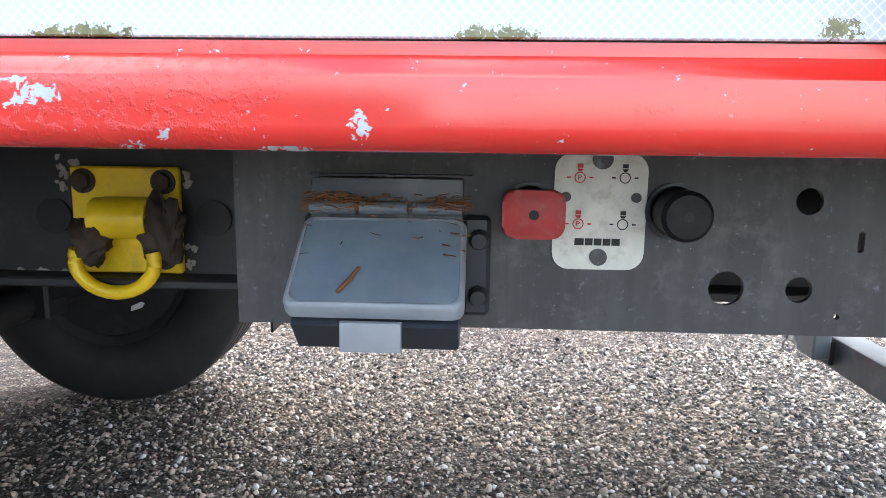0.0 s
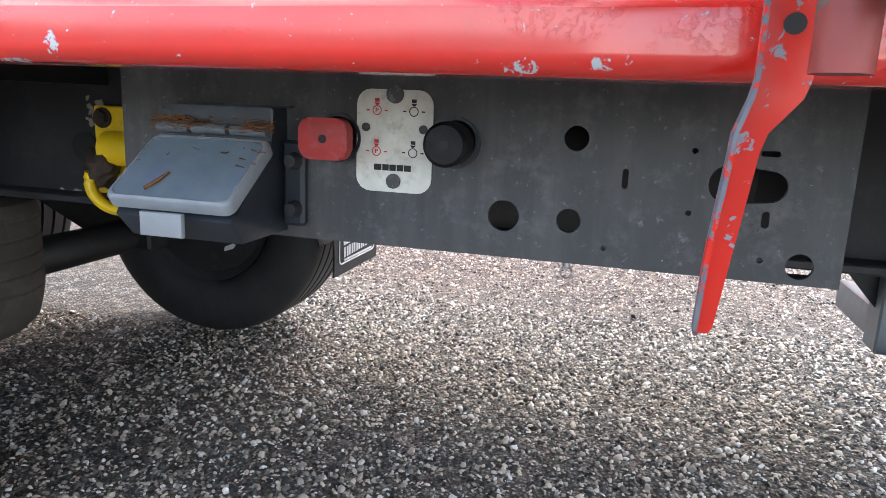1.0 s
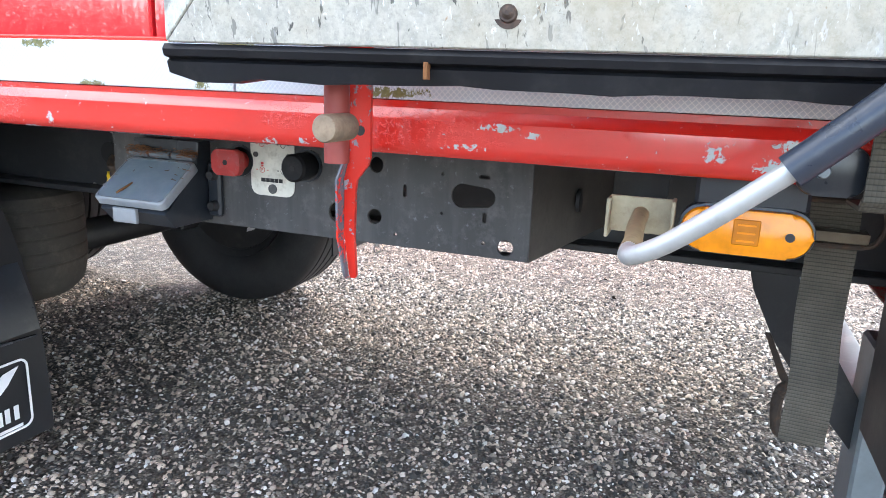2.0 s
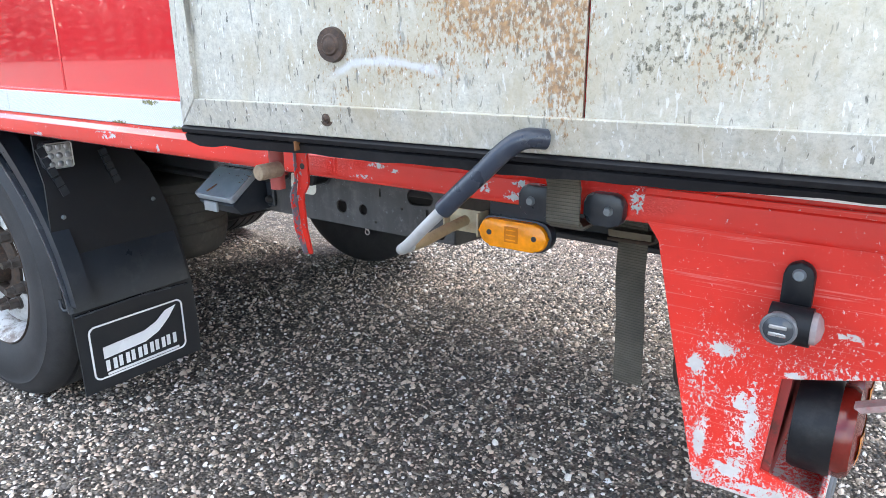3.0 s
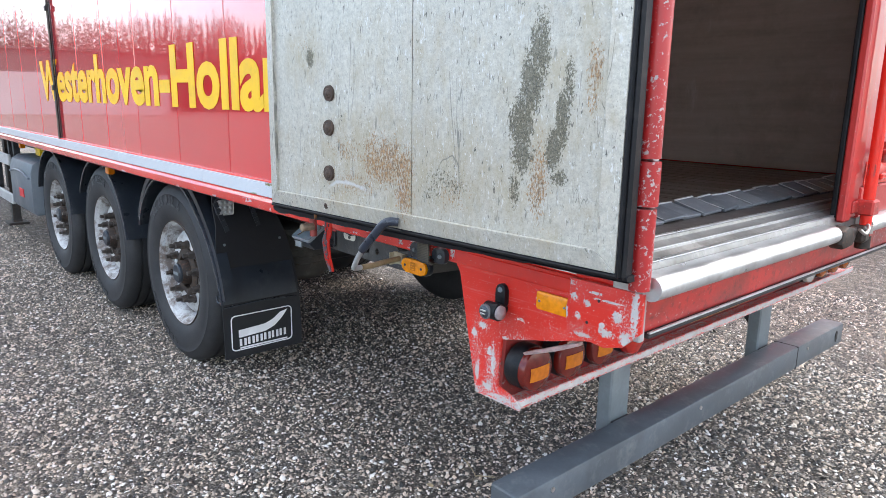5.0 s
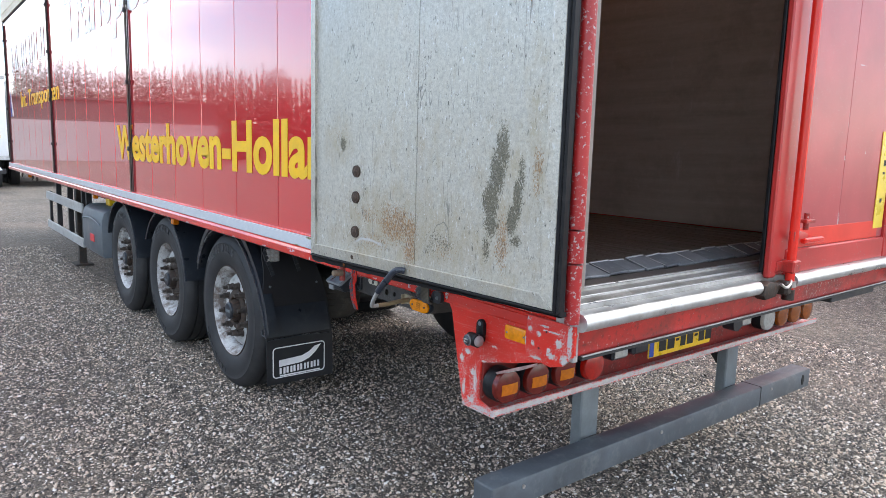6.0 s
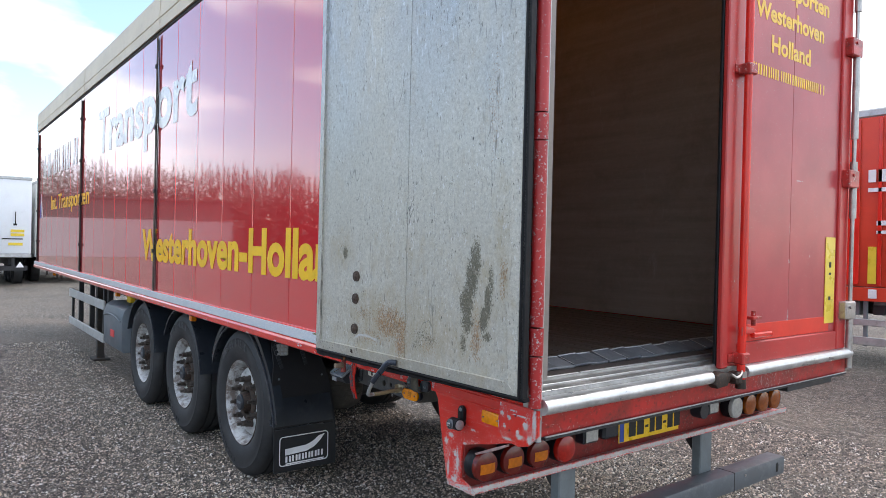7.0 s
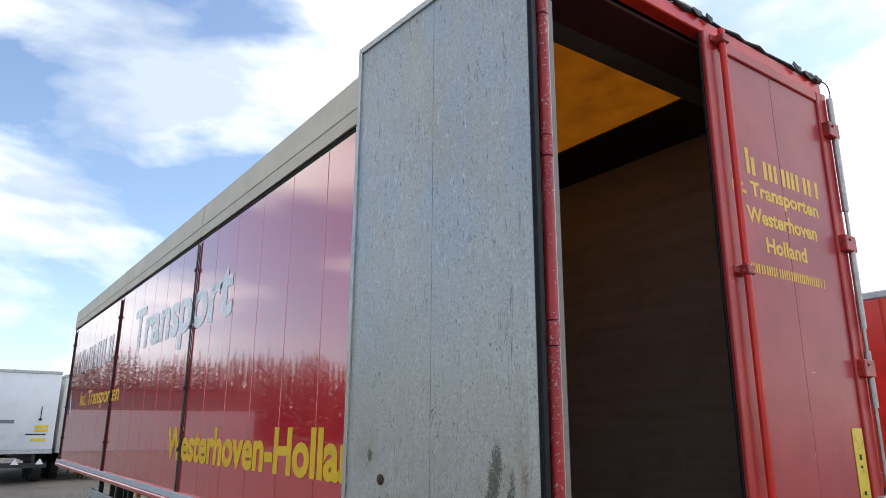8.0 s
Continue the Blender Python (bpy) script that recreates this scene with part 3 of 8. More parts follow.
tarp_beige = tarp_material("beige_grey_tarpaulin", (0.74, 0.63, 0.47))
tarp_orange = tarp_material("orange_translucent_tarpaulin", (0.34, 0.090, 0.006), (0.36, 0.098, 0.004))
tarp_black = plain("torn_black_tarpaulin", (0.02, 0.02, 0.022), 0.45, 0.0, 0.3, 9, 60, 0.4)


def ground_material():
    """Fine gravel bed seen between and beyond the loose stones."""
    m = Mat("gravel_bed", (0.15, 0.14, 0.13), 0.8)
    cell = m.cells(88.0, "Color")
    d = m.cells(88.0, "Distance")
    n = m.nt.nodes.new("ShaderNodeSeparateXYZ")
    m.link(n.inputs[0], cell)
    c = m.ramp(n.outputs[0], [(0.0, (0.050, 0.045, 0.040)), (0.26, (0.125, 0.108, 0.094)), (0.52, (0.26, 0.22, 0.182)), (0.75, (0.42, 0.345, 0.275)), (0.88, (0.60, 0.52, 0.44)), (0.96, (0.82, 0.78, 0.72))])
    big = m.cells(31.0, "Color")
    sep = m.nt.nodes.new("ShaderNodeSeparateXYZ")
    m.link(sep.inputs[0], big)
    c = m.mix(m.step(sep.outputs[1], 0.80, 0.86, 0, 0.75), c, (0.60, 0.56, 0.50))
    c = m.mix(m.step(sep.outputs[0], 0.70, 0.80, 0, 0.6), c, (0.05, 0.046, 0.042))
    # shade in the gaps between pebbles, painted along the cell rims
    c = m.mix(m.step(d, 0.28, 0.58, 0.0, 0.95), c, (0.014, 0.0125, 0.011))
    c = m.mix(m.step(m.noise(7.0, 5, 0.7), 0.50, 0.62, 0, 0.28), c, (0.045, 0.040, 0.035))
    c = m.mix(m.step(m.noise(0.5, 6, 0.65), 0.35, 0.68, 0, 0.35), c, (0.36, 0.288, 0.216))
    c = m.mix(m.step(m.noise(0.8, 6, 0.7), 0.42, 0.70, 0, 0.2), c, (0.06, 0.056, 0.052))
    c = m.mix(m.step(m.noise(11, 7, 0.85), 0.48, 0.62, 0, 0.55), c, (0.055, 0.046, 0.038))
    c = m.mix(m.step(m.noise(16, 7, 0.85), 0.52, 0.64, 0, 0.5), c, (0.58, 0.475, 0.37))
    m.put("Base Color", c)
    m.bump(m.calc("MULTIPLY", d, -1.0), 0.9, 0.012)
    return m.m


gravel_bed = ground_material()


def stone_material():
    m = Mat("mixed_gravel_stone", (0.2, 0.19, 0.18), 0.6)
    c = m.ramp(m.island(), [(0.0, (0.014, 0.013, 0.012)), (0.30, (0.080, 0.069, 0.060)), (0.46, (0.300, 0.252, 0.208)), (0.64, (0.60, 0.487, 0.386)), (0.82, (0.78, 0.625, 0.485)), (0.92, (0.86, 0.80, 0.73)), (1.0, (0.93, 0.91, 0.87))])
    c = m.mix(m.step(m.noise(160, 4, 0.7), 0.35, 0.7, 0, 0.3), c, (0.10, 0.095, 0.09))
    m.put("Base Color", c)
    m.put("Roughness", m.step(m.noise(4, 3), 0.3, 0.7, 0.45, 0.75))
    return m.m


stone_mix = stone_material()


# ---------------------------------------------------------------- mesh tools
def bm_box(bm, x0, x1, y0, y1, z0, z1, bev=0.0, seg=1):
    m = Matrix.Translation(((x0 + x1) / 2, (y0 + y1) / 2, (z0 + z1) / 2)) @ Matrix.Diagonal((abs(x1 - x0), abs(y1 - y0), abs(z1 - z0), 1))
    made = bmesh.ops.create_cube(bm, size=1.0, matrix=m)
    if bev:
        edges = list({e for v in made["verts"] for e in v.link_edges})
        bmesh.ops.bevel(bm, geom=edges, offset=bev, segments=seg, profile=0.5, affect="EDGES")


def bm_rod(bm, a, b, r, r2=None, seg=16):
    a, b = Vector(a), Vector(b)
    d = b - a
    m = Matrix.Translation((a + b) / 2) @ d.to_track_quat("Z", "Y").to_matrix().to_4x4()
    bmesh.ops.create_cone(bm, cap_ends=True, segments=seg, radius1=r, radius2=r if r2 is None else r2, depth=d.length, matrix=m)


def bm_tube(bm, pts, r, seg=10, flat=1.0):
    """A swept round bar through the points; r may be a list."""
    pts = [Vector(p) for p in pts]
    rings, up = [], Vector((0.13, 0.21, 0.97))
    for i, p in enumerate(pts):
        d = (pts[min(i + 1, len(pts) - 1)] - pts[max(i - 1, 0)]).normalized()
        u = d.cross(up).normalized()
        v = d.cross(u).normalized()
        rad = r[i] if hasattr(r, "__len__") else r
        rings.append([bm.verts.new(p + u * math.cos(2 * math.pi * k / seg) * rad + v * math.sin(2 * math.pi * k / seg) * rad * flat) for k in range(seg)])
    for a, b in zip(rings, rings[1:]):
        for k in range(seg):
            bm.faces.new((a[k], a[(k + 1) % seg], b[(k + 1) % seg], b[k]))
    bm.faces.new(rings[0][::-1])
    bm.faces.new(rings[-1])


def smooth_path(pts, n=6):
    """Points on a smooth line through the given ones."""
    p = [Vector(q) for q in pts]
    p = [p[0] * 2 - p[1], *p, p[-1] * 2 - p[-2]]
    out = []
    for i in range(1, len(p) - 2):
        for k in range(n):
            t = k / n
            out.append(0.5 * (2 * p[i] + (p[i + 1] - p[i - 1]) * t + (2 * p[i - 1] - 5 * p[i] + 4 * p[i + 1] - p[i + 2]) * t * t + (3 * p[i] - p[i - 1] - 3 * p[i + 1] + p[i + 2]) * t ** 3))
    return out + [p[-2]]


def bm_prism(bm, poly, axis, a0, a1, bev=0.0):
    """A flat outline pushed along an axis. The outline's pairs are the other two axes in order."""
    def at(p, a):
        return {"x": (a, p[0], p[1]), "y": (p[0], a, p[1]), "z": (p[0], p[1], a)}[axis]
    lo, hi = [bm.verts.new(at(p, a0)) for p in poly], [bm.verts.new(at(p, a1)) for p in poly]
    faces = [bm.faces.new(lo), bm.faces.new(hi[::-1])]
    n = len(poly)
    for i in range(n):
        faces.append(bm.faces.new((lo[i], hi[i], hi[(i + 1) % n], lo[(i + 1) % n])))
    if bev:
        edges = list({e for f in faces[:2] for e in f.edges})
        bmesh.ops.bevel(bm, geom=edges, offset=bev, segments=2, profile=0.5, affect="EDGES")


def bm_lathe(bm, prof, centre, seg=56, axis="y", closed=False):
    """An outline of (radius, along) turned round an axis through centre."""
    cx, cy, cz = centre
    rings = []
    for k in range(seg):
        a = 2 * math.pi * k / seg
        c, s = math.cos(a), math.sin(a)
        if axis == "y":
            rings.append([bm.verts.new((cx + r * c, cy + t, cz + r * s)) for r, t in prof])
        elif axis == "x":
            rings.append([bm.verts.new((cx + t, cy + r * c, cz + r * s)) for r, t in prof])
        else:
            rings.append([bm.verts.new((cx + r * c, cy + r * s, cz + t)) for r, t in prof])
    n = len(prof)
    for k in range(seg):
        a, b = rings[k], rings[(k + 1) % seg]
        for i in range(n if closed else n - 1):
            j = (i + 1) % n
            bm.faces.new((a[i], a[j], b[j], b[i]))
    if not closed:
        for i in (0, n - 1):
            if prof[i][0] > 1e-4:
                bm.faces.new([rings[k][i] for k in range(seg)])


def rounded(x0, x1, z0, z1, r, n=5):
    """A rectangle's outline with round corners."""
    pts = []
    for cx, cz, a in ((x1 - r, z1 - r, 0), (x0 + r, z1 - r, 90), (x0 + r, z0 + r, 180), (x1 - r, z0 + r, 270)):
        pts += [(cx + r * math.cos(radians(a + 90 * k / n)), cz + r * math.sin(radians(a + 90 * k / n))) for k in range(n + 1)]
    return pts


def holed_plate(bm, x0, x1, z0, z1, y0, y1, holes):
    """An upright plate with real holes, each hole an outline of (x, z)."""
    front = [bm.verts.new((x, y0, z)) for x, z in ((x0, z0), (x1, z0), (x1, z1), (x0, z1))]
    edges = [bm.edges.new((front[i], front[(i + 1) % 4])) for i in range(4)]
    for h in holes:
        vs = [bm.verts.new((x, y0, z)) for x, z in h]
        edges += [bm.edges.new((vs[i], vs[(i + 1) % len(vs)])) for i in range(len(vs))]
    faces = [g for g in bmesh.ops.triangle_fill(bm, edges=edges, use_beauty=True)["geom"] if isinstance(g, bmesh.types.BMFace)]
    out = bmesh.ops.extrude_face_region(bm, geom=faces)
    bmesh.ops.translate(bm, verts=[g for g in out["geom"] if isinstance(g, bmesh.types.BMVert)], vec=(0, y1 - y0, 0))


def ring(cx, cz, rx, rz=None, n=16):
    rz = rx if rz is None else rz
    return [(cx + rx * math.cos(2 * math.pi * k / n), cz + rz * math.sin(2 * math.pi * k / n)) for k in range(n)]


def meshed(bm, name, material, angle=35.0):
    bmesh.ops.recalc_face_normals(bm, faces=bm.faces[:])
    me = bpy.data.meshes.new(name)
    bm.to_mesh(me)
    bm.free()
    me.materials.append(material)
    me.polygons.foreach_set("use_smooth", [True] * len(me.polygons))
    me.set_sharp_from_angle(angle=radians(angle))
    return me


def place_of(ob):
    m = Matrix.Identity(4)
    while ob is not None:
        m = ob.matrix_basis @ m if ob.parent is None else ob.matrix_parent_inverse @ ob.matrix_basis @ m
        ob = ob.parent
    return m


def part(name, bm, material, parent=None, label="", angle=35.0):
    """Links a bmesh, modelled in the place's own coordinates, as one mesh object under its thing."""
    ob = new(name, meshed(bm, name, material, angle))
    if parent is not None:
        ob.parent = parent
        ob.matrix_parent_inverse = place_of(parent).inverted()
    if label:
        tagged(ob, label)
    return ob


def again(ob, parent, dx, dy=0.0, dz=0.0, flip=None):
    """Another object on the same mesh, moved, or mirrored about y = flip."""
    o = new(ob.name.split(".")[0], ob.data)
    o.parent = parent
    o.matrix_parent_inverse = place_of(parent).inverted()
    m = Matrix.Translation((dx, dy, dz))
    if flip is not None:
        m = m @ Matrix.Translation((0, 2 * flip, 0)) @ Matrix.Diagonal((1, -1, 1, 1))
    o.matrix_basis = m
    if "label" in ob:
        o["label"] = ob["label"]
    return o


def thing(name, label, category, at=(0, 0, 0), group="", kind=""):
    ob = new(name)
    ob.location = at
    ob.empty_display_size = 0.2
    return tagged(ob, label, category, group, kind)


def text_mesh(words, bold=0.0, spacing=1.0):
    """Letters of Blender's built-in font as a flat bmesh in x (along) and y (up)."""
    cu = bpy.data.curves.new("letters", "FONT")
    cu.body, cu.offset, cu.space_character, cu.extrude = words, bold, spacing, 0.0
    cu.resolution_u = 4
    ob = bpy.data.objects.new("letters", cu)
    scene.collection.objects.link(ob)
    bpy.context.view_layer.update()
    me = bpy.data.meshes.new_from_object(ob.evaluated_get(bpy.context.evaluated_depsgraph_get()))
    bm = bmesh.new()
    bm.from_mesh(me)
    bpy.data.objects.remove(ob)
    bpy.data.curves.remove(cu)
    bpy.data.meshes.remove(me)
    return bm


def extent(bm):
    xs, ys = [v.co.x for v in bm.verts], [v.co.y for v in bm.verts]
    return min(xs), max(xs), min(ys), max(ys)


def lettering(words, origin, along, up, width, height, depth_dir, bold=0.02, fit=None, thick=0.0015):
    """Words as thin raised letters: the lower left of the word at origin, its whole width and cap height given."""
    bm = text_mesh(words, bold)
    if fit:
        probe = text_mesh(fit, bold)
        x0, x1, y0, y1 = extent(probe)
        probe.free()
    else:
        x0, x1, y0, y1 = extent(bm)
    cap = text_mesh("H", bold)
    c0, c1 = extent(cap)[2:]
    cap.free()
    o, a, u, n = Vector(origin), Vector(along), Vector(up), Vector(depth_dir)
    for v in bm.verts:
        v.co = o + a * ((v.co.x - x0) / (x1 - x0) * width) + u * ((v.co.y - c0) / (c1 - c0) * height)
    out = bmesh.ops.extrude_face_region(bm, geom=bm.faces[:])
    bmesh.ops.translate(bm, verts=[g for g in out["geom"] if isinstance(g, bmesh.types.BMVert)], vec=n * thick)
    return bm


def lettered(name, bm, material, parent, label=""):
    """A line of words as a part whose letters are pieces of their own."""
    left, groups = set(bm.verts), []
    while left:
        todo, seen = [left.pop()], []
        while todo:
            v = todo.pop()
            seen.append(v)
            for e in v.link_edges:
                o = e.other_vert(v)
                if o in left:
                    left.discard(o)
                    todo.append(o)
        groups.append(seen)
    groups.sort(key=lambda g: (round(min(v.co.x + v.co.y for v in g), 3), min(v.co.z for v in g)))
    line = None
    for g in groups:
        one, at = bmesh.new(), {}
        for v in g:
            at[v] = one.verts.new(v.co)
        for f in {f for v in g for f in v.link_faces}:
            one.faces.new([at[v] for v in f.verts])
        if line is None:
            line = part(name, one, material, parent, label)
        else:
            part("letter", one, material, line)
    bm.free()
    return line


# ---------------------------------------------------------------- ground
def ground_rise(y):
    """The yard climbs a hand's width towards the trailer's far side."""
    f = min(1.0, max(0.0, (y - 1.3) / 1.2))
    return 0.05 * f * f * (3 - 2 * f)


def build_ground():
    bm = bmesh.new()
    cuts = [-400, -60, -14, -6, -3, 0, 1.2, 1.4, 1.6, 1.8, 2.0, 2.2, 2.4, 2.6, 3, 6, 14, 60, 400]
    grid = [[bm.verts.new((x, y, ground_rise(y))) for y in cuts] for x in cuts]
    for i in range(len(cuts) - 1):
        for j in range(len(cuts) - 1):
            bm.faces.new((grid[i][j], grid[i + 1][j], grid[i + 1][j + 1], grid[i][j + 1]))
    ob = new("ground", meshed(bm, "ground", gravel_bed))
    tagged(ob, "yard of small mixed grey and brown gravel", "gravel ground", kind="structure")


def build_stones():
    """Loose gravel: many small rounded stones, thinning out with distance from the trailer's tail."""
    rng = np.random.default_rng(7)
    patches = [(-0.9, 4.2, -0.35, 3.4, 4300), (-4.5, -0.9, -1.3, 2.6, 2700), (-0.9, 3.0, -0.9, -0.35, 3600), (-1.6, 3.4, 3.4, 5.2, 1500), (-9.0, -4.5, -2.2, 0.8, 1500), (-0.9, 1.4, -1.4, -0.9, 2000), (4.2, 5.4, 1.0, 4.0, 1000)]
    pts = []
    for x0, x1, y0, y1, per in patches:
        n = int((x1 - x0) * (y1 - y0) * per)
        pts.append(np.column_stack((rng.uniform(x0, x1, n), rng.uniform(y0, y1, n))))
    pts = np.concatenate(pts)
    n = len(pts)
    base = np.array([(1, 0, 0), (0.31, 0.95, 0), (-0.81, 0.59, 0), (-0.81, -0.59, 0), (0.31, -0.95, 0), (0.1, 0.05, 0.8)], float)
    base = np.vstack((base[:5] * (1, 1, 1) + (0, 0, -0.1), base[:5] * (0.72, 0.72, 1) + (0, 0, 0.42), [(0.05, 0.0, 0.62)]))
    tri = [(i, (i + 1) % 5, 5 + (i + 1) % 5) for i in range(5)] + [(i, 5 + (i + 1) % 5, 5 + i) for i in range(5)] + [(5 + i, 5 + (i + 1) % 5, 10) for i in range(5)]
    tri = np.array(tri)
    size = np.clip(rng.lognormal(math.log(0.0063), 0.34, n), 0.0034, 0.016)
    ang, sx, sz = rng.uniform(0, 6.283, n), rng.uniform(0.65, 1.0, n), rng.uniform(0.6, 1.1, n)
    v = base[None] * np.stack((np.ones(n), sx, sz), 1)[:, None] * size[:, None, None]
    v = v * rng.uniform(0.8, 1.2, v.shape)
    tilt = rng.normal(0, 0.35, (n, 2))
    v[:, :, 2] += v[:, :, 0] * tilt[:, 0, None] + v[:, :, 1] * tilt[:, 1, None]
    c, s = np.cos(ang)[:, None], np.sin(ang)[:, None]
    x, y = v[:, :, 0] * c - v[:, :, 1] * s, v[:, :, 0] * s + v[:, :, 1] * c
    v[:, :, 0], v[:, :, 1] = x + pts[:, 0, None], y + pts[:, 1, None]
    f = np.clip((pts[:, 1] - 1.3) / 1.2, 0, 1)
    v[:, :, 2] += (0.05 * f * f * (3 - 2 * f))[:, None]
    v[:, :, 2] += 0.001 + rng.uniform(0, 0.004, n)[:, None]
    faces = (tri[None] + (np.arange(n) * 11)[:, None, None]).reshape(-1, 3)
    me = bpy.data.meshes.new("loose_gravel")
    me.vertices.add(n * 11)
    me.vertices.foreach_set("co", v.reshape(-1))
    me.loops.add(len(faces) * 3)
    me.loops.foreach_set("vertex_index", faces.reshape(-1))
    me.polygons.add(len(faces))
    me.polygons.foreach_set("loop_start", np.arange(len(faces)) * 3)
    me.polygons.foreach_set("use_smooth", np.ones(len(faces), bool))
    me.update(calc_edges=True)
    me.materials.append(stone_mix)
    tagged(new("loose_gravel", me), "loose small grey, brown and white gravel stones", "gravel", kind="stuff")


build_ground()
build_stones()

# ---------------------------------------------------------------- the trailer
YS, YB, YM, YR = 0.537, 0.575, 1.79, 3.04      # rail face, wall face, middle line, far side
XF, XR = -11.15, 2.36                          # nose and tail
Z_RAIL, Z_TAPE, Z_WALL, Z_TOP, Z_ROOF = 1.0492, 1.1096, 1.1705, 3.612, 3.968
PIVOT, NOSE_UP = 2.1, 0.0099                               # the parked body climbs towards its nose, in metres a metre
trailer = thing("semi_trailer", "red moving-floor semi-trailer with one rear door open", "trailer")


def seat(dx, dz, *names):
    """Sets fittings of the trailer where they hang before the body is tilted."""
    for ob in [o for o in trailer.children if o.name.split(".")[0] in names]:
        ob.matrix_basis = Matrix.Translation((dx, 0, dz)) @ ob.matrix_basis


def settle(ob):
    """Wheels and feet stay level on the ground while the body above is tilted."""
    x = sum(c[0] for c in ob.bound_box) / 8 + ob.matrix_basis.translation.x
    ob.matrix_basis = Matrix.Translation((0, 0, -NOSE_UP * (PIVOT - x))) @ ob.matrix_basis




def side_structure():
    rail = [(YS + 0.009, Z_TAPE), (YS + 0.009, Z_TAPE - 0.0075), (YS + 0.0075, Z_TAPE - 0.0095), (YS + 0.0005, Z_TAPE - 0.0175), (YS - 0.0005, Z_TAPE - 0.0195), (YS - 0.0015, Z_RAIL + 0.015)] + [(YS + 0.0125 - 0.014 * math.cos(radians(a)), Z_RAIL + 0.014 - 0.014 * math.sin(radians(a))) for a in range(12, 91, 13)] + [
            (YS + 0.10, Z_RAIL + 0.002), (YS + 0.10, Z_RAIL + 0.012), (YS + 0.045, Z_RAIL + 0.012), (YS + 0.045, Z_TAPE)]
    bm = bmesh.new()
    bm_prism(bm, rail, "x", XF, 2.29)
    part("side_rail", bm, red_rail_paint, trailer, "glossy red side rail with flaked paint", 18)
    bm = bmesh.new()
    bm_prism(bm, [(2 * YM - y, z) for y, z in rail], "x", XF, 2.29)
    part("side_rail", bm, red_paint, trailer)
    # reflective tape in lengths
    x = 2.28
    lengths = [1.337, 1.0, 1.24] + [1.25] * 9
    for n in lengths:
        bm = bmesh.new()
        bm_box(bm, max(XF + 0.02, x - n + 0.003), x, YS + 0.006, YS + 0.02, Z_TAPE + 0.001, Z_WALL - 0.002, 0.001)
        part("reflective_tape", bm, tape_white, trailer, "white diamond-pattern reflective tape with grimy edges")
        x -= n
        if x < XF + 0.1:
            break
    # end of the tape, lifted and sagging over the rail's top edge
    bm = bmesh.new()
    bm_prism(bm, [(1.72, 1.1086), (1.86, 1.1090), (2.02, 1.1090), (2.184, 1.1086), (2.188, 1.131), (1.72, 1.131)], "y", YS - 0.0045, YS - 0.0025)
    part("loose_tape", bm, letter_white, trailer, "lifted end of the white tape")
    bm = bmesh.new()
    bm_box(bm, XF + 0.02, 2.285, YS + 0.0205, YB + 0.02, Z_TAPE + 0.0005, Z_WALL + 0.004, 0.002)
    part("wall_sill", bm, red_paint, trailer)
    # inner carcass: walls of plywood, roof edge, nose
    bm = bmesh.new()
    bm_box(bm, XF + 0.05, XR - 0.05, YB + 0.031, YB + 0.06, 1.19, Z_TOP)
    part("inner_lining", bm, plywood, trailer, "brown film-faced plywood lining")
    bm = bmesh.new()
    bm_box(bm, XF + 0.05, XR - 0.05, YR - 0.085, YR - 0.05, 1.19, 3.868)
    part("inner_lining", bm, plywood, trailer, "brown film-faced plywood lining")
    bm = bmesh.new()
    bm_prism(bm, [(2.57, 4.004), (2.57, 3.988), (YR - 0.10, 3.872), (YR - 0.045, 3.872), (YR - 0.045, 4.004)], "x", XF + 0.05, 1.95)
    part("top_rail", bm, chassis_dark, trailer)
    bm = bmesh.new()
    bm_box(bm, XF + 0.05, 1.95, YB + 0.03, YB + 0.085, Z_TOP + 0.004, 3.93, 0.004)
    part("top_rail", bm, chassis_dark, trailer)
    bm = bmesh.new()
    bm_box(bm, XF + 0.05, XR - 0.05, YR - 0.044, YR - 0.01, Z_TAPE + 0.004, 3.86, 0.004)
    part("side_wall", bm, panel_red, trailer)
    bm = bmesh.new()
    bm_box(bm, XF, XF + 0.046, YB, YR - 0.01, 1.10, 3.86, 0.006)
    part("front_wall", bm, panel_red, trailer)
    # floor: a dark deck with long slats
    bm = bmesh.new()
    bm_box(bm, XF + 0.05, 2.10, YS + 0.05, YR - 0.05, 1.105, 1.165)
    part("floor_deck", bm, chassis_dark, trailer)
    n = 20
    w = (YR - 0.09 - (YB + 0.064)) / n
    bm = bmesh.new()
    bm_box(bm, XF + 0.06, 2.085, YB + 0.065, YB + 0.064 + w - 0.0025, 1.167, 1.185, 0.003)
    first = part("floor_slat", bm, slat_brown, trailer, "long brown-stained moving-floor slat")
    for k in range(1, n):
        again(first, trailer, 0, k * w)


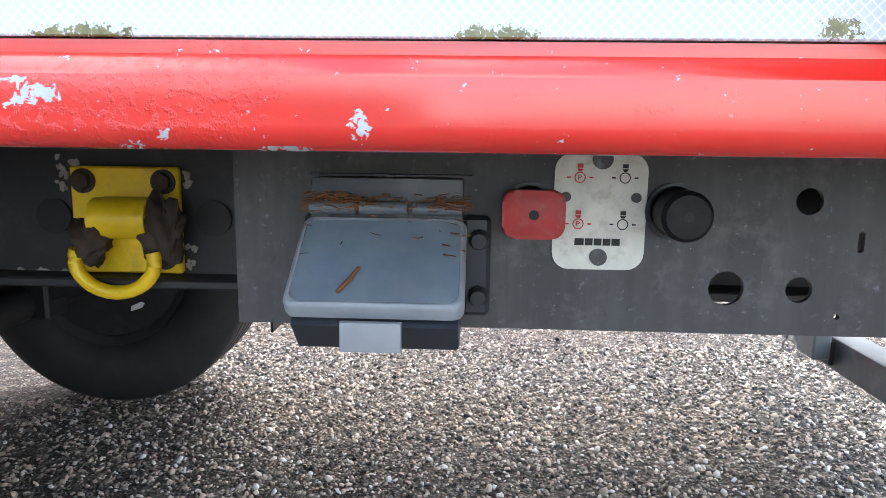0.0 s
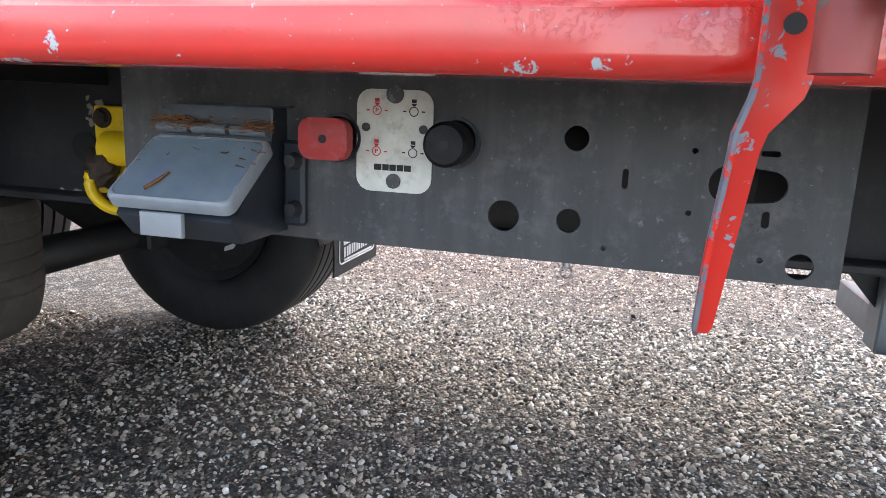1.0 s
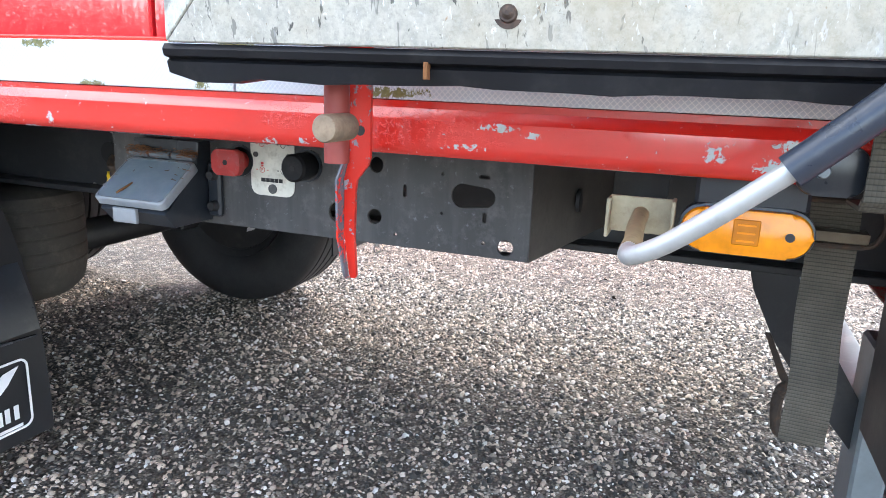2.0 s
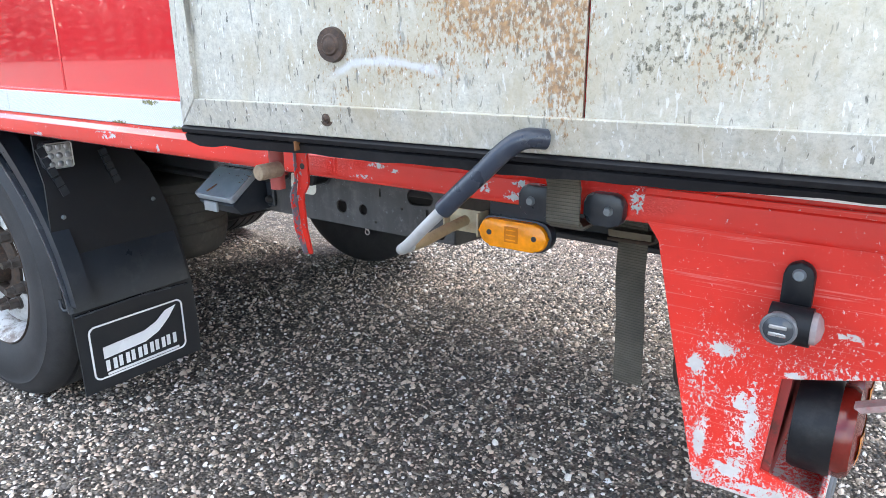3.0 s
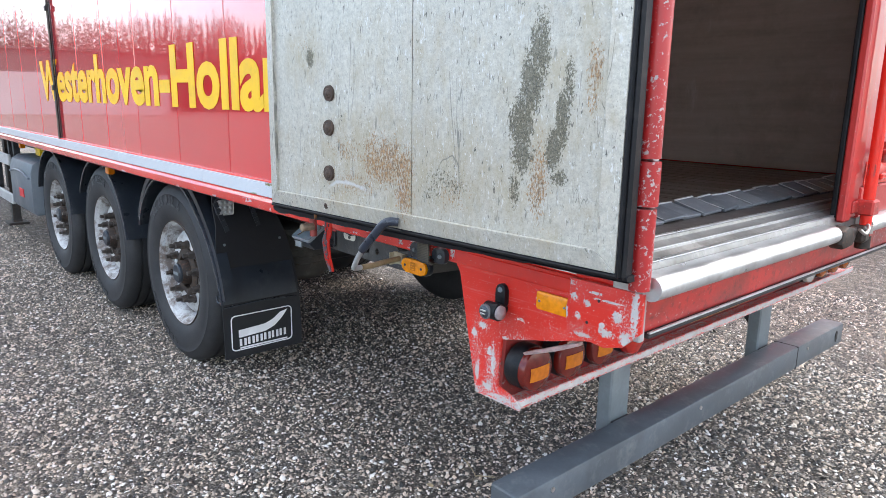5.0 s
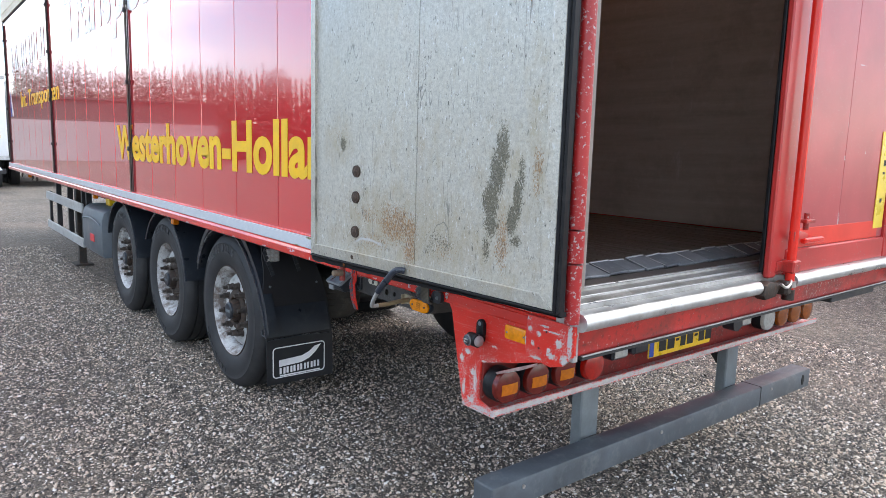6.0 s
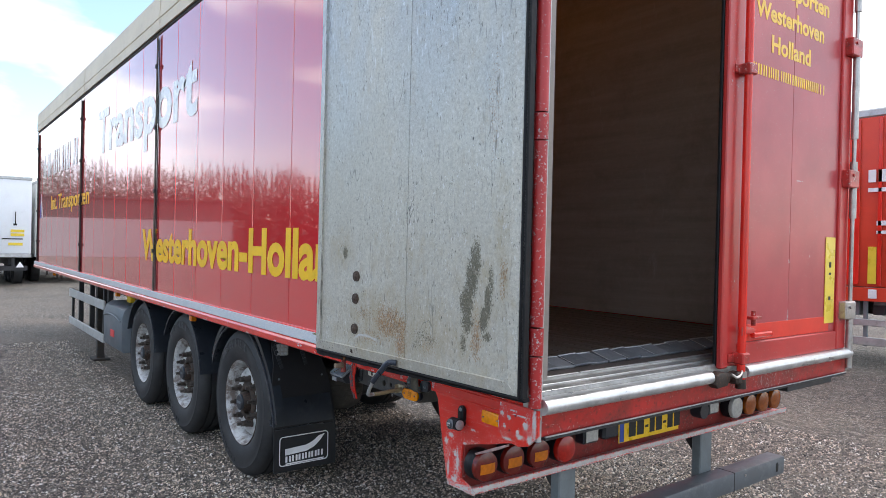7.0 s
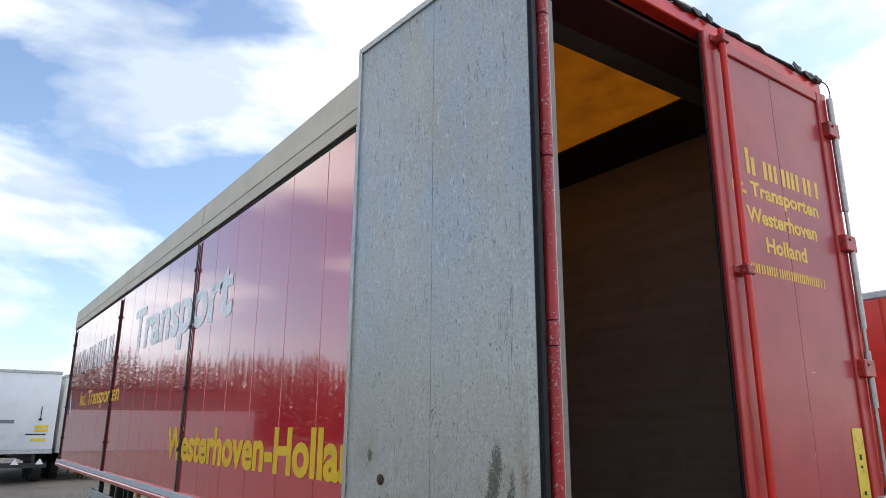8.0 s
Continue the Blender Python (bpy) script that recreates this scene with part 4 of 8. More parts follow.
def side_panels():
    step = 0.592
    bm = bmesh.new()
    bm_box(bm, 0.0, step - 0.006, YB, YB + 0.028, Z_TAPE + 0.004, Z_TOP - 0.012, 0.003)
    first = part("side_panel", bm, panel_red, trailer, "glossy red upright wall panel")
    x0 = 0.205
    spots = [x0 - step * k for k in range(-2, 20)]
    first.matrix_basis = Matrix.Translation((spots[0], 0, 0))
    for x in spots[1:]:
        if x + step > XF:
            again(first, trailer, x)
    bm = bmesh.new()
    bm_box(bm, spots[0] + step + 0.002, 2.285, YB, YB + 0.028, Z_TAPE + 0.004, Z_TOP - 0.012, 0.003)
    part("side_panel", bm, panel_red, trailer)
    bm = bmesh.new()
    bm_box(bm, spots[-1] - 0.02, 2.285, YB + 0.029, YB + 0.0305, Z_TAPE + 0.01, Z_TOP - 0.014)
    part("panel_backing", bm, chassis_dark, trailer)


def roof_tarp():
    """Beige tarpaulin edge that hangs over the wall's top, and the orange sheet between."""
    edge = [(YB - 0.016, Z_TOP + 0.026), (YB - 0.019, Z_TOP + 0.125), (YB - 0.010, Z_TOP + 0.131), (YB - 0.020, Z_TOP + 0.139), (YB - 0.012, Z_ROOF + 0.005), (YB + 0.006, Z_ROOF + 0.022),
            (YB + 0.06, Z_ROOF + 0.03), (YB + 0.06, Z_ROOF + 0.015), (YB + 0.02, Z_ROOF), (YB + 0.0, Z_ROOF - 0.02), (YB + 0.0, Z_TOP + 0.026)]
    cuts = [1.9, -0.975, -2.70, -2.86, -6.40, -6.62, XF + 0.01]
    for a, b in zip(cuts, cuts[1:]):
        bm = bmesh.new()
        thick = 0.004 if abs(a - b) < 0.3 else 0.0
        bm_prism(bm, [(y - thick, z) for y, z in edge], "x", b + 0.002, a - 0.002)
        part("roof_tarp_edge", bm, tarp_beige, trailer, "beige-grey roof tarpaulin edge folded over the wall")
    bm = bmesh.new()
    n, rows = 46, 9
    grid = []
    for i in range(n + 1):
        x = XF + 0.03 + (1.93 - XF) * i / n
        line = []
        for j in range(rows + 1):
            y = YB + 0.062 + (YR - 0.02 - YB - 0.062) * j / rows
            z = Z_ROOF + 0.012 + 0.05 * math.sin(math.pi / 2 * min(1.0, 1.6 * j / rows)) + 0.006 * math.cos(i * 2.1) * math.sin(math.pi * j / rows)
            line.append(bm.verts.new((x, y, z)))
        grid.append(line)
    for i in range(n):
        for j in range(rows):
            bm.faces.new((grid[i][j], grid[i + 1][j], grid[i + 1][j + 1], grid[i][j + 1]))
    part("roof_sheet", bm, tarp_orange, trailer, "orange translucent roof tarpaulin", 80)
    # black rod that stands in for the shadow gap under the tarpaulin's edge
    bm = bmesh.new()
    bm_rod(bm, (XF + 0.03, YB + 0.010, Z_TOP + 0.008), (1.9, YB + 0.010, Z_TOP + 0.008), 0.015, seg=8)
    part("keder_bead", bm, rubber, trailer)
    # upright tension straps down the side
    for x in (-2.775, -6.60, -10.96):
        bm = bmesh.new()
        bm_box(bm, x - 0.006, x + 0.030, YB - 0.022, YB - 0.016, 1.10, 3.60, 0.002)
        strap = part("tension_strap", bm, webbing, trailer, "dark upright roof tension strap")
        for xa in (x - 0.016, x + 0.034):
            bm = bmesh.new()
            bm_box(bm, xa, xa + 0.007, YB - 0.012, YB - 0.002, 1.12, 3.56, 0.002)
            part("strap_guide", bm, chassis_dark, strap)
        for z in (1.55, 2.12, 2.72, 3.30):
            bm = bmesh.new()
            bm_box(bm, x - 0.014, x + 0.030, YB - 0.034, YB - 0.012, z - 0.02, z + 0.02, 0.004)
            part("strap_clip", bm, chassis_dark, strap)
    # chrome-like pulley on the roof edge beside the open door
    bm = bmesh.new()
    bm_rod(bm, (1.07, 0.47, 3.955), (1.17, 0.47, 3.985), 0.011, seg=10)
    bm_rod(bm, (1.15, 0.47, 3.97), (1.15, 0.60, 3.95), 0.008, seg=8)
    part("roof_latch", bm, chassis_dark, trailer)


def side_lettering():
    n = (0, -1, 0)
    y = YB - 0.0022
    bm = lettering("Westerhoven-Holland", (-3.25, y, 1.452), (1, 0, 0), (0, 0, 1), 3.80, 0.305, n, 0.034, "Westerhoven-Holla")
    lettered("place_name", bm, letter_yellow, trailer, "large yellow place name lettering")
    bm = lettering("Transport", (-5.5, y, 2.70), (1, 0, 0), (0, 0, 1), 3.9, 0.54, n, 0.03)
    lettered("white_lettering", bm, letter_white, trailer, "large white lettering on the wall")
    bm = lettering("Int. Transporten", (-9.35, y, 2.105), (1, 0, 0), (0, 0, 1), 3.3, 0.235, n, 0.012)
    lettered("yellow_lettering", bm, letter_yellow, trailer, "yellow lettering near the nose")
    # the haulier's name as plain bars
    x = -10.2
    for w in (0.5, 0.62, 0.14, 0.5, 0.34, 0.5, 0.5):
        for a in ((0.0,) if w < 0.2 else (0.0, w - 0.12)):
            bm = bmesh.new()
            bm_box(bm, x + a, x + a + 0.12, y - 0.002, y, 2.70, 3.10, 0.001)
            part("name_bar", bm, letter_white, trailer, "plain white bar in place of a name")
        x += w + 0.09
    for k, lean in ((0, -0.07), (1, 0.07)):
        bm = bmesh.new()
        bm_prism(bm, [(-10.62 + lean + 0.1 * k, 1.98), (-10.50 + lean + 0.1 * k, 1.98), (-10.55, 2.42), (-10.60, 2.42)], "y", y - 0.002, y)
        part("emblem_bar", bm, letter_white if k else blue_print, trailer)


side_structure()
side_panels()
roof_tarp()
side_lettering()


# ---- open rear door, folded back against the side
def door_point(u, v, w):
    """u metres from the far edge towards the hinge, v inwards from the weathered face, w up."""
    d = Vector((1.3325, 0.0943, 0)).normalized()
    n = Vector((-d.y, d.x, 0))
    p = Vector((1.018, 0.349, 0)) + d * u + n * v
    return (p.x, p.y, w)


DOOR_W, DOOR_Z0, DOOR_Z1 = 1.336, 1.163, 3.90


def door_bm(u0, u1, v0, v1, w0, w1, bev=0.0):
    bm = bmesh.new()
    bm_box(bm, u0, u1, v0, v1, w0, w1, bev)
    for v in bm.verts:
        v.co = door_point(*v.co)
    return bm


def open_door():
    b = 0.045
    door = part("open_rear_door", door_bm(0.02, DOOR_W - 0.02, 0.012, 0.058, DOOR_Z0 + 0.01, DOOR_Z1 - 0.01, 0.003), panel_red, trailer, "open rear door folded back, weathered grey laminate inside")
    seam = 0.699
    for a, c in ((b - 0.01, seam - 0.0015), (seam + 0.0015, DOOR_W - b + 0.01)):
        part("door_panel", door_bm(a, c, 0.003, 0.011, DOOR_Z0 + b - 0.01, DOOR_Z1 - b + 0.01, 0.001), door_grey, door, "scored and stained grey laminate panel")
    # flat aluminium border with mitred corners, bevelled towards the panel
    def border(poly):
        bm = bmesh.new()
        lo, hi = [bm.verts.new(door_point(u, 0.012, w)) for u, w in poly], []
        for i, (u, w) in enumerate(poly):
            hi.append(bm.verts.new(door_point(u, -0.008 if i in (0, 1) else 0.0, w)))
        bm.faces.new(lo)
        bm.faces.new(hi[::-1])
        for i in range(4):
            bm.faces.new((lo[i], hi[i], hi[(i + 1) % 4], lo[(i + 1) % 4]))
        bmesh.ops.bevel(bm, geom=bm.edges[:], offset=0.0012, segments=1, affect="EDGES")
        return bm
    z0, z1, w = DOOR_Z0, DOOR_Z1, DOOR_W
    g = 0.0008
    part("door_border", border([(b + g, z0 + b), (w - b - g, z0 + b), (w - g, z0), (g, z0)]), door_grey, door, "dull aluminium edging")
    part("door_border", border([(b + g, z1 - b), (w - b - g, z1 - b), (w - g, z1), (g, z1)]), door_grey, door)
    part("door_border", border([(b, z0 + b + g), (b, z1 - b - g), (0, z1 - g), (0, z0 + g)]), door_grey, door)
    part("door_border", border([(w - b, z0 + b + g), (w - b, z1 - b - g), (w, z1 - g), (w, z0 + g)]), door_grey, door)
    # rubber seals: bottom lips and hinge-side band
    bm = bmesh.new()
    n, rows = 44, []
    for k in range(n + 1):
        u = -0.004 + (w + 0.034) * k / n
        torn = 0.006 * math.sin(k * 5.1) if k < 3 else 0.0
        low = z0 - 0.031 + 0.0012 * math.sin(k * 0.9) + 0.0008 * math.sin(k * 2.3) + torn + (0.004 if k == 0 else 0.0) + 0.013 * min(1.0, max(0.0, (k / n - 0.50) / 0.4))
        rows.append([bm.verts.new(door_point(u, v, z)) for v, z in ((0.004, z0 - 0.001), (0.000, z0 - 0.006), (0.002, z0 - 0.012), (0.010, z0 - 0.014), (0.006, z0 - 0.017), (0.009, low), (0.034, low), (0.03, z0 - 0.001))])
    for a, c in zip(rows, rows[1:]):
        for k in range(8):
            bm.faces.new((a[k], a[(k + 1) % 8], c[(k + 1) % 8], c[k]))
    bm.faces.new(rows[0])
    bm.faces.new(rows[-1][::-1])
    part("bottom_seal", bm, rubber, door, "black rubber door seal, torn at its end", 30)
    tag = bmesh.new()
    bm_box(tag, 0.2490, 0.2525, -0.002, 0.0085, z0 - 0.025, z0 - 0.011, 0.0005)
    for v in tag.verts:
        v.co = door_point(*v.co)
    part("straw_scrap", tag, needle, door, "tan straw caught on the seal")
    part("hinge_seal", door_bm(w + 0.001, w + 0.014, -0.003, 0.03, z0 - 0.01, z1, 0.004), rubber, door, "black rubber hinge-side seal")
    part("hinge_seal", door_bm(w + 0.015, w + 0.027, -0.005, 0.03, z0 - 0.01, z1, 0.006), rubber, door)
    # round bolt heads with washers
    for u, z in ((0.337, 1.531), (0.333, 1.429), (0.331, 1.291), (0.318, 1.190)):
        p, q = Vector(door_point(u, 0.004, z)), Vector(door_point(u, -0.004, z))
        bm = bmesh.new()
        r = 0.0245 if z > 1.2 else 0.0125
        bm_rod(bm, p, q, r, r * 0.94, 24)
        q2 = q + (q - p) * 0.35
        bm_rod(bm, q, q2, r * 0.62, r * 0.52, 18)
        bm_rod(bm, q2, q2 + (q - p) * 0.35, r * 0.40, r * 0.16, 14)
        part("door_bolt", bm, bolt_rust, door, "rusty round bolt head")


open_door()


# ---- rear frame
def rear_frame():
    # hinge post: split tube of knuckles
    post = bmesh.new()
    bm_box(post, 2.295, 2.376, 0.534, 0.554, 0.985, 3.86, 0.003)
    post = part("rear_post", post, alu_dull, trailer, "bare grey rear corner post with red hinge knuckles")
    cuts = [1.112, 1.297, 1.397, 2.052, 2.149, 2.812, 2.902, 3.46, 3.56, 3.86]
    for k, (a, b) in enumerate(zip(cuts, cuts[1:])):
        bm = bmesh.new()
        r = 0.0235 if k % 2 == 0 else 0.0255
        bm_rod(bm, (2.378, 0.512, a + 0.003), (2.378, 0.512, b - 0.003), r, seg=18)
        part("hinge_knuckle", bm, red_hinge, post)
    bm = bmesh.new()
    bm_box(bm, 2.29, 2.36, YR - 0.045, YR, 1.0, 3.86, 0.004)
    part("rear_post", bm, red_worn, trailer)
    # header beam with rolled black sheet on it
    bm = bmesh.new()
    bm_box(bm, 2.27, 2.35, 0.56, YR - 0.046, 3.838, 3.922, 0.006)
    part("header_beam", bm, red_paint, trailer, "red header beam over the doorway")
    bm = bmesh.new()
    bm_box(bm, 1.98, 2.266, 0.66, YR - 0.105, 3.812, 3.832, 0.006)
    part("header_plate", bm, maroon, trailer, "underside of the roof end, its shade painted in dark maroon")
    bm = bmesh.new()
    bm_prism(bm, [(1.976, 3.822), (1.976, 3.95), (1.80, 3.97), (1.797, 3.848), (1.81, 3.840)], "y", 0.66, YR - 0.105, 0.004)
    part("roof_bow", bm, sheet_grey, trailer, "grey-brown lined roof bow")
    bm = bmesh.new()
    bm_prism(bm, [(1.93, 3.975), (1.93, 4.025), (2.0, 4.01), (2.34, 3.938), (2.34, 3.926), (2.26, 3.926)], "y", YB + 0.04, YR - 0.04, 0.004)
    part("roof_end_cap", bm, tarp_black, trailer)
    bm = bmesh.new()
    pts, rad = [], []
    for k in range(34):
        y = 0.62 + (YR - 0.66) * k / 33
        pts.append((2.350 + 0.006 * math.sin(k * 1.7), y, 3.934 + 0.006 * math.sin(k * 2.3)))
        rad.append(0.009 + 0.006 * abs(math.sin(k * 1.3)) * abs(math.sin(k * 0.37)) + (0.012 if k in (13, 14, 31, 32) else 0.0))
    bm_tube(bm, pts, rad, 9)
    part("torn_tarp", bm, tarp_black, trailer, "torn black tarpaulin rolled along the header", 50)
    for k, (y, w) in enumerate(((1.62, 0.09), (1.74, 0.06), (2.62, 0.10), (2.76, 0.12), (2.89, 0.09))):
        bm = bmesh.new()
        bm_prism(bm, [(y, 3.934), (y + w * 0.2, 3.949 + 0.006 * (k % 3)), (y + w * 0.6, 3.943), (y + w, 3.945), (y + w * 1.05, 3.927), (y + w * 0.7, 3.905 - 0.006 * (k % 2)), (y + w * 0.3, 3.915)], "x", 2.366 + 0.003 * (k % 3), 2.372 + 0.003 * (k % 3), 0.002)
        part("tarp_shred", bm, tarp_black, trailer)
    bm = bmesh.new()
    bm_tube(bm, smooth_path([(2.37, 2.94, 3.93), (2.40, 2.97, 3.89), (2.40, 3.00, 3.83), (2.38, 3.015, 3.79)], 6), 0.0035, 6)
    part("loose_wire", bm, rubber, trailer)


def closed_door():
    y0, y1, z0, z1 = 1.690, 2.985, 1.140, 3.832
    door = bmesh.new()
    bm_box(door, 2.334, 2.352, y0 + 0.03, y1 - 0.03, z0 + 0.02, z1 - 0.02)
    # pinker base red carries the hazy reflection on the door skin
    skin = chipped("faded_red_door_paint", (0.43, 0.058, 0.066), 0.30, 0.735, (0.55, 0.50, 0.50), 16.0, [(2.342, 1.63, 0.009, 0.018), (2.343, 1.48, 0.005, 0.07), (2.342, 1.35, 0.010, 0.05), (2.342, 1.79, 0.004, 0.05), (2.43, 2.05, 0.05, 0.004)], "Y")
    door = part("closed_rear_door", door, skin, trailer, "closed red rear door with yellow lettering")
    # rim of the leaf
    rim_paint = chipped("scuffed_door_rim_paint", (0.50, 0.036, 0.032), 0.3, 0.665, (0.42, 0.36, 0.34), 70.0)
    bars = [(2.3505, 2.378, y0, y0 + 0.058, z0, z1), (2.334, 2.366, y0 + 0.060, y0 + 0.150, z0 + 0.004, z1 - 0.002), (2.306, 2.372, y1 - 0.105, y1, z0, z1),
            (2.306, 2.370, y0 + 0.152, y1 - 0.107, z0, z0 + 0.105), (2.306, 2.370, y0 + 0.152, y1 - 0.107, z1 - 0.07, z1)]
    for b in bars:
        bm = bmesh.new()
        bm_box(bm, *b, 0.006)
        part("door_rim", bm, rim_paint, door, "red door rim")
    bm = bmesh.new()
    bm_box(bm, 2.332, 2.3485, y0 + 0.001, y0 + 0.0285, z0 + 0.004, z1 - 0.004, 0.004)
    part("edge_seal", bm, rubber, door, "black rubber edge seal")
    seam_y = 2.345
    for a, c in ((y0 + 0.153, seam_y - 0.0015), (seam_y + 0.0015, y1 - 0.108)):
        bm = bmesh.new()
        bm_box(bm, 2.350, 2.357, a, c, z0 + 0.107, z1 - 0.072, 0.001)
        part("door_skin", bm, skin, door, "red door skin with its hazy sheen in the colour")
    bm = bmesh.new()
    bm_box(bm, 2.3575, 2.360, y0 + 0.20, y1 - 0.18, z0 + 0.108, z0 + 0.19, 0.001)
    part("repaint_patch", bm, chipped("fresh_red_touch_up", (0.72, 0.03, 0.012), 0.35, 0.70), door, "brighter red repainted patch")
    # locking bar with guides, cam and handle
    bm = bmesh.new()
    bm_rod(bm, (2.404, 1.817, 1.085), (2.404, 1.817, 3.86), 0.0185, seg=18)
    bar = part("locking_bar", bm, red_paint, door, "red vertical locking bar")
    for z in (1.185, 2.52, 3.80):
        bm = bmesh.new()
        bm_box(bm, 2.372, 2.43, 1.787, 1.850, z - 0.026, z + 0.026, 0.006)
        bm_box(bm, 2.372, 2.385, 1.745, 1.890, z - 0.02, z + 0.02, 0.004)
        part("bar_guide", bm, red_worn, bar)
    bm = bmesh.new()
    bm_prism(bm, [(1.80, 1.29), (1.915, 1.30), (1.92, 1.315), (1.855, 1.33), (1.80, 1.33)], "x", 2.392, 2.416, 0.003)
    bm_box(bm, 2.372, 2.42, 1.885, 1.965, 1.36, 1.375, 0.003)
    bm_rod(bm, (2.40, 1.925, 1.33), (2.40, 1.925, 1.40), 0.012)
    part("bar_handle", bm, red_worn, bar)
    bm = bmesh.new()
    bm_box(bm, 2.372, 2.398, 1.945, 2.12, 1.268, 1.292, 0.006)
    part("handle_catch", bm, red_paint, door)
    # steel hinge tube on the outer edge
    cuts = [1.03, 1.335, 1.345, 1.88, 1.885, 2.20, 2.33, 2.86, 2.87, 3.05, 3.52, 3.80]
    hinge = None
    for k, (a, b) in enumerate(zip(cuts, cuts[1:])):
        bm = bmesh.new()
        bm_rod(bm, (2.392, 2.995, a), (2.392, 2.995, b), 0.019 if k % 3 != 2 else 0.011, seg=14)
        if hinge is None:
            hinge = part("hinge_tube", bm, steel_pin, door, "bare steel hinge tube")
        else:
            part("tube_length", bm, steel_pin, hinge)
    for z in (1.36, 2.10, 2.84, 3.575):
        bm = bmesh.new()
        bm_box(bm, 2.366, 2.412, 2.90, 3.026, z - 0.05, z + 0.05, 0.006)
        bm_rod(bm, (2.41, 2.945, z + 0.02), (2.42, 2.945, z + 0.02), 0.009)
        part("hinge_strap", bm, red_worn if z > 1.5 else steel_pin, hinge)
    # yellow marker board
    bm = bmesh.new()
    bm_box(bm, 2.358, 2.3615, 2.747, 2.862, 1.292, 1.768, 0.001)
    board = part("marker_board", bm, marker_yellow, door, "narrow yellow marker board")
    for z, h in ((1.60, 0.03), (1.56, 0.012), (1.42, 0.02)):
        bm = bmesh.new()
        bm_box(bm, 2.362, 2.3625, 2.79, 2.815, z, z + h)
        part("print_bar", bm, letter_black, board)
    # lettering: haulier's names as bars, the rest readable
    x, a, u, n = 2.3575, (0, 1, 0), (0, 0, 1), (1, 0, 0)
    part("door_lettering", lettering("Int. Transporten", (x, 1.80, 2.962), a, u, 0.915, 0.085, n, 0.03, thick=0.001), letter_door, door, "faded yellow lettering")
    part("door_lettering", lettering("Westerhoven", (x, 1.953, 2.812), a, u, 0.71, 0.088, n, 0.03, thick=0.001), letter_door, door)
    part("door_lettering", lettering("Holland", (x, 2.108, 2.662), a, u, 0.408, 0.088, n, 0.03, thick=0.001), letter_door, door)
    y = 1.90
    for w in (0.13, 0.15, 0.035, 0.115, 0.08, 0.115, 0.115):
        top = 3.235 if w == 0.13 else 3.19
        for a in ((0.0,) if w < 0.05 else (0.0, w - 0.034)):
            bm = bmesh.new()
            bm_box(bm, x, x + 0.001, y + a, y + a + 0.032, 3.085, top)
            part("name_bar", bm, letter_door, door, "plain yellow bar in place of a name")
        y += w + 0.018
    y = 1.90
    for w in (0.06, 0.045, 0.05, 0.05, 0.02, 0.045, 0.035, 0.045, 0.045, 0.05, 0.04, 0.045, 0.04, 0.04, 0.045, 0.045, 0.03, 0.06):
        for a in ((0.0,) if w < 0.04 else (0.0, w - 0.022)):
            bm = bmesh.new()
            bm_box(bm, x, x + 0.001, y + a, y + a + 0.012, 2.535, 2.588)
            part("name_bar", bm, letter_door, door, "plain yellow bar in place of a name")
        y += w


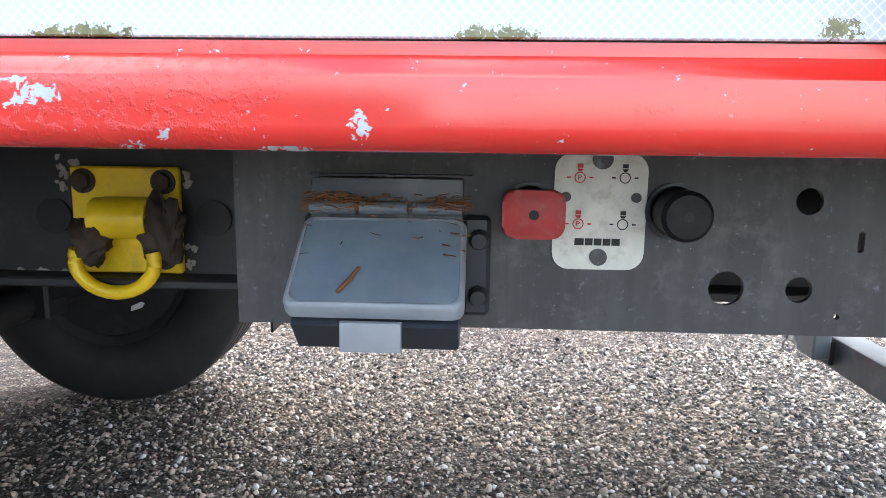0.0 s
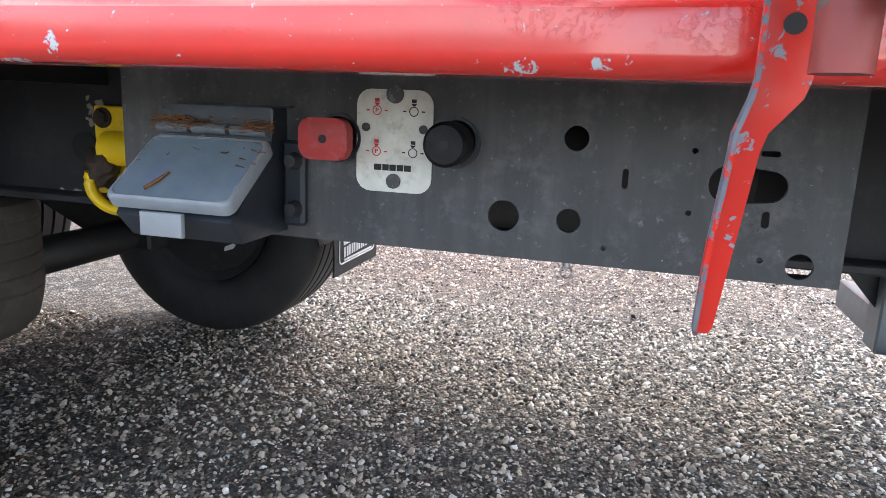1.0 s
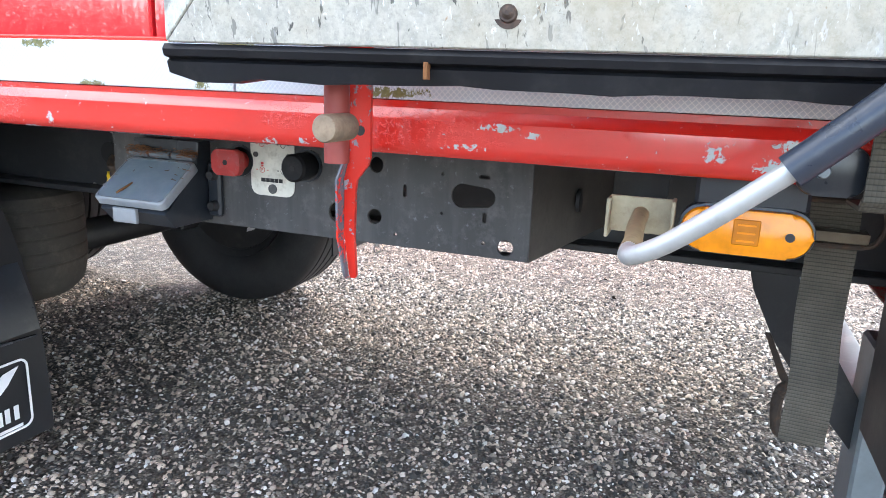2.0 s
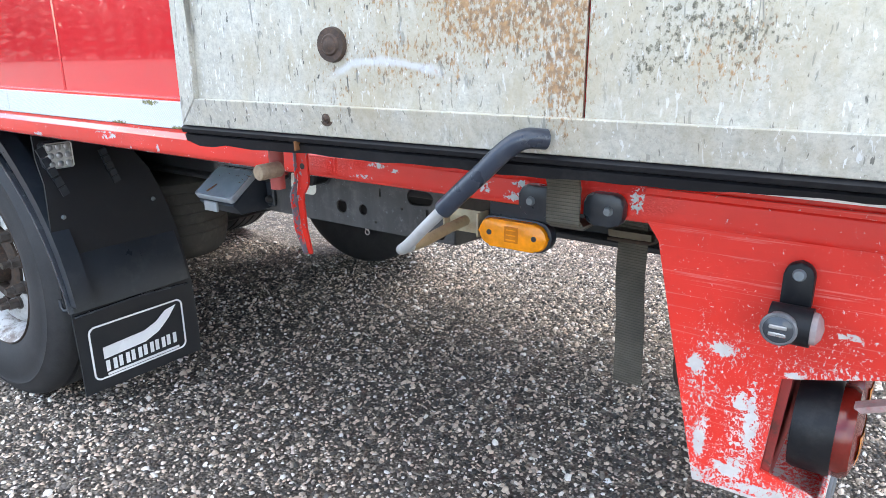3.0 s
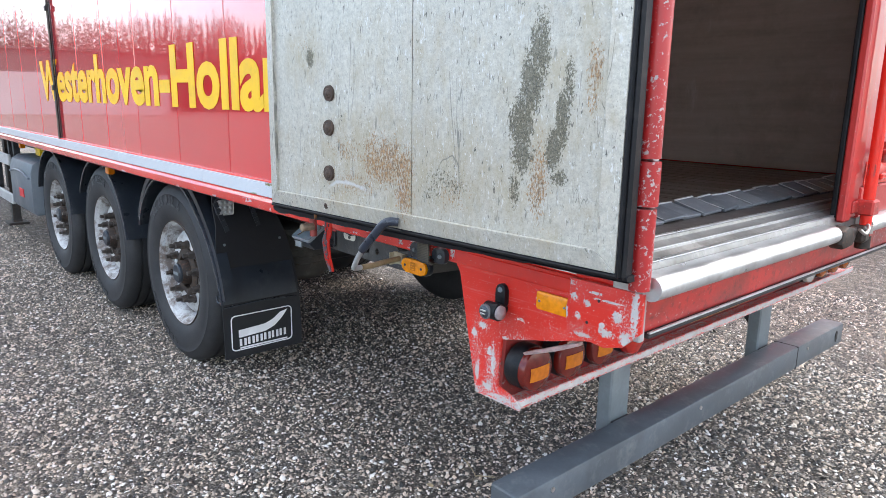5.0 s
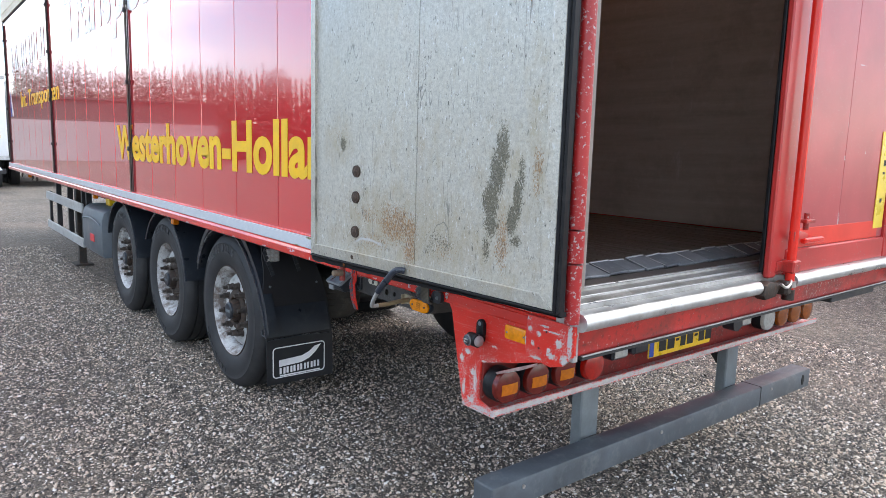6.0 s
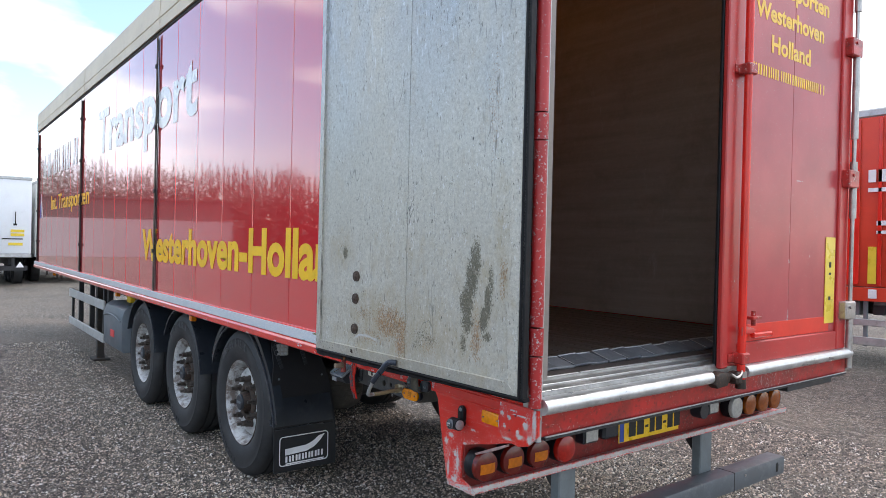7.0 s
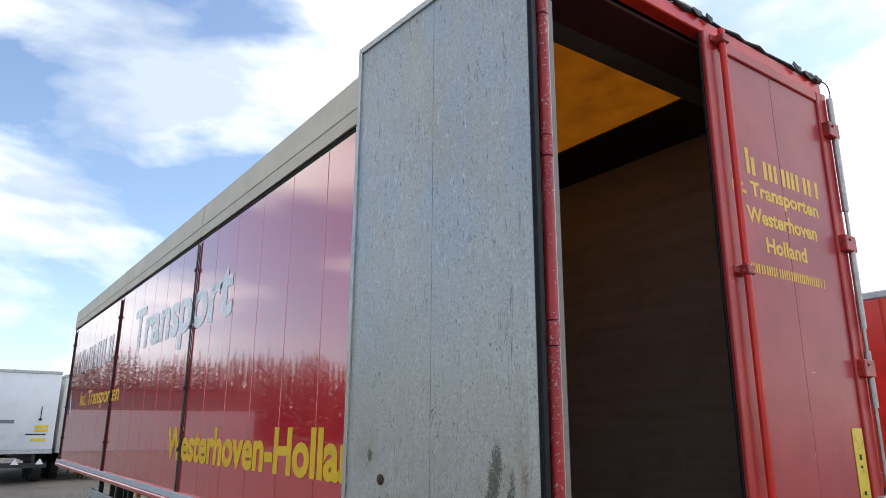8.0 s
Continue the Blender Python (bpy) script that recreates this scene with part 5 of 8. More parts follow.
def rear_sill():
    # dark step, aluminium tread, polished half tubes, red beam
    bm = bmesh.new()
    bm_box(bm, 2.088, 2.235, 0.58, YR - 0.05, 1.10, 1.180, 0.003)
    part("sill_step", bm, step_brown, trailer, "worn dark brown step behind the sill")
    bm = bmesh.new()
    bm_prism(bm, [(2.237, 1.10), (2.237, 1.180), (2.244, 1.183), (2.249, 1.180), (2.251, 1.172), (2.286, 1.164), (2.288, 1.167), (2.294, 1.167), (2.296, 1.162), (2.330, 1.150), (2.333, 1.157), (2.340, 1.159), (2.346, 1.157), (2.350, 1.148), (2.352, 1.10)], "y", 0.556, YR - 0.05)
    part("sill_tread", bm, sill_alu, trailer, "scuffed aluminium sill tread")
    for x, z, w in ((2.2435, 1.1835, 0.006), (2.291, 1.1675, 0.003), (2.3395, 1.1595, 0.007)):
        bm = bmesh.new()
        bm_box(bm, x - w, x + w, 0.572, YR - 0.052, z - 0.002, z + 0.0015, 0.001)
        part("tread_rib", bm, alu_bright, trailer, "rubbed bright tread rib")
    for a, b in ((0.535, 1.590), (1.880, 3.010)):
        bm = bmesh.new()
        pts = [(2.354, 1.087)] + [(2.384 + 0.028 * math.cos(radians(t)), 1.114 + 0.028 * math.sin(radians(t))) for t in range(-100, 101, 18)] + [(2.354, 1.143)]
        bm_prism(bm, pts, "y", a, b)
        part("sill_tube", bm, sill_bright, trailer, "polished half-round aluminium sill tube")
    bm = bmesh.new()
    bm_prism(bm, [(2.25, 1.00), (2.352, 0.998), (2.358, 1.006), (2.366, 1.078), (2.352, 1.086), (2.25, 1.086)], "y", 0.535, YR - 0.002)
    beam = part("tail_beam", bm, red_worn, trailer, "red tail beam with scuffed paint")
    bm = bmesh.new()
    bm_box(bm, 2.33, 2.366, 0.575, YR - 0.004, 0.985, 0.9965, 0.002)
    part("beam_edge", bm, chassis_dark, beam, "black lower edge of the tail beam")
    bm = bmesh.new()
    bm_box(bm, 2.36, 2.369, 0.575, YR - 0.004, 0.9968, 1.001, 0.001)
    part("beam_bead", bm, alu_dull, beam)
    bm = bmesh.new()
    bm_box(bm, 2.305, 2.36, 2.36, 2.86, 0.958, 0.994, 0.004)
    part("step_bracket", bm, chassis_dark, trailer, "dark steel bracket under the tail beam")
    bm = bmesh.new()
    bm_prism(bm, [(1.592, 1.085), (1.60, 1.125), (1.64, 1.138), (1.70, 1.128), (1.715, 1.095), (1.69, 1.070), (1.615, 1.066)], "x", 2.368, 2.415, 0.008)
    bm_rod(bm, (2.392, 1.60, 1.100), (2.392, 1.79, 1.112), 0.016, seg=12)
    bm_box(bm, 2.372, 2.43, 1.745, 1.795, 1.072, 1.128, 0.010)
    bm_rod(bm, (2.404, 1.817, 1.045), (2.404, 1.817, 1.088), 0.024)
    keeper = part("bar_keeper", bm, oil_black, trailer, "greasy black lock keeper")
    bm = bmesh.new()
    bm_tube(bm, smooth_path([(2.425, 1.70, 1.125), (2.432, 1.735, 1.108), (2.430, 1.77, 1.118), (2.418, 1.80, 1.128)], 4), 0.006, 8)
    part("keeper_pin", bm, steel_pin, keeper)
    bm = bmesh.new()
    bm_rod(bm, (2.404, 1.817, 1.098), (2.404, 1.817, 1.125), 0.026, seg=18)
    part("bar_collar", bm, steel_pin, keeper)
    # loose rubber plates along the floor's end
    end_plates = [plain("worn_grey_plate", (0.10 + 0.03 * k, 0.11 + 0.03 * k, 0.125 + 0.03 * k), 0.38, 0.2, 0.3, 12, 90, 0.2, (0.30, 0.30, 0.30), 0.5) for k in range(3)]
    rng = random.Random(5)
    y = 0.63
    k = 0
    while y < 2.87:
        w = rng.uniform(0.105, 0.125)
        bm = bmesh.new()
        dz, dx, yaw = rng.uniform(0.0, 0.006), rng.uniform(-0.006, 0.006), rng.uniform(-0.06, 0.06)
        at = Matrix.Translation((2.102 + dx, y + w / 2, 1.197 + dz)) @ Euler((rng.uniform(-0.03, 0.06), 0.26 + rng.uniform(-0.06, 0.06), yaw)).to_matrix().to_4x4()
        bm_box(bm, -0.050, 0.056, -w / 2 + 0.002, w / 2 - 0.002, -0.005, 0.005, 0.002)
        bmesh.ops.transform(bm, verts=bm.verts[:], matrix=at)
        plate = part("floor_end_plate", bm, end_plates[k % 3], trailer, "drooping dark grey rubber plate with pale highlight strips at the floor's end")
        # pale strips that stand in for the highlight on the plate's edges
        bm = bmesh.new()
        bm_box(bm, -0.052, -0.044, -w / 2 + 0.003, w / 2 - 0.004, 0.0045, 0.0075, 0.001)
        bm_box(bm, -0.050, 0.050, -w / 2 + 0.0015, -w / 2 + 0.005, 0.0045, 0.0065, 0.001)
        bmesh.ops.transform(bm, verts=bm.verts[:], matrix=at)
        part("rubbed_edge", bm, alu_dull, plate)
        y += w * 0.97
        k += 1


def light_tray():
    """The red skirt below the tail: side cheeks with a cut-out, and the tray that carries the lamps."""
    # side cheek outline in x, z, open towards the tail below the corner plate
    outline = [(1.742, 1.062), (1.765, 1.03), (1.842, 0.690), (2.010, 0.690), (2.013, 0.703), (1.985, 0.722), (1.926, 0.737), (1.936, 0.875), (1.99, 0.889), (2.044, 0.904), (2.092, 0.914), (2.183, 0.941), (2.226, 0.951), (2.287, 0.960), (2.322, 0.973), (2.355, 1.02), (2.362, 1.074), (2.30, 1.10), (1.742, 1.10)]
    bm = bmesh.new()
    bm_prism(bm, outline, "y", YS + 0.001, YS + 0.007)
    part("skirt_cheek", bm, red_very_worn, trailer, "red skirt cheek scraped to bare metal at its edges")
    # folded lip round the cut-out
    bm = bmesh.new()
    bm_prism(bm, [(1.920, 0.737), (1.926, 0.737), (1.936, 0.877), (2.044, 0.906), (2.092, 0.916), (2.092, 0.920), (1.930, 0.882)], "y", YS + 0.0075, YS + 0.035)
    part("cut_out_lip", bm, red_very_worn, trailer)
    # doubled corner plate
    bm = bmesh.new()
    bm_prism(bm, [(2.165, 1.055), (2.155, 1.02), (2.160, 0.985), (2.19, 0.958), (2.27, 0.950), (2.32, 0.965), (2.366, 1.01), (2.366, 1.10), (2.165, 1.10)], "y", YS - 0.010, YS, 0.002)
    part("corner_plate", bm, red_very_worn, trailer, "red corner plate with flaked edges")
    # tray: floor, back, lip
    bm = bmesh.new()
    bm_box(bm, 1.905, 2.010, YS + 0.008, YR + 0.035, 0.688, 0.695, 0.002)
    part("tray_floor", bm, red_very_worn, trailer, "red lamp tray with worn lip")
    bm = bmesh.new()
    bm_box(bm, 2.004, 2.012, YS + 0.008, YR + 0.035, 0.696, 0.716, 0.002)
    part("tray_lip", bm, red_very_worn, trailer)
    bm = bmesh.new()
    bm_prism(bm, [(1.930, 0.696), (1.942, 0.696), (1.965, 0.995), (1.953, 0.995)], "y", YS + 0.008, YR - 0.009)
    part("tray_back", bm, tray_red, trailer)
    bm = bmesh.new()
    bm_box(bm, 1.955, 2.25, YS + 0.008, YR - 0.009, 0.996, 1.001)
    part("tray_cover", bm, chassis_dark, trailer)
    # dark plate behind the cheek
    bm = bmesh.new()
    bm_box(bm, 1.785, 1.791, 0.80, 1.05, 0.60, 1.06, 0.001)
    part("backing_plate", bm, chassis_dark, trailer, "black plate behind the lamp tray")
    # bent bare flap hanging in the side cut-out
    bm = bmesh.new()
    bm_prism(bm, [(2.018, 0.862), (2.026, 0.857), (2.13, 0.899), (2.192, 0.929), (2.192, 0.938), (2.12, 0.907)], "y", YS - 0.004, YS + 0.018, 0.001)
    part("bent_lip", bm, scraped_pink, trailer, "bent bare metal lip")


def round_lamp(y, mat, z=0.799, x=1.962, r=0.064, long=0.075):
    bm = bmesh.new()
    bm_lathe(bm, [(0.0, 0.0), (r * 0.96, 0.0), (r, 0.006), (r, long * 0.62), (r * 0.97, long * 0.66)], (x, y, z), 36, "x")
    base = part("tail_lamp", bm, rubber, trailer, "round tail lamp on a black base")
    bm = bmesh.new()
    bm_lathe(bm, [(r * 0.96, long * 0.66), (r * 0.97, long * 0.8), (r * 0.90, long * 0.92), (r * 0.55, long * 1.02), (0.0, long * 1.05)], (x, y, z), 36, "x")
    part("lamp_lens", bm, mat, base)
    return base


def rear_lamps():
    for y in (0.594, 0.744, 0.895):
        base = round_lamp(y, lens_maroon)
        bm = bmesh.new()
        r, long = 0.0645, 0.0755
        bm_lathe(bm, [(r * 0.985, long * 0.68), (r * 0.98, long * 0.8), (r * 0.91, long * 0.93), (r * 0.56, long * 1.03), (r * 0.3, long * 1.05), (0.001, long * 1.06)], (1.962, y, 0.799), 48, "x")
        for z, up in ((0.813, 1.0), (0.773, -1.0)):
            bmesh.ops.bisect_plane(bm, geom=bm.verts[:] + bm.edges[:] + bm.faces[:], plane_co=(0, 0, z), plane_no=(0, 0, up), clear_outer=True)
        for e in (-0.038, 0.038):
            bmesh.ops.bisect_plane(bm, geom=bm.verts[:] + bm.edges[:] + bm.faces[:], plane_co=(0, y + e, 0), plane_no=(0, e, 0), clear_outer=True)
        part("amber_band", bm, lens_dark_amber, base, "amber lens band")
    round_lamp(1.045, lens_red, r=0.062, long=0.09)
    for y in (2.617, 2.762, 2.903):
        round_lamp(y, lens_brown_amber, 0.796)
    round_lamp(2.468, lens_clear, 0.796)
    # small work lamps beside the plate
    for y in (1.225, 2.225):
        bm = bmesh.new()
        bm_box(bm, 1.97, 2.03, y - 0.05, y + 0.05, 0.79, 0.87, 0.008)
        box = part("reversing_lamp", bm, plastic_black, trailer, "black boxed lamp with a clear lens")
        bm = bmesh.new()
        bm_box(bm, 2.031, 2.036, y - 0.042, y + 0.042, 0.80, 0.86, 0.003)
        part("lamp_lens", bm, lens_clear, box)
    bm = bmesh.new()
    bm_box(bm, 1.975, 2.03, 1.315, 1.425, 0.79, 0.86, 0.012)
    part("lamp_housing", bm, plastic_black, trailer)
    bm = bmesh.new()
    bm_rod(bm, (2.00, 2.09, 0.83), (2.06, 2.09, 0.83), 0.04)
    part("lamp_housing", bm, plastic_black, trailer)
    bm = bmesh.new()
    bm_box(bm, 2.010, 2.016, 1.438, 1.925, 0.752, 0.864, 0.003)
    plate = part("number_plate", bm, plate_yellow, trailer, "yellow number plate with black bars")
    bm = bmesh.new()
    bm_box(bm, 2.0165, 2.0175, 1.443, 1.475, 0.757, 0.859)
    part("plate_stripe", bm, blue_print, plate, "blue edge stripe")
    y = 1.512
    for w in (0.053, 0.053, 0.025, 0.04, 0.05, 0.025, 0.045, 0.05):
        bm = bmesh.new()
        hgt = 0.012 if w < 0.03 else 0.07
        bm_box(bm, 2.0165, 2.0175, y, y + w, 0.808 - hgt / 2, 0.808 + hgt / 2)
        part("plate_bar", bm, letter_black, plate)
        y += w + 0.011


def bumper():
    bm = bmesh.new()
    bm_box(bm, 1.895, 2.005, 0.565, 3.085, 0.303, 0.412, 0.010, 2)
    bar = part("underrun_bumper", bm, bumper_grey, trailer, "grey steel underrun bumper beam")
    for y in (0.5635, 3.082):
        bm = bmesh.new()
        bm_box(bm, 1.90, 2.0, y, y + 0.004, 0.308, 0.407, 0.002)
        part("end_cap", bm, bumper_grey, bar)
    bm = bmesh.new()
    bm_box(bm, 1.8935, 2.0065, 2.50, 2.506, 0.302, 0.4135)
    part("joint", bm, chassis_dark, bar)
    bm = bmesh.new()
    bm_prism(bm, ring(2.99, 0.358, 0.014, 0.030), "x", 2.0045, 2.0075)
    part("drain_slot", bm, letter_black, bar)
    for y in (0.72, 1.60, 2.62):
        bm = bmesh.new()
        bm_rod(bm, (2.004, y, 0.378), (2.009, y, 0.378), 0.008)
        part("bolt", bm, steel_pin, bar)
    for y in (1.243, 2.415):
        bm = bmesh.new()
        bm_box(bm, 1.820, 1.878, y - 0.058, y + 0.058, 0.340, 0.700, 0.006)
        post = part("bumper_post", bm, galvanised, trailer, "grey steel bumper post")
        bm = bmesh.new()
        bm_box(bm, 1.877, 1.896, y - 0.050, y + 0.050, 0.320, 0.400, 0.003)
        part("mounting_plate", bm, chassis_dark, post)
        # swept arm back to the chassis beam
        bm = bmesh.new()
        yy = 1.245 if y < 1.75 else 2.42
        bm_prism(bm, [(1.590, 0.842), (1.667, 0.842), (1.712, 0.75), (1.774, 0.65), (1.822, 0.575), (1.822, 0.47), (1.757, 0.545), (1.702, 0.61), (1.657, 0.675), (1.612, 0.765)], "y", yy - 0.012, yy + 0.004, 0.002)
        part("bumper_arm", bm, chassis_dark, trailer, "dark swept bumper arm")


rear_frame()
closed_door()
rear_sill()
light_tray()
rear_lamps()
bumper()


# ---- chassis under the floor
def chassis():
    def beam(y, sgn):
        bm = bmesh.new()
        if sgn > 0:
            holed_plate(bm, XF + 1.0, 1.90, 0.86, 1.10, y, y + 0.010, [ring(1.502, 0.944, 0.012, 0.020)])
        else:
            bm_box(bm, XF + 1.0, 1.90, y, y - 0.010, 0.86, 1.10)
        bm_box(bm, XF + 1.0, 1.90, y - 0.05, y + 0.06, 0.845, 0.860, 0.003)
        part("chassis_beam", bm, chassis_dark, trailer, "black steel chassis beam")
    beam(1.20, 1)
    beam(2.30, -1)
    bm = bmesh.new()
    bm_box(bm, XF + 0.5, XF + 0.55, 0.85, 2.65, 1.04, 1.10)
    bearer = part("cross_bearer", bm, chassis_dark, trailer, "black steel cross bearer")
    for k in range(1, 25):
        again(bearer, trailer, k * 0.51)
    # grey service panel that carries the valves
    holes = [ring(1.001, 1.017, 0.0125), ring(0.932, 0.934, 0.0165, n=20), ring(0.999, 0.934, 0.0125), ring(1.036, 0.909, 0.003, n=8),
             rounded(1.048, 1.054, 0.970, 0.990, 0.0029, 3), ring(1.113, 1.011, 0.003, n=8), ring(1.113, 0.951, 0.003, n=8), ring(1.182, 0.911, 0.003, n=8),
             rounded(1.171, 1.188, 1.009, 1.0145, 0.0026, 3), rounded(1.1785, 1.1855, 0.942, 0.958, 0.003, 3), ring(1.217, 0.908, 0.0125),
             [(1.128 + 0.019 - 0.019 * math.cos(radians(a)), 0.981 + 0.019 * math.sin(radians(a))) for a in range(-80, 81, 16)] + [(1.182 + 0.016 * math.sin(radians(a)), 0.981 + 0.015 * math.cos(radians(a))) for a in range(0, 181, 20)],
             ring(0.745, 1.004, 0.024, n=20), ring(0.877, 1.010, 0.022, n=20), ring(0.811, 0.957, 0.006, n=10)]
    bm = bmesh.new()
    holed_plate(bm, 0.467, 1.253, 0.890, 1.085, 0.800, 0.806, holes)
    plate = part("service_panel", bm, chassis_grey, trailer, "dark grey steel service panel with punched holes")
    bm = bmesh.new()
    bm_box(bm, 0.467, 0.472, 0.807, 1.195, 0.893, 1.10)
    part("panel_return", bm, lit_panel_dust, plate)
    bm = bmesh.new()
    bm_prism(bm, [(1.247, 0.807), (1.253, 0.807), (1.322, 1.195), (1.316, 1.195)], "z", 0.888, 1.10)
    part("panel_return", bm, lit_panel_dust, plate)
    bm = bmesh.new()
    bm_box(bm, 0.475, 1.245, 0.807, 0.835, 0.890, 0.894)
    part("panel_flange", bm, chassis_grey, plate)
    for x, z in ((1.288, 1.01), (1.300, 0.96)):
        bm = bmesh.new()
        bm_rod(bm, (x - 0.006, 0.99, z), (x - 0.012, 0.99, z), 0.02, seg=14)
        part("panel_bung", bm, chassis_dark, plate)
    bm = bmesh.new()
    bm_tube(bm, [(1.0 + 0.006 * math.cos(a), 0.81, 0.878 + 0.006 * math.sin(a)) for a in np.linspace(0, 6.2, 14)], 0.0012, 6)
    bm_rod(bm, (1.0, 0.81, 0.884), (1.0, 0.81, 0.893), 0.004)
    part("pull_ring", bm, steel_pin, plate, "small steel pull ring")
    # black air tank and brackets that fill the dark behind
    bm = bmesh.new()
    bm_rod(bm, (0.55, 1.05, 0.99), (1.2, 1.05, 0.99), 0.075, seg=24)
    part("air_tank", bm, chassis_dark, trailer)
    # rusty-yellow crank bracket, lamp bracket
    bm = bmesh.new()
    bm_box(bm, 1.391, 1.457, 0.582, 0.586, 0.985, 1.024, 0.001)
    bm_box(bm, 1.389, 1.393, 0.566, 0.60, 0.980, 1.022, 0.001)
    bm_box(bm, 1.455, 1.459, 0.566, 0.60, 0.984, 1.024, 0.001)
    part("crank_bracket", bm, plain("dirty_cream_steel", (0.42, 0.36, 0.24), 0.6, 0.1, 0.3, 20, 90, 0.3, (0.2, 0.12, 0.06), 0.6), trailer, "dirty cream steel crank bracket")
    bm = bmesh.new()
    bm_prism(bm, [(0.587, 1.000), (0.70, 1.000), (0.70, 1.06), (0.72, 1.06), (0.72, 0.988), (0.587, 0.988)], "x", 1.405, 1.445)
    part("bracket_arm", bm, chassis_dark, trailer, "black arm behind the crank bracket")
    # axles
    for x in WHEEL_X:
        bm = bmesh.new()
        bm_rod(bm, (x, 0.95, 0.525), (x, 2.55, 0.525), 0.062, seg=20)
        bm_box(bm, x - 0.10, x + 0.10, 1.14, 1.26, 0.47, 0.62, 0.01)
        bm_box(bm, x - 0.10, x + 0.10, 2.24, 2.36, 0.47, 0.62, 0.01)
        axle = part("axle", bm, chassis_dark, trailer, "black axle tube with spring seats")
        for y in (1.20, 2.30):
            bm = bmesh.new()
            bm_prism(bm, [(x - 0.55, 0.78), (x - 0.45, 0.86), (x - 0.38, 0.70), (x + 0.12, 0.62), (x + 0.32, 0.64), (x + 0.32, 0.60), (x - 0.1, 0.47), (x - 0.5, 0.66)], "y", y - 0.04, y + 0.04, 0.004)
            part("trailing_arm", bm, chassis_dark, axle)
            if y > 1.75:
                continue
            bm = bmesh.new()
            folds = [(0.0, 0.0), (0.12, 0.0), (0.178, 0.012), (0.206, 0.040), (0.215, 0.075)]
            for z in (0.112, 0.152, 0.192, 0.232, 0.272):
                folds += [(0.2215, z), (0.2190, z + 0.003), (0.2190, z + 0.006), (0.2220, z + 0.009)]
            bm_lathe(bm, folds + [(0.214, 0.312), (0.19, 0.328), (0.0, 0.330)], (x + 0.338, y + 0.025, 0.497), 48, "z")
            part("air_bellows", bm, bellows_rubber, axle, "dusty ribbed rubber air bellows")
        for y in (1.0, 2.5):
            bm = bmesh.new()
            bm_rod(bm, (x + 0.12, y + (0.16 if y < 1.75 else -0.16), 0.66), (x + 0.32, y + (0.16 if y < 1.75 else -0.16), 0.70), 0.07, seg=18)
            part("brake_chamber", bm, rusty, axle)
    # landing legs
    for y in (0.86, 2.64):
        bm = bmesh.new()
        bm_box(bm, -6.70, -6.58, y - 0.06, y + 0.06, 0.45, 1.10, 0.006)
        bm_box(bm, -6.685, -6.595, y - 0.045, y + 0.045, 0.06, 0.46, 0.004)
        bm_box(bm, -6.78, -6.50, y - 0.11, y + 0.11, 0.0, 0.03, 0.006)
        bm_prism(bm, [(-6.70, 0.03), (-6.58, 0.03), (-6.61, 0.09), (-6.67, 0.09)], "y", y - 0.05, y + 0.05)
        part("landing_leg", bm, plain("rusty_black_leg", (0.05, 0.045, 0.04), 0.6, 0.1, 0.3, 8, 60, 0.2, (0.16, 0.08, 0.04), 0.5), trailer, "dark landing leg with a flat foot")
    # brown rail under the near side between the landing legs and the panel
    for x in (-7.05, -6.25, -5.4, -5.15):
        bm = bmesh.new()
        bm_box(bm, x, x + 0.06, 0.64, 0.70, 0.42, 1.06, 0.004)
        part("guard_hanger", bm, chassis_dark, trailer)
    # side underrun guard: two pale rails
    guard = bmesh.new()
    bm_box(guard, -7.42, -5.05, 0.575, 0.605, 0.775, 0.885, 0.005)
    guard = part("side_guard", guard, alu_dull, trailer, "pale aluminium side underrun guard")
    bm = bmesh.new()
    bm_box(bm, -7.42, -5.05, 0.575, 0.605, 0.375, 0.475, 0.005)
    part("guard_rail", bm, alu_dull, guard)
    bm = bmesh.new()
    bm_box(bm, -7.40, -7.34, 0.607, 0.64, 0.375, 0.885, 0.004)
    part("guard_post", bm, chassis_dark, guard)
    # storage box behind the guard
    bm = bmesh.new()
    bm_prism(bm, [(0.575, 0.42), (0.60, 0.385), (1.05, 0.385), (1.05, 0.90), (0.66, 0.90), (0.60, 0.86), (0.575, 0.78)], "x", -5.0, -4.06, 0.012)
    box = part("storage_box", bm, plastic_box, trailer, "grey plastic storage box")
    bm = bmesh.new()
    bm_tube(bm, smooth_path([(-4.95, 0.568, 0.74), (-4.70, 0.562, 0.77), (-4.53, 0.562, 0.775), (-4.35, 0.562, 0.77), (-4.12, 0.568, 0.73)], 5), 0.010, 8)
    part("box_ridge", bm, plastic_box, box)
    bm = bmesh.new()
    bm_box(bm, -4.60, -4.42, 0.568, 0.5745, 0.52, 0.60, 0.001)
    part("box_label", bm, letter_red, box, "small red label")
    bm = bmesh.new()
    bm_rod(bm, (-4.75, 0.80, 1.0), (-4.35, 0.80, 1.0), 0.05, seg=18)
    bm_box(bm, -4.65, -4.50, 0.75, 0.85, 0.90, 1.05, 0.01)
    part("yellow_unit", bm, yellow_paint, trailer, "yellow painted valve unit")
    # small amber marker lamps under the rail
    for x in (-1.62, -4.30, -8.9):
        bm = bmesh.new()
        bm_box(bm, x - 0.03, x + 0.03, 0.555, 0.60, 1.0, 1.05, 0.006)
        part("marker_lamp", bm, lens_dark_amber, trailer, "small amber side marker lamp")
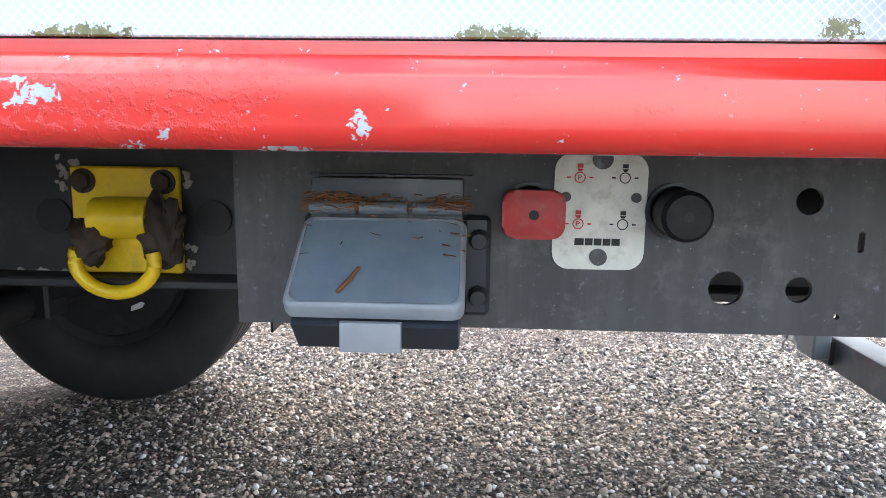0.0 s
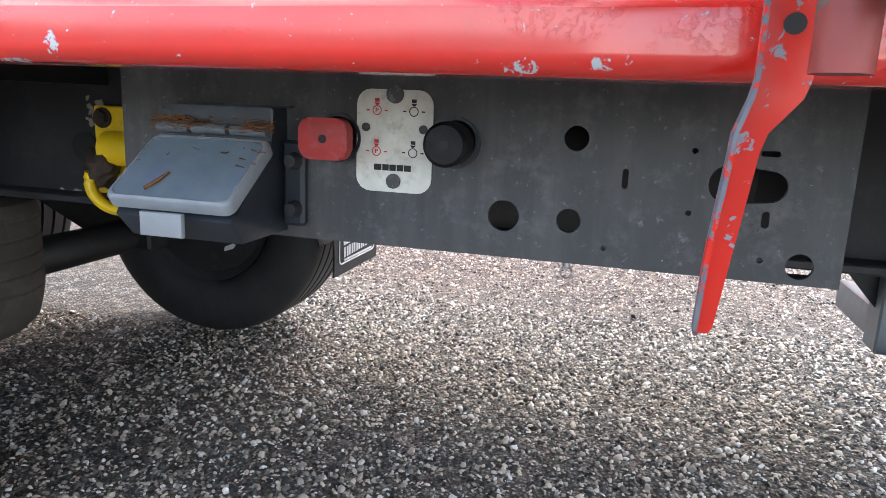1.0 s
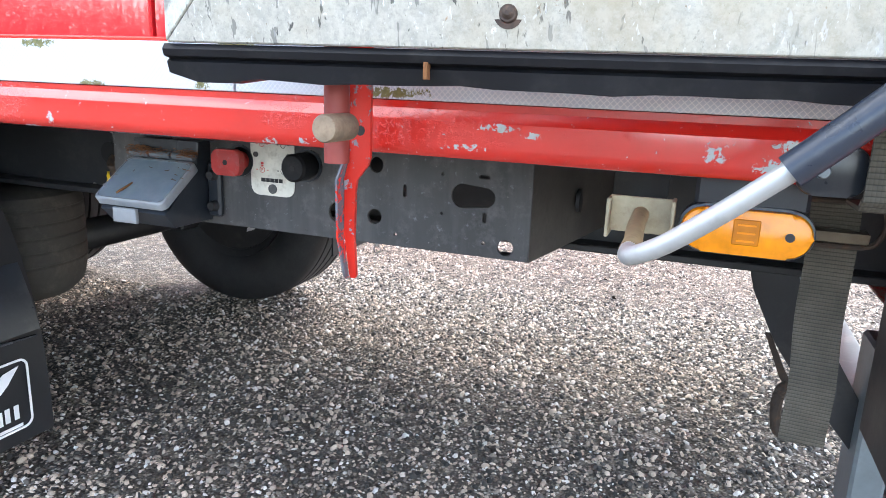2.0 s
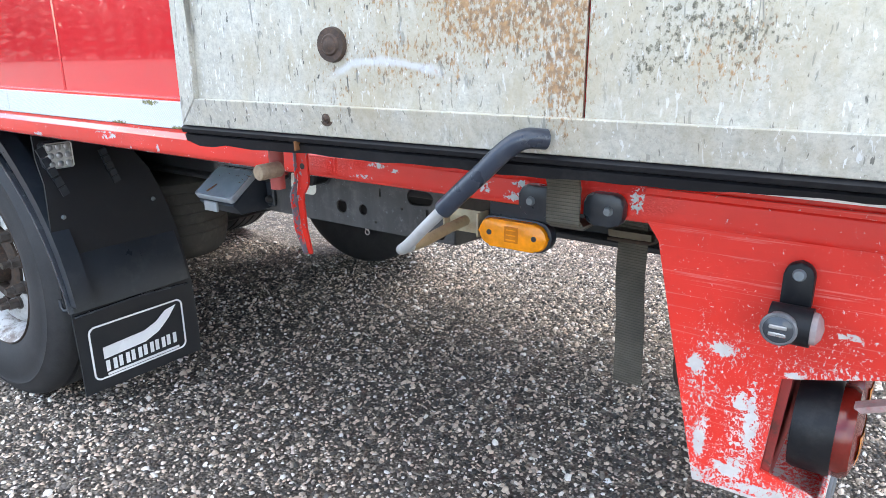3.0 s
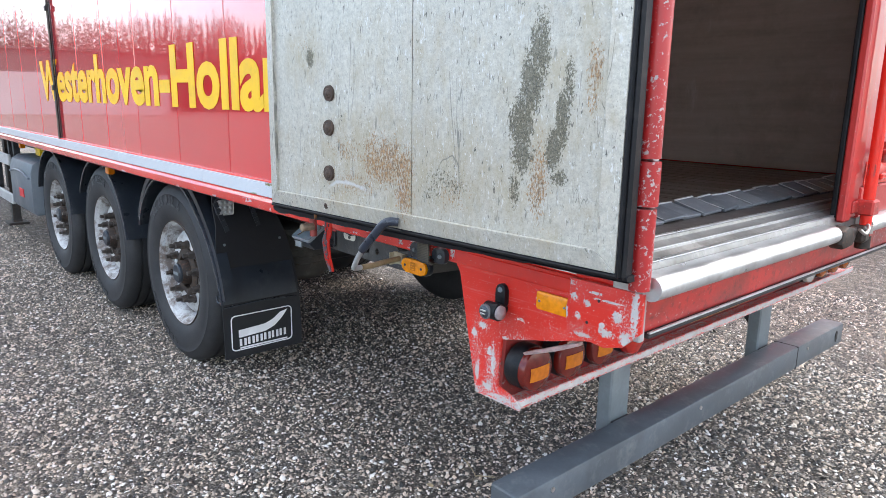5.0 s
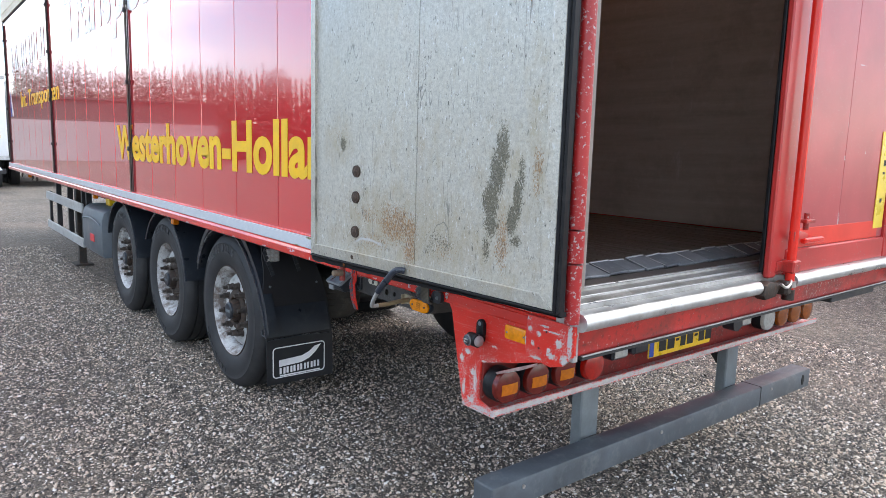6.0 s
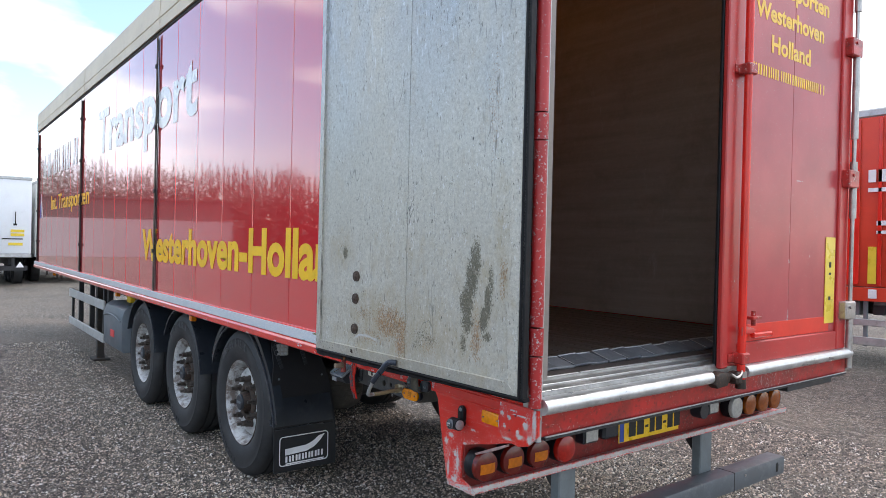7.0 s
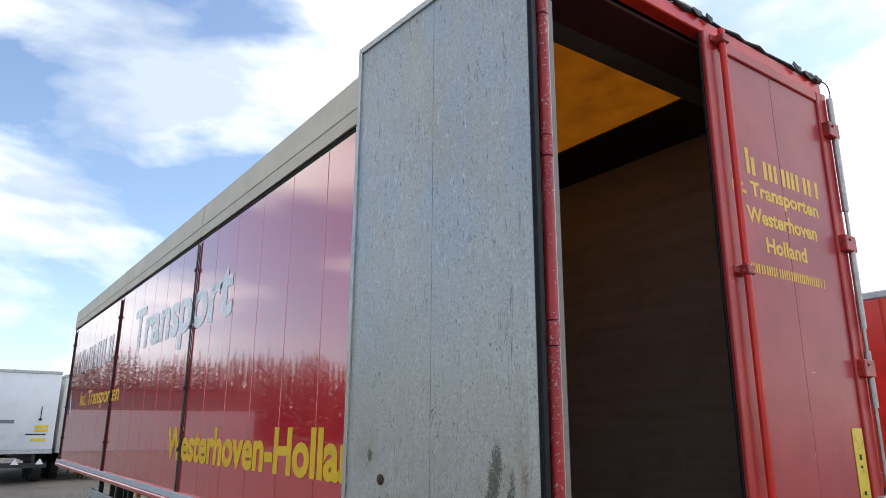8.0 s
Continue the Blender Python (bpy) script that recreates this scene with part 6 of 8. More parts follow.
    # rope hooks under the rail towards the nose
    for x in (-8.1, -8.5, -9.6):
        bm = bmesh.new()
        bm_tube(bm, smooth_path([(x, 0.565, 1.06), (x, 0.555, 1.01), (x + 0.05, 0.555, 0.985), (x + 0.10, 0.555, 1.01), (x + 0.10, 0.565, 1.06)], 4), 0.009, 8)
        part("rope_hook", bm, rusty, trailer)


WHEEL_X = (-0.756, -2.126, -3.496)


def wheels():
    """Three near and three far wheels with worn tyres, painted rims and greasy hubs."""
    x, y, z, R = WHEEL_X[0], 0.640, 0.525, 0.527
    tyre = [(0.292, 0.052), (0.300, 0.030), (0.330, 0.012), (0.385, 0.0), (0.430, 0.001), (0.455, 0.006), (0.462, 0.003), (0.470, 0.009), (0.488, 0.014), (0.505, 0.026), (0.519, 0.042), (0.526, 0.060),
            (R, 0.085), (0.515, 0.088), (0.515, 0.098), (R, 0.101), (R, 0.150), (0.515, 0.153), (0.515, 0.164), (R, 0.167), (R, 0.215), (0.515, 0.218), (0.515, 0.229), (R, 0.232),
            (R, 0.280), (0.515, 0.283), (0.515, 0.293), (R, 0.296), (0.526, 0.322), (0.519, 0.340), (0.505, 0.356), (0.47, 0.372), (0.42, 0.382), (0.36, 0.376), (0.31, 0.352), (0.292, 0.33)]
    bm = bmesh.new()
    bm_lathe(bm, tyre, (x, y, z), 72, "y", closed=True)
    rim = bmesh.new()
    bm_lathe(rim, [(0.303, 0.020), (0.306, 0.030), (0.300, 0.036), (0.284, 0.042), (0.276, 0.056), (0.270, 0.088), (0.2625, 0.122), (0.258, 0.130), (0.2535, 0.131), (0.2535, 0.157), (0.258, 0.158), (0.262, 0.145), (0.280, 0.09), (0.290, 0.052), (0.296, 0.028)], (x, y, z), 56, "y", closed=True)
    wheel = part("wheel", rim, rim_white, trailer, "white-painted steel wheel rim, scuffed and dusty")
    kids = [part("tyre", bm, tyre_rubber, wheel, "worn black trailer tyre")]
    bm = bmesh.new()
    bm_lathe(bm, [(0.252, 0.120), (0.246, 0.100), (0.236, 0.088), (0.215, 0.079), (0.152, 0.078), (0.144, 0.086), (0.144, 0.15), (0.252, 0.156)], (x, y, z), 56, "y", closed=True)
    kids.append(part("wheel_disc", bm, disc_rust, wheel, "rust-stained wheel disc"))
    bm = bmesh.new()
    bm_lathe(bm, [(0.246, 0.160), (0.262, 0.162), (0.270, 0.33), (0.297, 0.34), (0.295, 0.36), (0.262, 0.345)], (x, y, z), 48, "y", closed=True)
    bm_lathe(bm, [(0.0, 0.165), (0.20, 0.165), (0.212, 0.18), (0.212, 0.33), (0.18, 0.35), (0.0, 0.35)], (x, y, z), 40, "y")
    kids.append(part("brake_drum", bm, chassis_dark, wheel))
    bm = bmesh.new()
    bm_lathe(bm, [(0.0, 0.018), (0.045, 0.018), (0.064, 0.026), (0.072, 0.045), (0.075, 0.085), (0.088, 0.088), (0.092, 0.094), (0.128, 0.094), (0.136, 0.099), (0.186, 0.104), (0.192, 0.111), (0.192, 0.13), (0.0, 0.13)], (x, y, z), 40, "y")
    kids.append(part("hub", bm, oil_black, wheel, "greasy rusty wheel hub"))
    bm = bmesh.new()
    bm_lathe(bm, [(0.0, 0.006), (0.050, 0.007), (0.058, 0.013), (0.060, 0.030)], (x, y, z), 30, "y")
    kids.append(part("hub_cap", bm, plastic_black, wheel))
    bm = bmesh.new()
    bm_lathe(bm, [(0.3035, 0.0195), (0.3075, 0.018), (0.3105, 0.024), (0.3085, 0.031), (0.3040, 0.030)], (x, y, z), 64, "y", closed=True)
    kids.append(part("rim_flange", bm, rusty, wheel, "rust-brown edge of the rim"))
    bm = bmesh.new()
    bm_lathe(bm, [(0.098, 0.062), (0.130, 0.064), (0.1425, 0.072), (0.1425, 0.112), (0.098, 0.112)], (x, y, z), 48, "y", closed=True)
    kids.append(part("hub_flange", bm, rusty, wheel, "rusty ring round the hub"))
    bm = bmesh.new()
    bm_box(bm, x - 0.036, x + 0.036, y + 0.0045, y + 0.0062, z - 0.009, z + 0.009)
    kids.append(part("cap_bar", bm, galvanised, wheel))
    for k in range(10):
        a = 2 * math.pi * (k + 0.3) / 10
        cx, cz = x + 0.1675 * math.cos(a), z + 0.1675 * math.sin(a)
        bm = bmesh.new()
        bm_rod(bm, (cx, y + 0.036, cz), (cx, y + 0.080, cz), 0.0205, seg=6)
        bm_rod(bm, (cx, y + 0.069, cz), (cx, y + 0.080, cz), 0.026, seg=14)
        bm_rod(bm, (cx, y + 0.008, cz), (cx, y + 0.046, cz), 0.0125, seg=10)
        kids.append(part("wheel_nut", bm, stud_grey, wheel))
    # raised sidewall marks: the size that can be read, and bars
    words = "385/65 R22.5"
    for i, ch in enumerate(words):
        if ch == " ":
            continue
        a = radians(136 - i * 5.6)
        n = Vector((math.cos(a), 0, math.sin(a)))
        t = Vector((math.sin(a), 0, -math.cos(a)))
        letter = lettering(ch, Vector((x, y - 0.0008, z)) + n * 0.400 - t * 0.014, t, n, 0.033 if ch not in "./" else 0.012, 0.056, (0, -1, 0), 0.03, thick=0.003)
        kids.append(part("size_mark", letter, tyre_dusty, wheel))
    for a0 in (210, 218, 226, 238, 246, 254, 262):
        bm = bmesh.new()
        a = radians(a0)
        n, t = Vector((math.cos(a), 0, math.sin(a))), Vector((math.sin(a), 0, -math.cos(a)))
        p = Vector((x, y - 0.0015, z)) + n * 0.425
        pts = [p - t * 0.022 - n * 0.014, p + t * 0.022 - n * 0.014, p + t * 0.022 + n * 0.014, p - t * 0.022 + n * 0.014]
        bm_prism(bm, [(q.x, q.z) for q in pts], "y", y - 0.003, y + 0.003)
        kids.append(part("sidewall_bar", bm, tyre_rubber, wheel))
    for x2 in WHEEL_X[1:]:
        w2 = again(wheel, trailer, x2 - x)
        for kd in kids:
            again(kd, w2, x2 - x)
    for x2 in WHEEL_X:
        f = 1.79 if x2 == x else 1.72
        w2 = again(wheel, trailer, x2 - x + 0.11, 0, 0.05, flip=f)
        for kd in kids[:5]:
            again(kd, w2, x2 - x + 0.11, 0, 0.05, flip=f)


def brake_tag():
    """Inner side of the far brakes, with a small white tag on the rearmost."""
    for x in WHEEL_X:
        bm = bmesh.new()
        bm_lathe(bm, [(0.10, 0.0), (0.17, -0.010), (0.20, -0.004), (0.284, 0.0), (0.284, 0.012), (0.10, 0.012)], (x + 0.11, 2.588 if x == WHEEL_X[0] else 2.518, 0.575), 40, "y", closed=True)
        back = part("brake_backplate", bm, chassis_dark, trailer, "black brake backplate")
        if x == WHEEL_X[0]:
            bm = bmesh.new()
            bm_prism(bm, [(-0.560, 0.388), (-0.518, 0.402), (-0.505, 0.420), (-0.520, 0.424), (-0.556, 0.408)], "y", 2.578, 2.582)
            part("brake_tag", bm, letter_white, back, "small white tag")


def mudguards():
    def arc(x, a0, a1, r, n=22):
        pts = []
        for k in range(n + 1):
            a = a0 + (a1 - a0) * k / n
            rr = r + (0.085 * max(0.0, (45 - a) / 45) ** 1.5 if x == WHEEL_X[0] else 0.0)
            pts.append((x + rr * math.cos(radians(a)), 0.525 + rr * math.sin(radians(a))))
        return pts
    for side in (0, 1):
        for x, a0, a1 in ((WHEEL_X[0], 158, -3), (WHEEL_X[1], 150, 8), (WHEEL_X[2], 160, 8)):
            for name, r0, r1, y0, y1 in (("mudguard", 0.565, 0.571, 0.637, 1.06), ("guard_lip", 0.560, 0.570, 0.624, 0.640), ("guard_shoulder", 0.5705, 0.604, 0.632, 0.690)):
                o, i = arc(x, a0, a1, r1), arc(x, a1, a0, r0)
                bm = bmesh.new()
                poly = o + i
                if side:
                    y0, y1 = 2 * YM - y1, 2 * YM - y0
                lo, hi = [bm.verts.new((p, y0, q)) for p, q in poly], [bm.verts.new((p, y1, q)) for p, q in poly]
                n = len(poly)
                for k in range(n):
                    bm.faces.new((lo[k], hi[k], hi[(k + 1) % n], lo[(k + 1) % n]))
                if name == "guard_shoulder" and x != WHEEL_X[0]:
                    bm.free()
                    continue
                h = n // 2
                for k in range(h - 1):
                    bm.faces.new((lo[k], lo[k + 1], lo[n - 2 - k], lo[n - 1 - k]))
                    bm.faces.new((hi[k], hi[k + 1], hi[n - 2 - k], hi[n - 1 - k]))
                part(name, bm, plastic_lip if name == "guard_lip" else plastic_black, trailer, "black plastic mudguard arch")
    # hooked end of the rear guard beside the flap
    bm = bmesh.new()
    bm_tube(bm, [(-0.168, 0.634, 0.52), (-0.166, 0.634, 0.492), (-0.160, 0.638, 0.482), (-0.150, 0.648, 0.480), (-0.136, 0.662, 0.486), (-0.134, 0.70, 0.492)], 0.006)
    part("guard_hook", bm, plastic_lip, trailer, "hooked black guard end")
    # hanging flaps with a plain emblem
    for y0, y1, fx, fz in ((0.655, 1.130, 0.0, 0.0), (2.385, 2.835, 0.175, 0.235)):
        bm = bmesh.new()
        rows = []
        for k in range(13):
            z = 1.045 - (1.045 - 0.165) * k / 12
            dx = 0.006 * math.sin(k * 0.7) - (0.03 if k < 2 else 0)
            inset = 0.02 * max(0, (z - 0.75)) if z > 0.75 else 0
            rows.append([(-0.155 + dx + fx, y0 + inset - (0.02 if z > 0.5 else 0.0), z + fz), (-0.155 + dx + fx, y1 - 0.020 - 0.45 * max(0.0, z - 0.38) ** 2, z + fz)])
        vs = [[bm.verts.new(p) for p in r] + [bm.verts.new((p[0] + 0.008, p[1], p[2])) for p in r] for r in rows]
        for a, b in zip(vs, vs[1:]):
            bm.faces.new((a[0], a[1], b[1], b[0]))
            bm.faces.new((a[2], b[2], b[3], a[3]))
            bm.faces.new((a[0], b[0], b[2], a[2]))
            bm.faces.new((a[1], a[3], b[3], b[1]))
        bm.faces.new((vs[0][0], vs[0][2], vs[0][3], vs[0][1]))
        bm.faces.new((vs[-1][0], vs[-1][1], vs[-1][3], vs[-1][2]))
        flap = part("mud_flap", bm, plastic_flap, trailer, "black rubber mud flap with a white emblem")
        xe, c, made = -0.1395, y0 - 0.668, []
        # white rounded outline
        o, i = rounded(0.703, 1.062, 0.205, 0.402, 0.025), rounded(0.709, 1.056, 0.211, 0.396, 0.02)
        bm = bmesh.new()
        n = len(o)
        for k in range(n):
            j = (k + 1) % n
            bm.faces.new([bm.verts.new((xe, a + c, b)) for a, b in (o[k], o[j], i[j], i[k])])
        out = bmesh.ops.extrude_face_region(bm, geom=bm.faces[:])
        bmesh.ops.translate(bm, verts=[g for g in out["geom"] if isinstance(g, bmesh.types.BMVert)], vec=(0.002, 0, 0))
        made.append(part("emblem_outline", bm, letter_white, flap))
        bm = bmesh.new()
        bm_prism(bm, [(0.745 + c, 0.318), (0.90 + c, 0.326), (0.95 + c, 0.345), (0.99 + c, 0.375), (1.035 + c, 0.384), (1.0 + c, 0.342), (0.955 + c, 0.305), (0.90 + c, 0.284), (0.745 + c, 0.276)], "x", xe, xe + 0.002)
        made.append(part("emblem_swoosh", bm, letter_white, flap))
        for k in range(6):
            for a in (0.0, 0.026):
                bm = bmesh.new()
                bm_box(bm, xe, xe + 0.002, 0.748 + c + k * 0.047 + a, 0.762 + c + k * 0.047 + a, 0.228 + 0.002 * k, 0.268 + 0.002 * k, 0.0005)
                made.append(part("emblem_bar", bm, letter_white, flap))
        bm = bmesh.new()
        bm_box(bm, xe, xe + 0.002, 0.75 + c, 1.03 + c, 0.214, 0.222)
        made.append(part("emblem_line", bm, letter_white, flap))
        for y, z in ((0.692, 0.788), (0.727, 0.575), (1.004, 0.790), (1.050, 0.586)):
            bm = bmesh.new()
            bm_rod(bm, (xe - 0.004, y + c, z), (xe + 0.004, y + c, z), 0.008, 0.005, 12)
            made.append(part("flap_rivet", bm, galvanised, flap))
        # fold where the stiff upper plate ends and the flap begins
        bm = bmesh.new()
        bm_prism(bm, [(0.672 + c, 0.449), (0.90 + c, 0.457), (1.096 + c, 0.447), (1.096 + c, 0.452), (0.90 + c, 0.463), (0.672 + c, 0.456)], "x", xe - 0.006, xe + 0.0035, 0.001)
        made.append(part("flap_fold", bm, plastic_lip, flap))
        for o in made:
            o.matrix_basis = Matrix.Translation((fx, 0, fz))
    # moulded ribs on the flap's upper half
    for ya, za, yb, zb in ((0.640, 1.010, 0.700, 0.852), (0.832, 0.985, 0.872, 0.868)):
        bm = bmesh.new()
        d = Vector((0, yb - ya, zb - za)).normalized()
        w = Vector((0, -d.z, d.y)) * 0.012
        for k in range(5):
            p = Vector((-0.1445, ya, za)).lerp(Vector((-0.1445, yb, zb)), k / 5)
            q = Vector((-0.1445, ya, za)).lerp(Vector((-0.1445, yb, zb)), (k + 0.86) / 5)
            bm_prism(bm, [((p - w).y, (p - w).z), ((p + w).y, (p + w).z), ((q + w).y, (q + w).z), ((q - w).y, (q - w).z)], "x", -0.147, -0.138)
        part("guard_rib", bm, plastic_black, trailer, "moulded black rib on the mud flap")
    # square work lamp above the rear flap
    bm = bmesh.new()
    bm_box(bm, -0.20, -0.145, 0.650, 0.742, 0.938, 1.026, 0.012)
    lamp = part("work_lamp", bm, plastic_black, trailer, "square grey work lamp with round reflectors")
    bm = bmesh.new()
    bm_box(bm, -0.1445, -0.139, 0.654, 0.738, 0.942, 1.022, 0.006)
    face = part("lamp_face", bm, lens_clear, lamp)
    for j in range(3):
        for k in range(3):
            bm = bmesh.new()
            bm_rod(bm, (-0.139, 0.670 + j * 0.026, 0.956 + k * 0.026), (-0.1365, 0.670 + j * 0.026, 0.956 + k * 0.026), 0.010, 0.006, 12)
            part("lamp_eye", bm, alu_bright, lamp)


chassis()
wheels()
brake_tag()
mudguards()
for ob in [o for o in trailer.children if o.name.split(".")[0] in ("wheel", "axle", "landing_leg", "mudguard", "guard_lip", "guard_hook", "mud_flap", "guard_rib", "work_lamp")]:
    settle(ob)


# ---- fittings along the near side
plain_flake = plain("flaked_primer", (0.34, 0.31, 0.28), 0.7, 0.0, 0.3, 60, 200, 0.2)


def lashing_ring():
    x0, x1, z0, z1, y = 0.060, 0.228, 0.868, 1.032, 1.180
    bm = bmesh.new()
    bm_box(bm, x0, x1, y, y + 0.014, z0, z1, 0.003)
    plate = part("lashing_plate", bm, yellow_paint, trailer, "yellow lashing plate with a swinging ring")
    for x, z in ((x0 + 0.022, z1 - 0.022), (x1 - 0.022, z1 - 0.022), (x0 + 0.025, z0 + 0.03), (x1 - 0.025, z0 + 0.026)):
        bm = bmesh.new()
        bm_rod(bm, (x, y, z), (x, y - 0.012, z), 0.0155, 0.0135, 6)
        bm_rod(bm, (x, y + 0.001, z), (x, y - 0.004, z), 0.019, seg=16)
        part("plate_bolt", bm, rusty, plate)
    bm = bmesh.new()
    bm_rod(bm, (0.112, y - 0.026, 0.957), (0.198, y - 0.026, 0.957), 0.031, seg=22)
    bm_box(bm, 0.112, 0.198, y - 0.02, y, 0.927, 0.987, 0.004)
    part("ring_barrel", bm, yellow_paint, plate)
    for cx, cz, rx, rz in ((0.107, 0.925, 0.024, 0.036), (0.219, 0.940, 0.030, 0.052)):
        bm = bmesh.new()
        bmesh.ops.create_icosphere(bm, subdivisions=4, radius=1.0)
        for v in bm.verts:
            q = v.co
            k = 1 + 0.16 * math.sin(q.x * 5.1 + q.z * 3.3 + cx * 90) + 0.11 * math.sin(q.z * 9.7 - q.y * 7.1) + 0.07 * math.sin(q.x * 17 + q.y * 13) * math.sin(q.z * 15)
            v.co = Vector((cx + rx * q.x * k, y - 0.036 + 0.026 * q.y * k, cz + rz * q.z * k))
        part("greasy_lug", bm, rusty, plate, "lug caked in rust and grease", 60)
    # bare primer where the paint has flaked round the plate
    rng = random.Random(21)
    for cx, cz, rx, rz, n in ((x0 - 0.012, z1 - 0.012, 0.020, 0.026, 20), (x1 + 0.008, z1 - 0.02, 0.006, 0.016, 7), (x1 + 0.008, z0 + 0.03, 0.007, 0.034, 9), (0.02, z0 - 0.005, 0.07, 0.003, 12), (x0 - 0.004, z0 + 0.05, 0.003, 0.02, 4)):
        bm = bmesh.new()
        for k in range(n):
            px, pz = cx + rng.uniform(-rx, rx), cz + rng.uniform(-rz, rz)
            r, m = rng.uniform(0.0025, 0.007), rng.randint(5, 8)
            turn = rng.uniform(0, 6)
            pts = [(px + r * rng.uniform(0.5, 1.25) * math.cos(turn + 6.283 * i / m), pz + r * rng.uniform(0.5, 1.25) * math.sin(turn + 6.283 * i / m)) for i in range(m)]
            bm_prism(bm, pts, "y", 1.1985 - 0.00005 * k, 1.2005)
        tagged(part("bare_patch", bm, plain_flake, trailer, "pale patches of bare primer"), "pale patches of bare primer", kind="stuff")
    bm = bmesh.new()
    arc = [(0.150 - 0.060 * math.cos(radians(a)), y - 0.052, 0.897 - 0.048 * math.sin(radians(a))) for a in range(-20, 201, 12)]
    bm_tube(bm, arc, 0.0105, 12)
    part("ring", bm, yellow_paint, plate, "yellow steel ring")
    for x in (0.0215, 0.2745):
        bm = bmesh.new()
        bm_rod(bm, (x, 1.199, 0.953), (x, 1.194, 0.953), 0.028, seg=24)
        part("beam_hole", bm, letter_black, trailer)


def socket_box():
    """Tilted plastic socket box with a milky lid, full of pine needles at its hinge."""
    x0, x1 = 0.5445, 0.6885
    bm = bmesh.new()
    bm_prism(bm, [(0.800, 0.897), (0.800, 1.034), (0.766, 1.034), (0.764, 1.000), (0.764, 0.988), (0.690, 0.930), (0.684, 0.922), (0.708, 0.897)], "x", x0 + 0.004, x1 - 0.004, 0.003)
    box = part("socket_box", bm, plastic_black, trailer, "black socket box with a milky clear lid")
    bm = bmesh.new()
    bm_box(bm, x1 - 0.004, x1 + 0.022, 0.786, 0.800, 0.905, 1.000, 0.004)
    bm_box(bm, x0 - 0.008, x0 + 0.006, 0.786, 0.800, 0.905, 1.000, 0.004)
    bm_box(bm, x0 - 0.004, x1 + 0.004, 0.788, 0.800, 1.0345, 1.0365)
    part("box_flange", bm, plastic_black, box)
    for z in (0.925, 0.978):
        bm = bmesh.new()
        bm_rod(bm, (x1 + 0.011, 0.786, z), (x1 + 0.011, 0.774, z), 0.010, 0.007, 12)
        part("box_screw", bm, chassis_dark, box)
    # lid: a shallow shell with rounded edge
    def slope(x, s, h):
        """s: down the lid from hinge (0) to lip (1); h: height off the slope."""
        y, z = 0.757 + (0.672 - 0.757) * s, 1.002 + (0.942 - 1.002) * s
        n = Vector((0, -0.577, 0.817))
        return Vector((x, y, z)) + n * h
    def shell(layers):
        """Stacked rounded outlines (inset, height) laid on the slope."""
        bm = bmesh.new()
        rows = []
        for inset, h in layers:
            k = inset / 0.104
            o = rounded(x0 + inset, x1 - inset, k * 0.104, 0.104 - k * 0.104, 0.010, 5)
            rows.append([bm.verts.new(slope(x, s / 0.104, h)) for x, s in o])
        for r0, r1 in zip(rows, rows[1:]):
            n = len(r0)
            for k in range(n):
                bm.faces.new((r0[k], r0[(k + 1) % n], r1[(k + 1) % n], r1[k]))
        return bm, rows
    bm, rows = shell([(0.003, -0.0165), (0.0, -0.015), (0.0, -0.004), (0.0012, -0.0012), (0.003, 0.0), (0.0050, -0.0004), (0.0050, -0.0165)])
    for k in range(len(rows[0])):
        bm.faces.new((rows[-1][k], rows[-1][(k + 1) % len(rows[0])], rows[0][(k + 1) % len(rows[0])], rows[0][k]))
    lid = part("box_lid", bm, plain("frosted_plastic_rim", (0.25, 0.265, 0.28), 0.35, 0.0, 0.12, 30, 150, 0.1, (0.22, 0.21, 0.2), 0.3), box, "milky translucent plastic lid with scratches", 40)
    bm, rows = shell([(0.0053, -0.0030), (0.0053, -0.0006)])
    bm.faces.new(rows[0])
    bm.faces.new(rows[1][::-1])
    part("lid_window", bm, lid_clear, lid, "frosted clear lid panel")
    bm, rows = shell([(0.0078, -0.0165), (0.0078, -0.0155)])
    bm.faces.new(rows[0])
    bm.faces.new(rows[1][::-1])
    part("socket_deck", bm, plain("grey_blue_socket_deck", (0.07, 0.085, 0.11), 0.5, 0.0, 0.3, 30, 120, 0.1), box)
    bm = bmesh.new()
    bm_prism(bm, [(0.592, 0.930), (0.640, 0.930), (0.640, 0.906), (0.592, 0.906)], "y", 0.667, 0.674, 0.0015)
    part("lid_clasp", bm, plain("pale_grey_plastic", (0.26, 0.27, 0.28), 0.4, 0.0, 0.1, 30, 150, 0.1), lid, "pale grey lid clasp")
    for a, b in ((0.550, 0.590), (0.594, 0.636), (0.641, 0.684)):
        bm = bmesh.new()
        bm_rod(bm, (a, 0.757, 1.009), (b, 0.757, 1.009), 0.006, seg=12)
        part("lid_hinge", bm, plastic_box, box)
    # coloured plugs that show dimly through
    for x, s, mat, r in ((0.645, 0.74, letter_red, 0.010), (0.645, 0.45, leaf, 0.010), (0.575, 0.55, blue_print, 0.016), (0.675, 0.55, blue_print, 0.010), (0.610, 0.35, blue_print, 0.010)):
        bm = bmesh.new()
        p, q = slope(x, s, -0.0055), slope(x, s, -0.0155)
        bm_rod(bm, p, q, r, seg=14)
        part("socket", bm, mat, box)
    rng = random.Random(3)
    bm = bmesh.new()
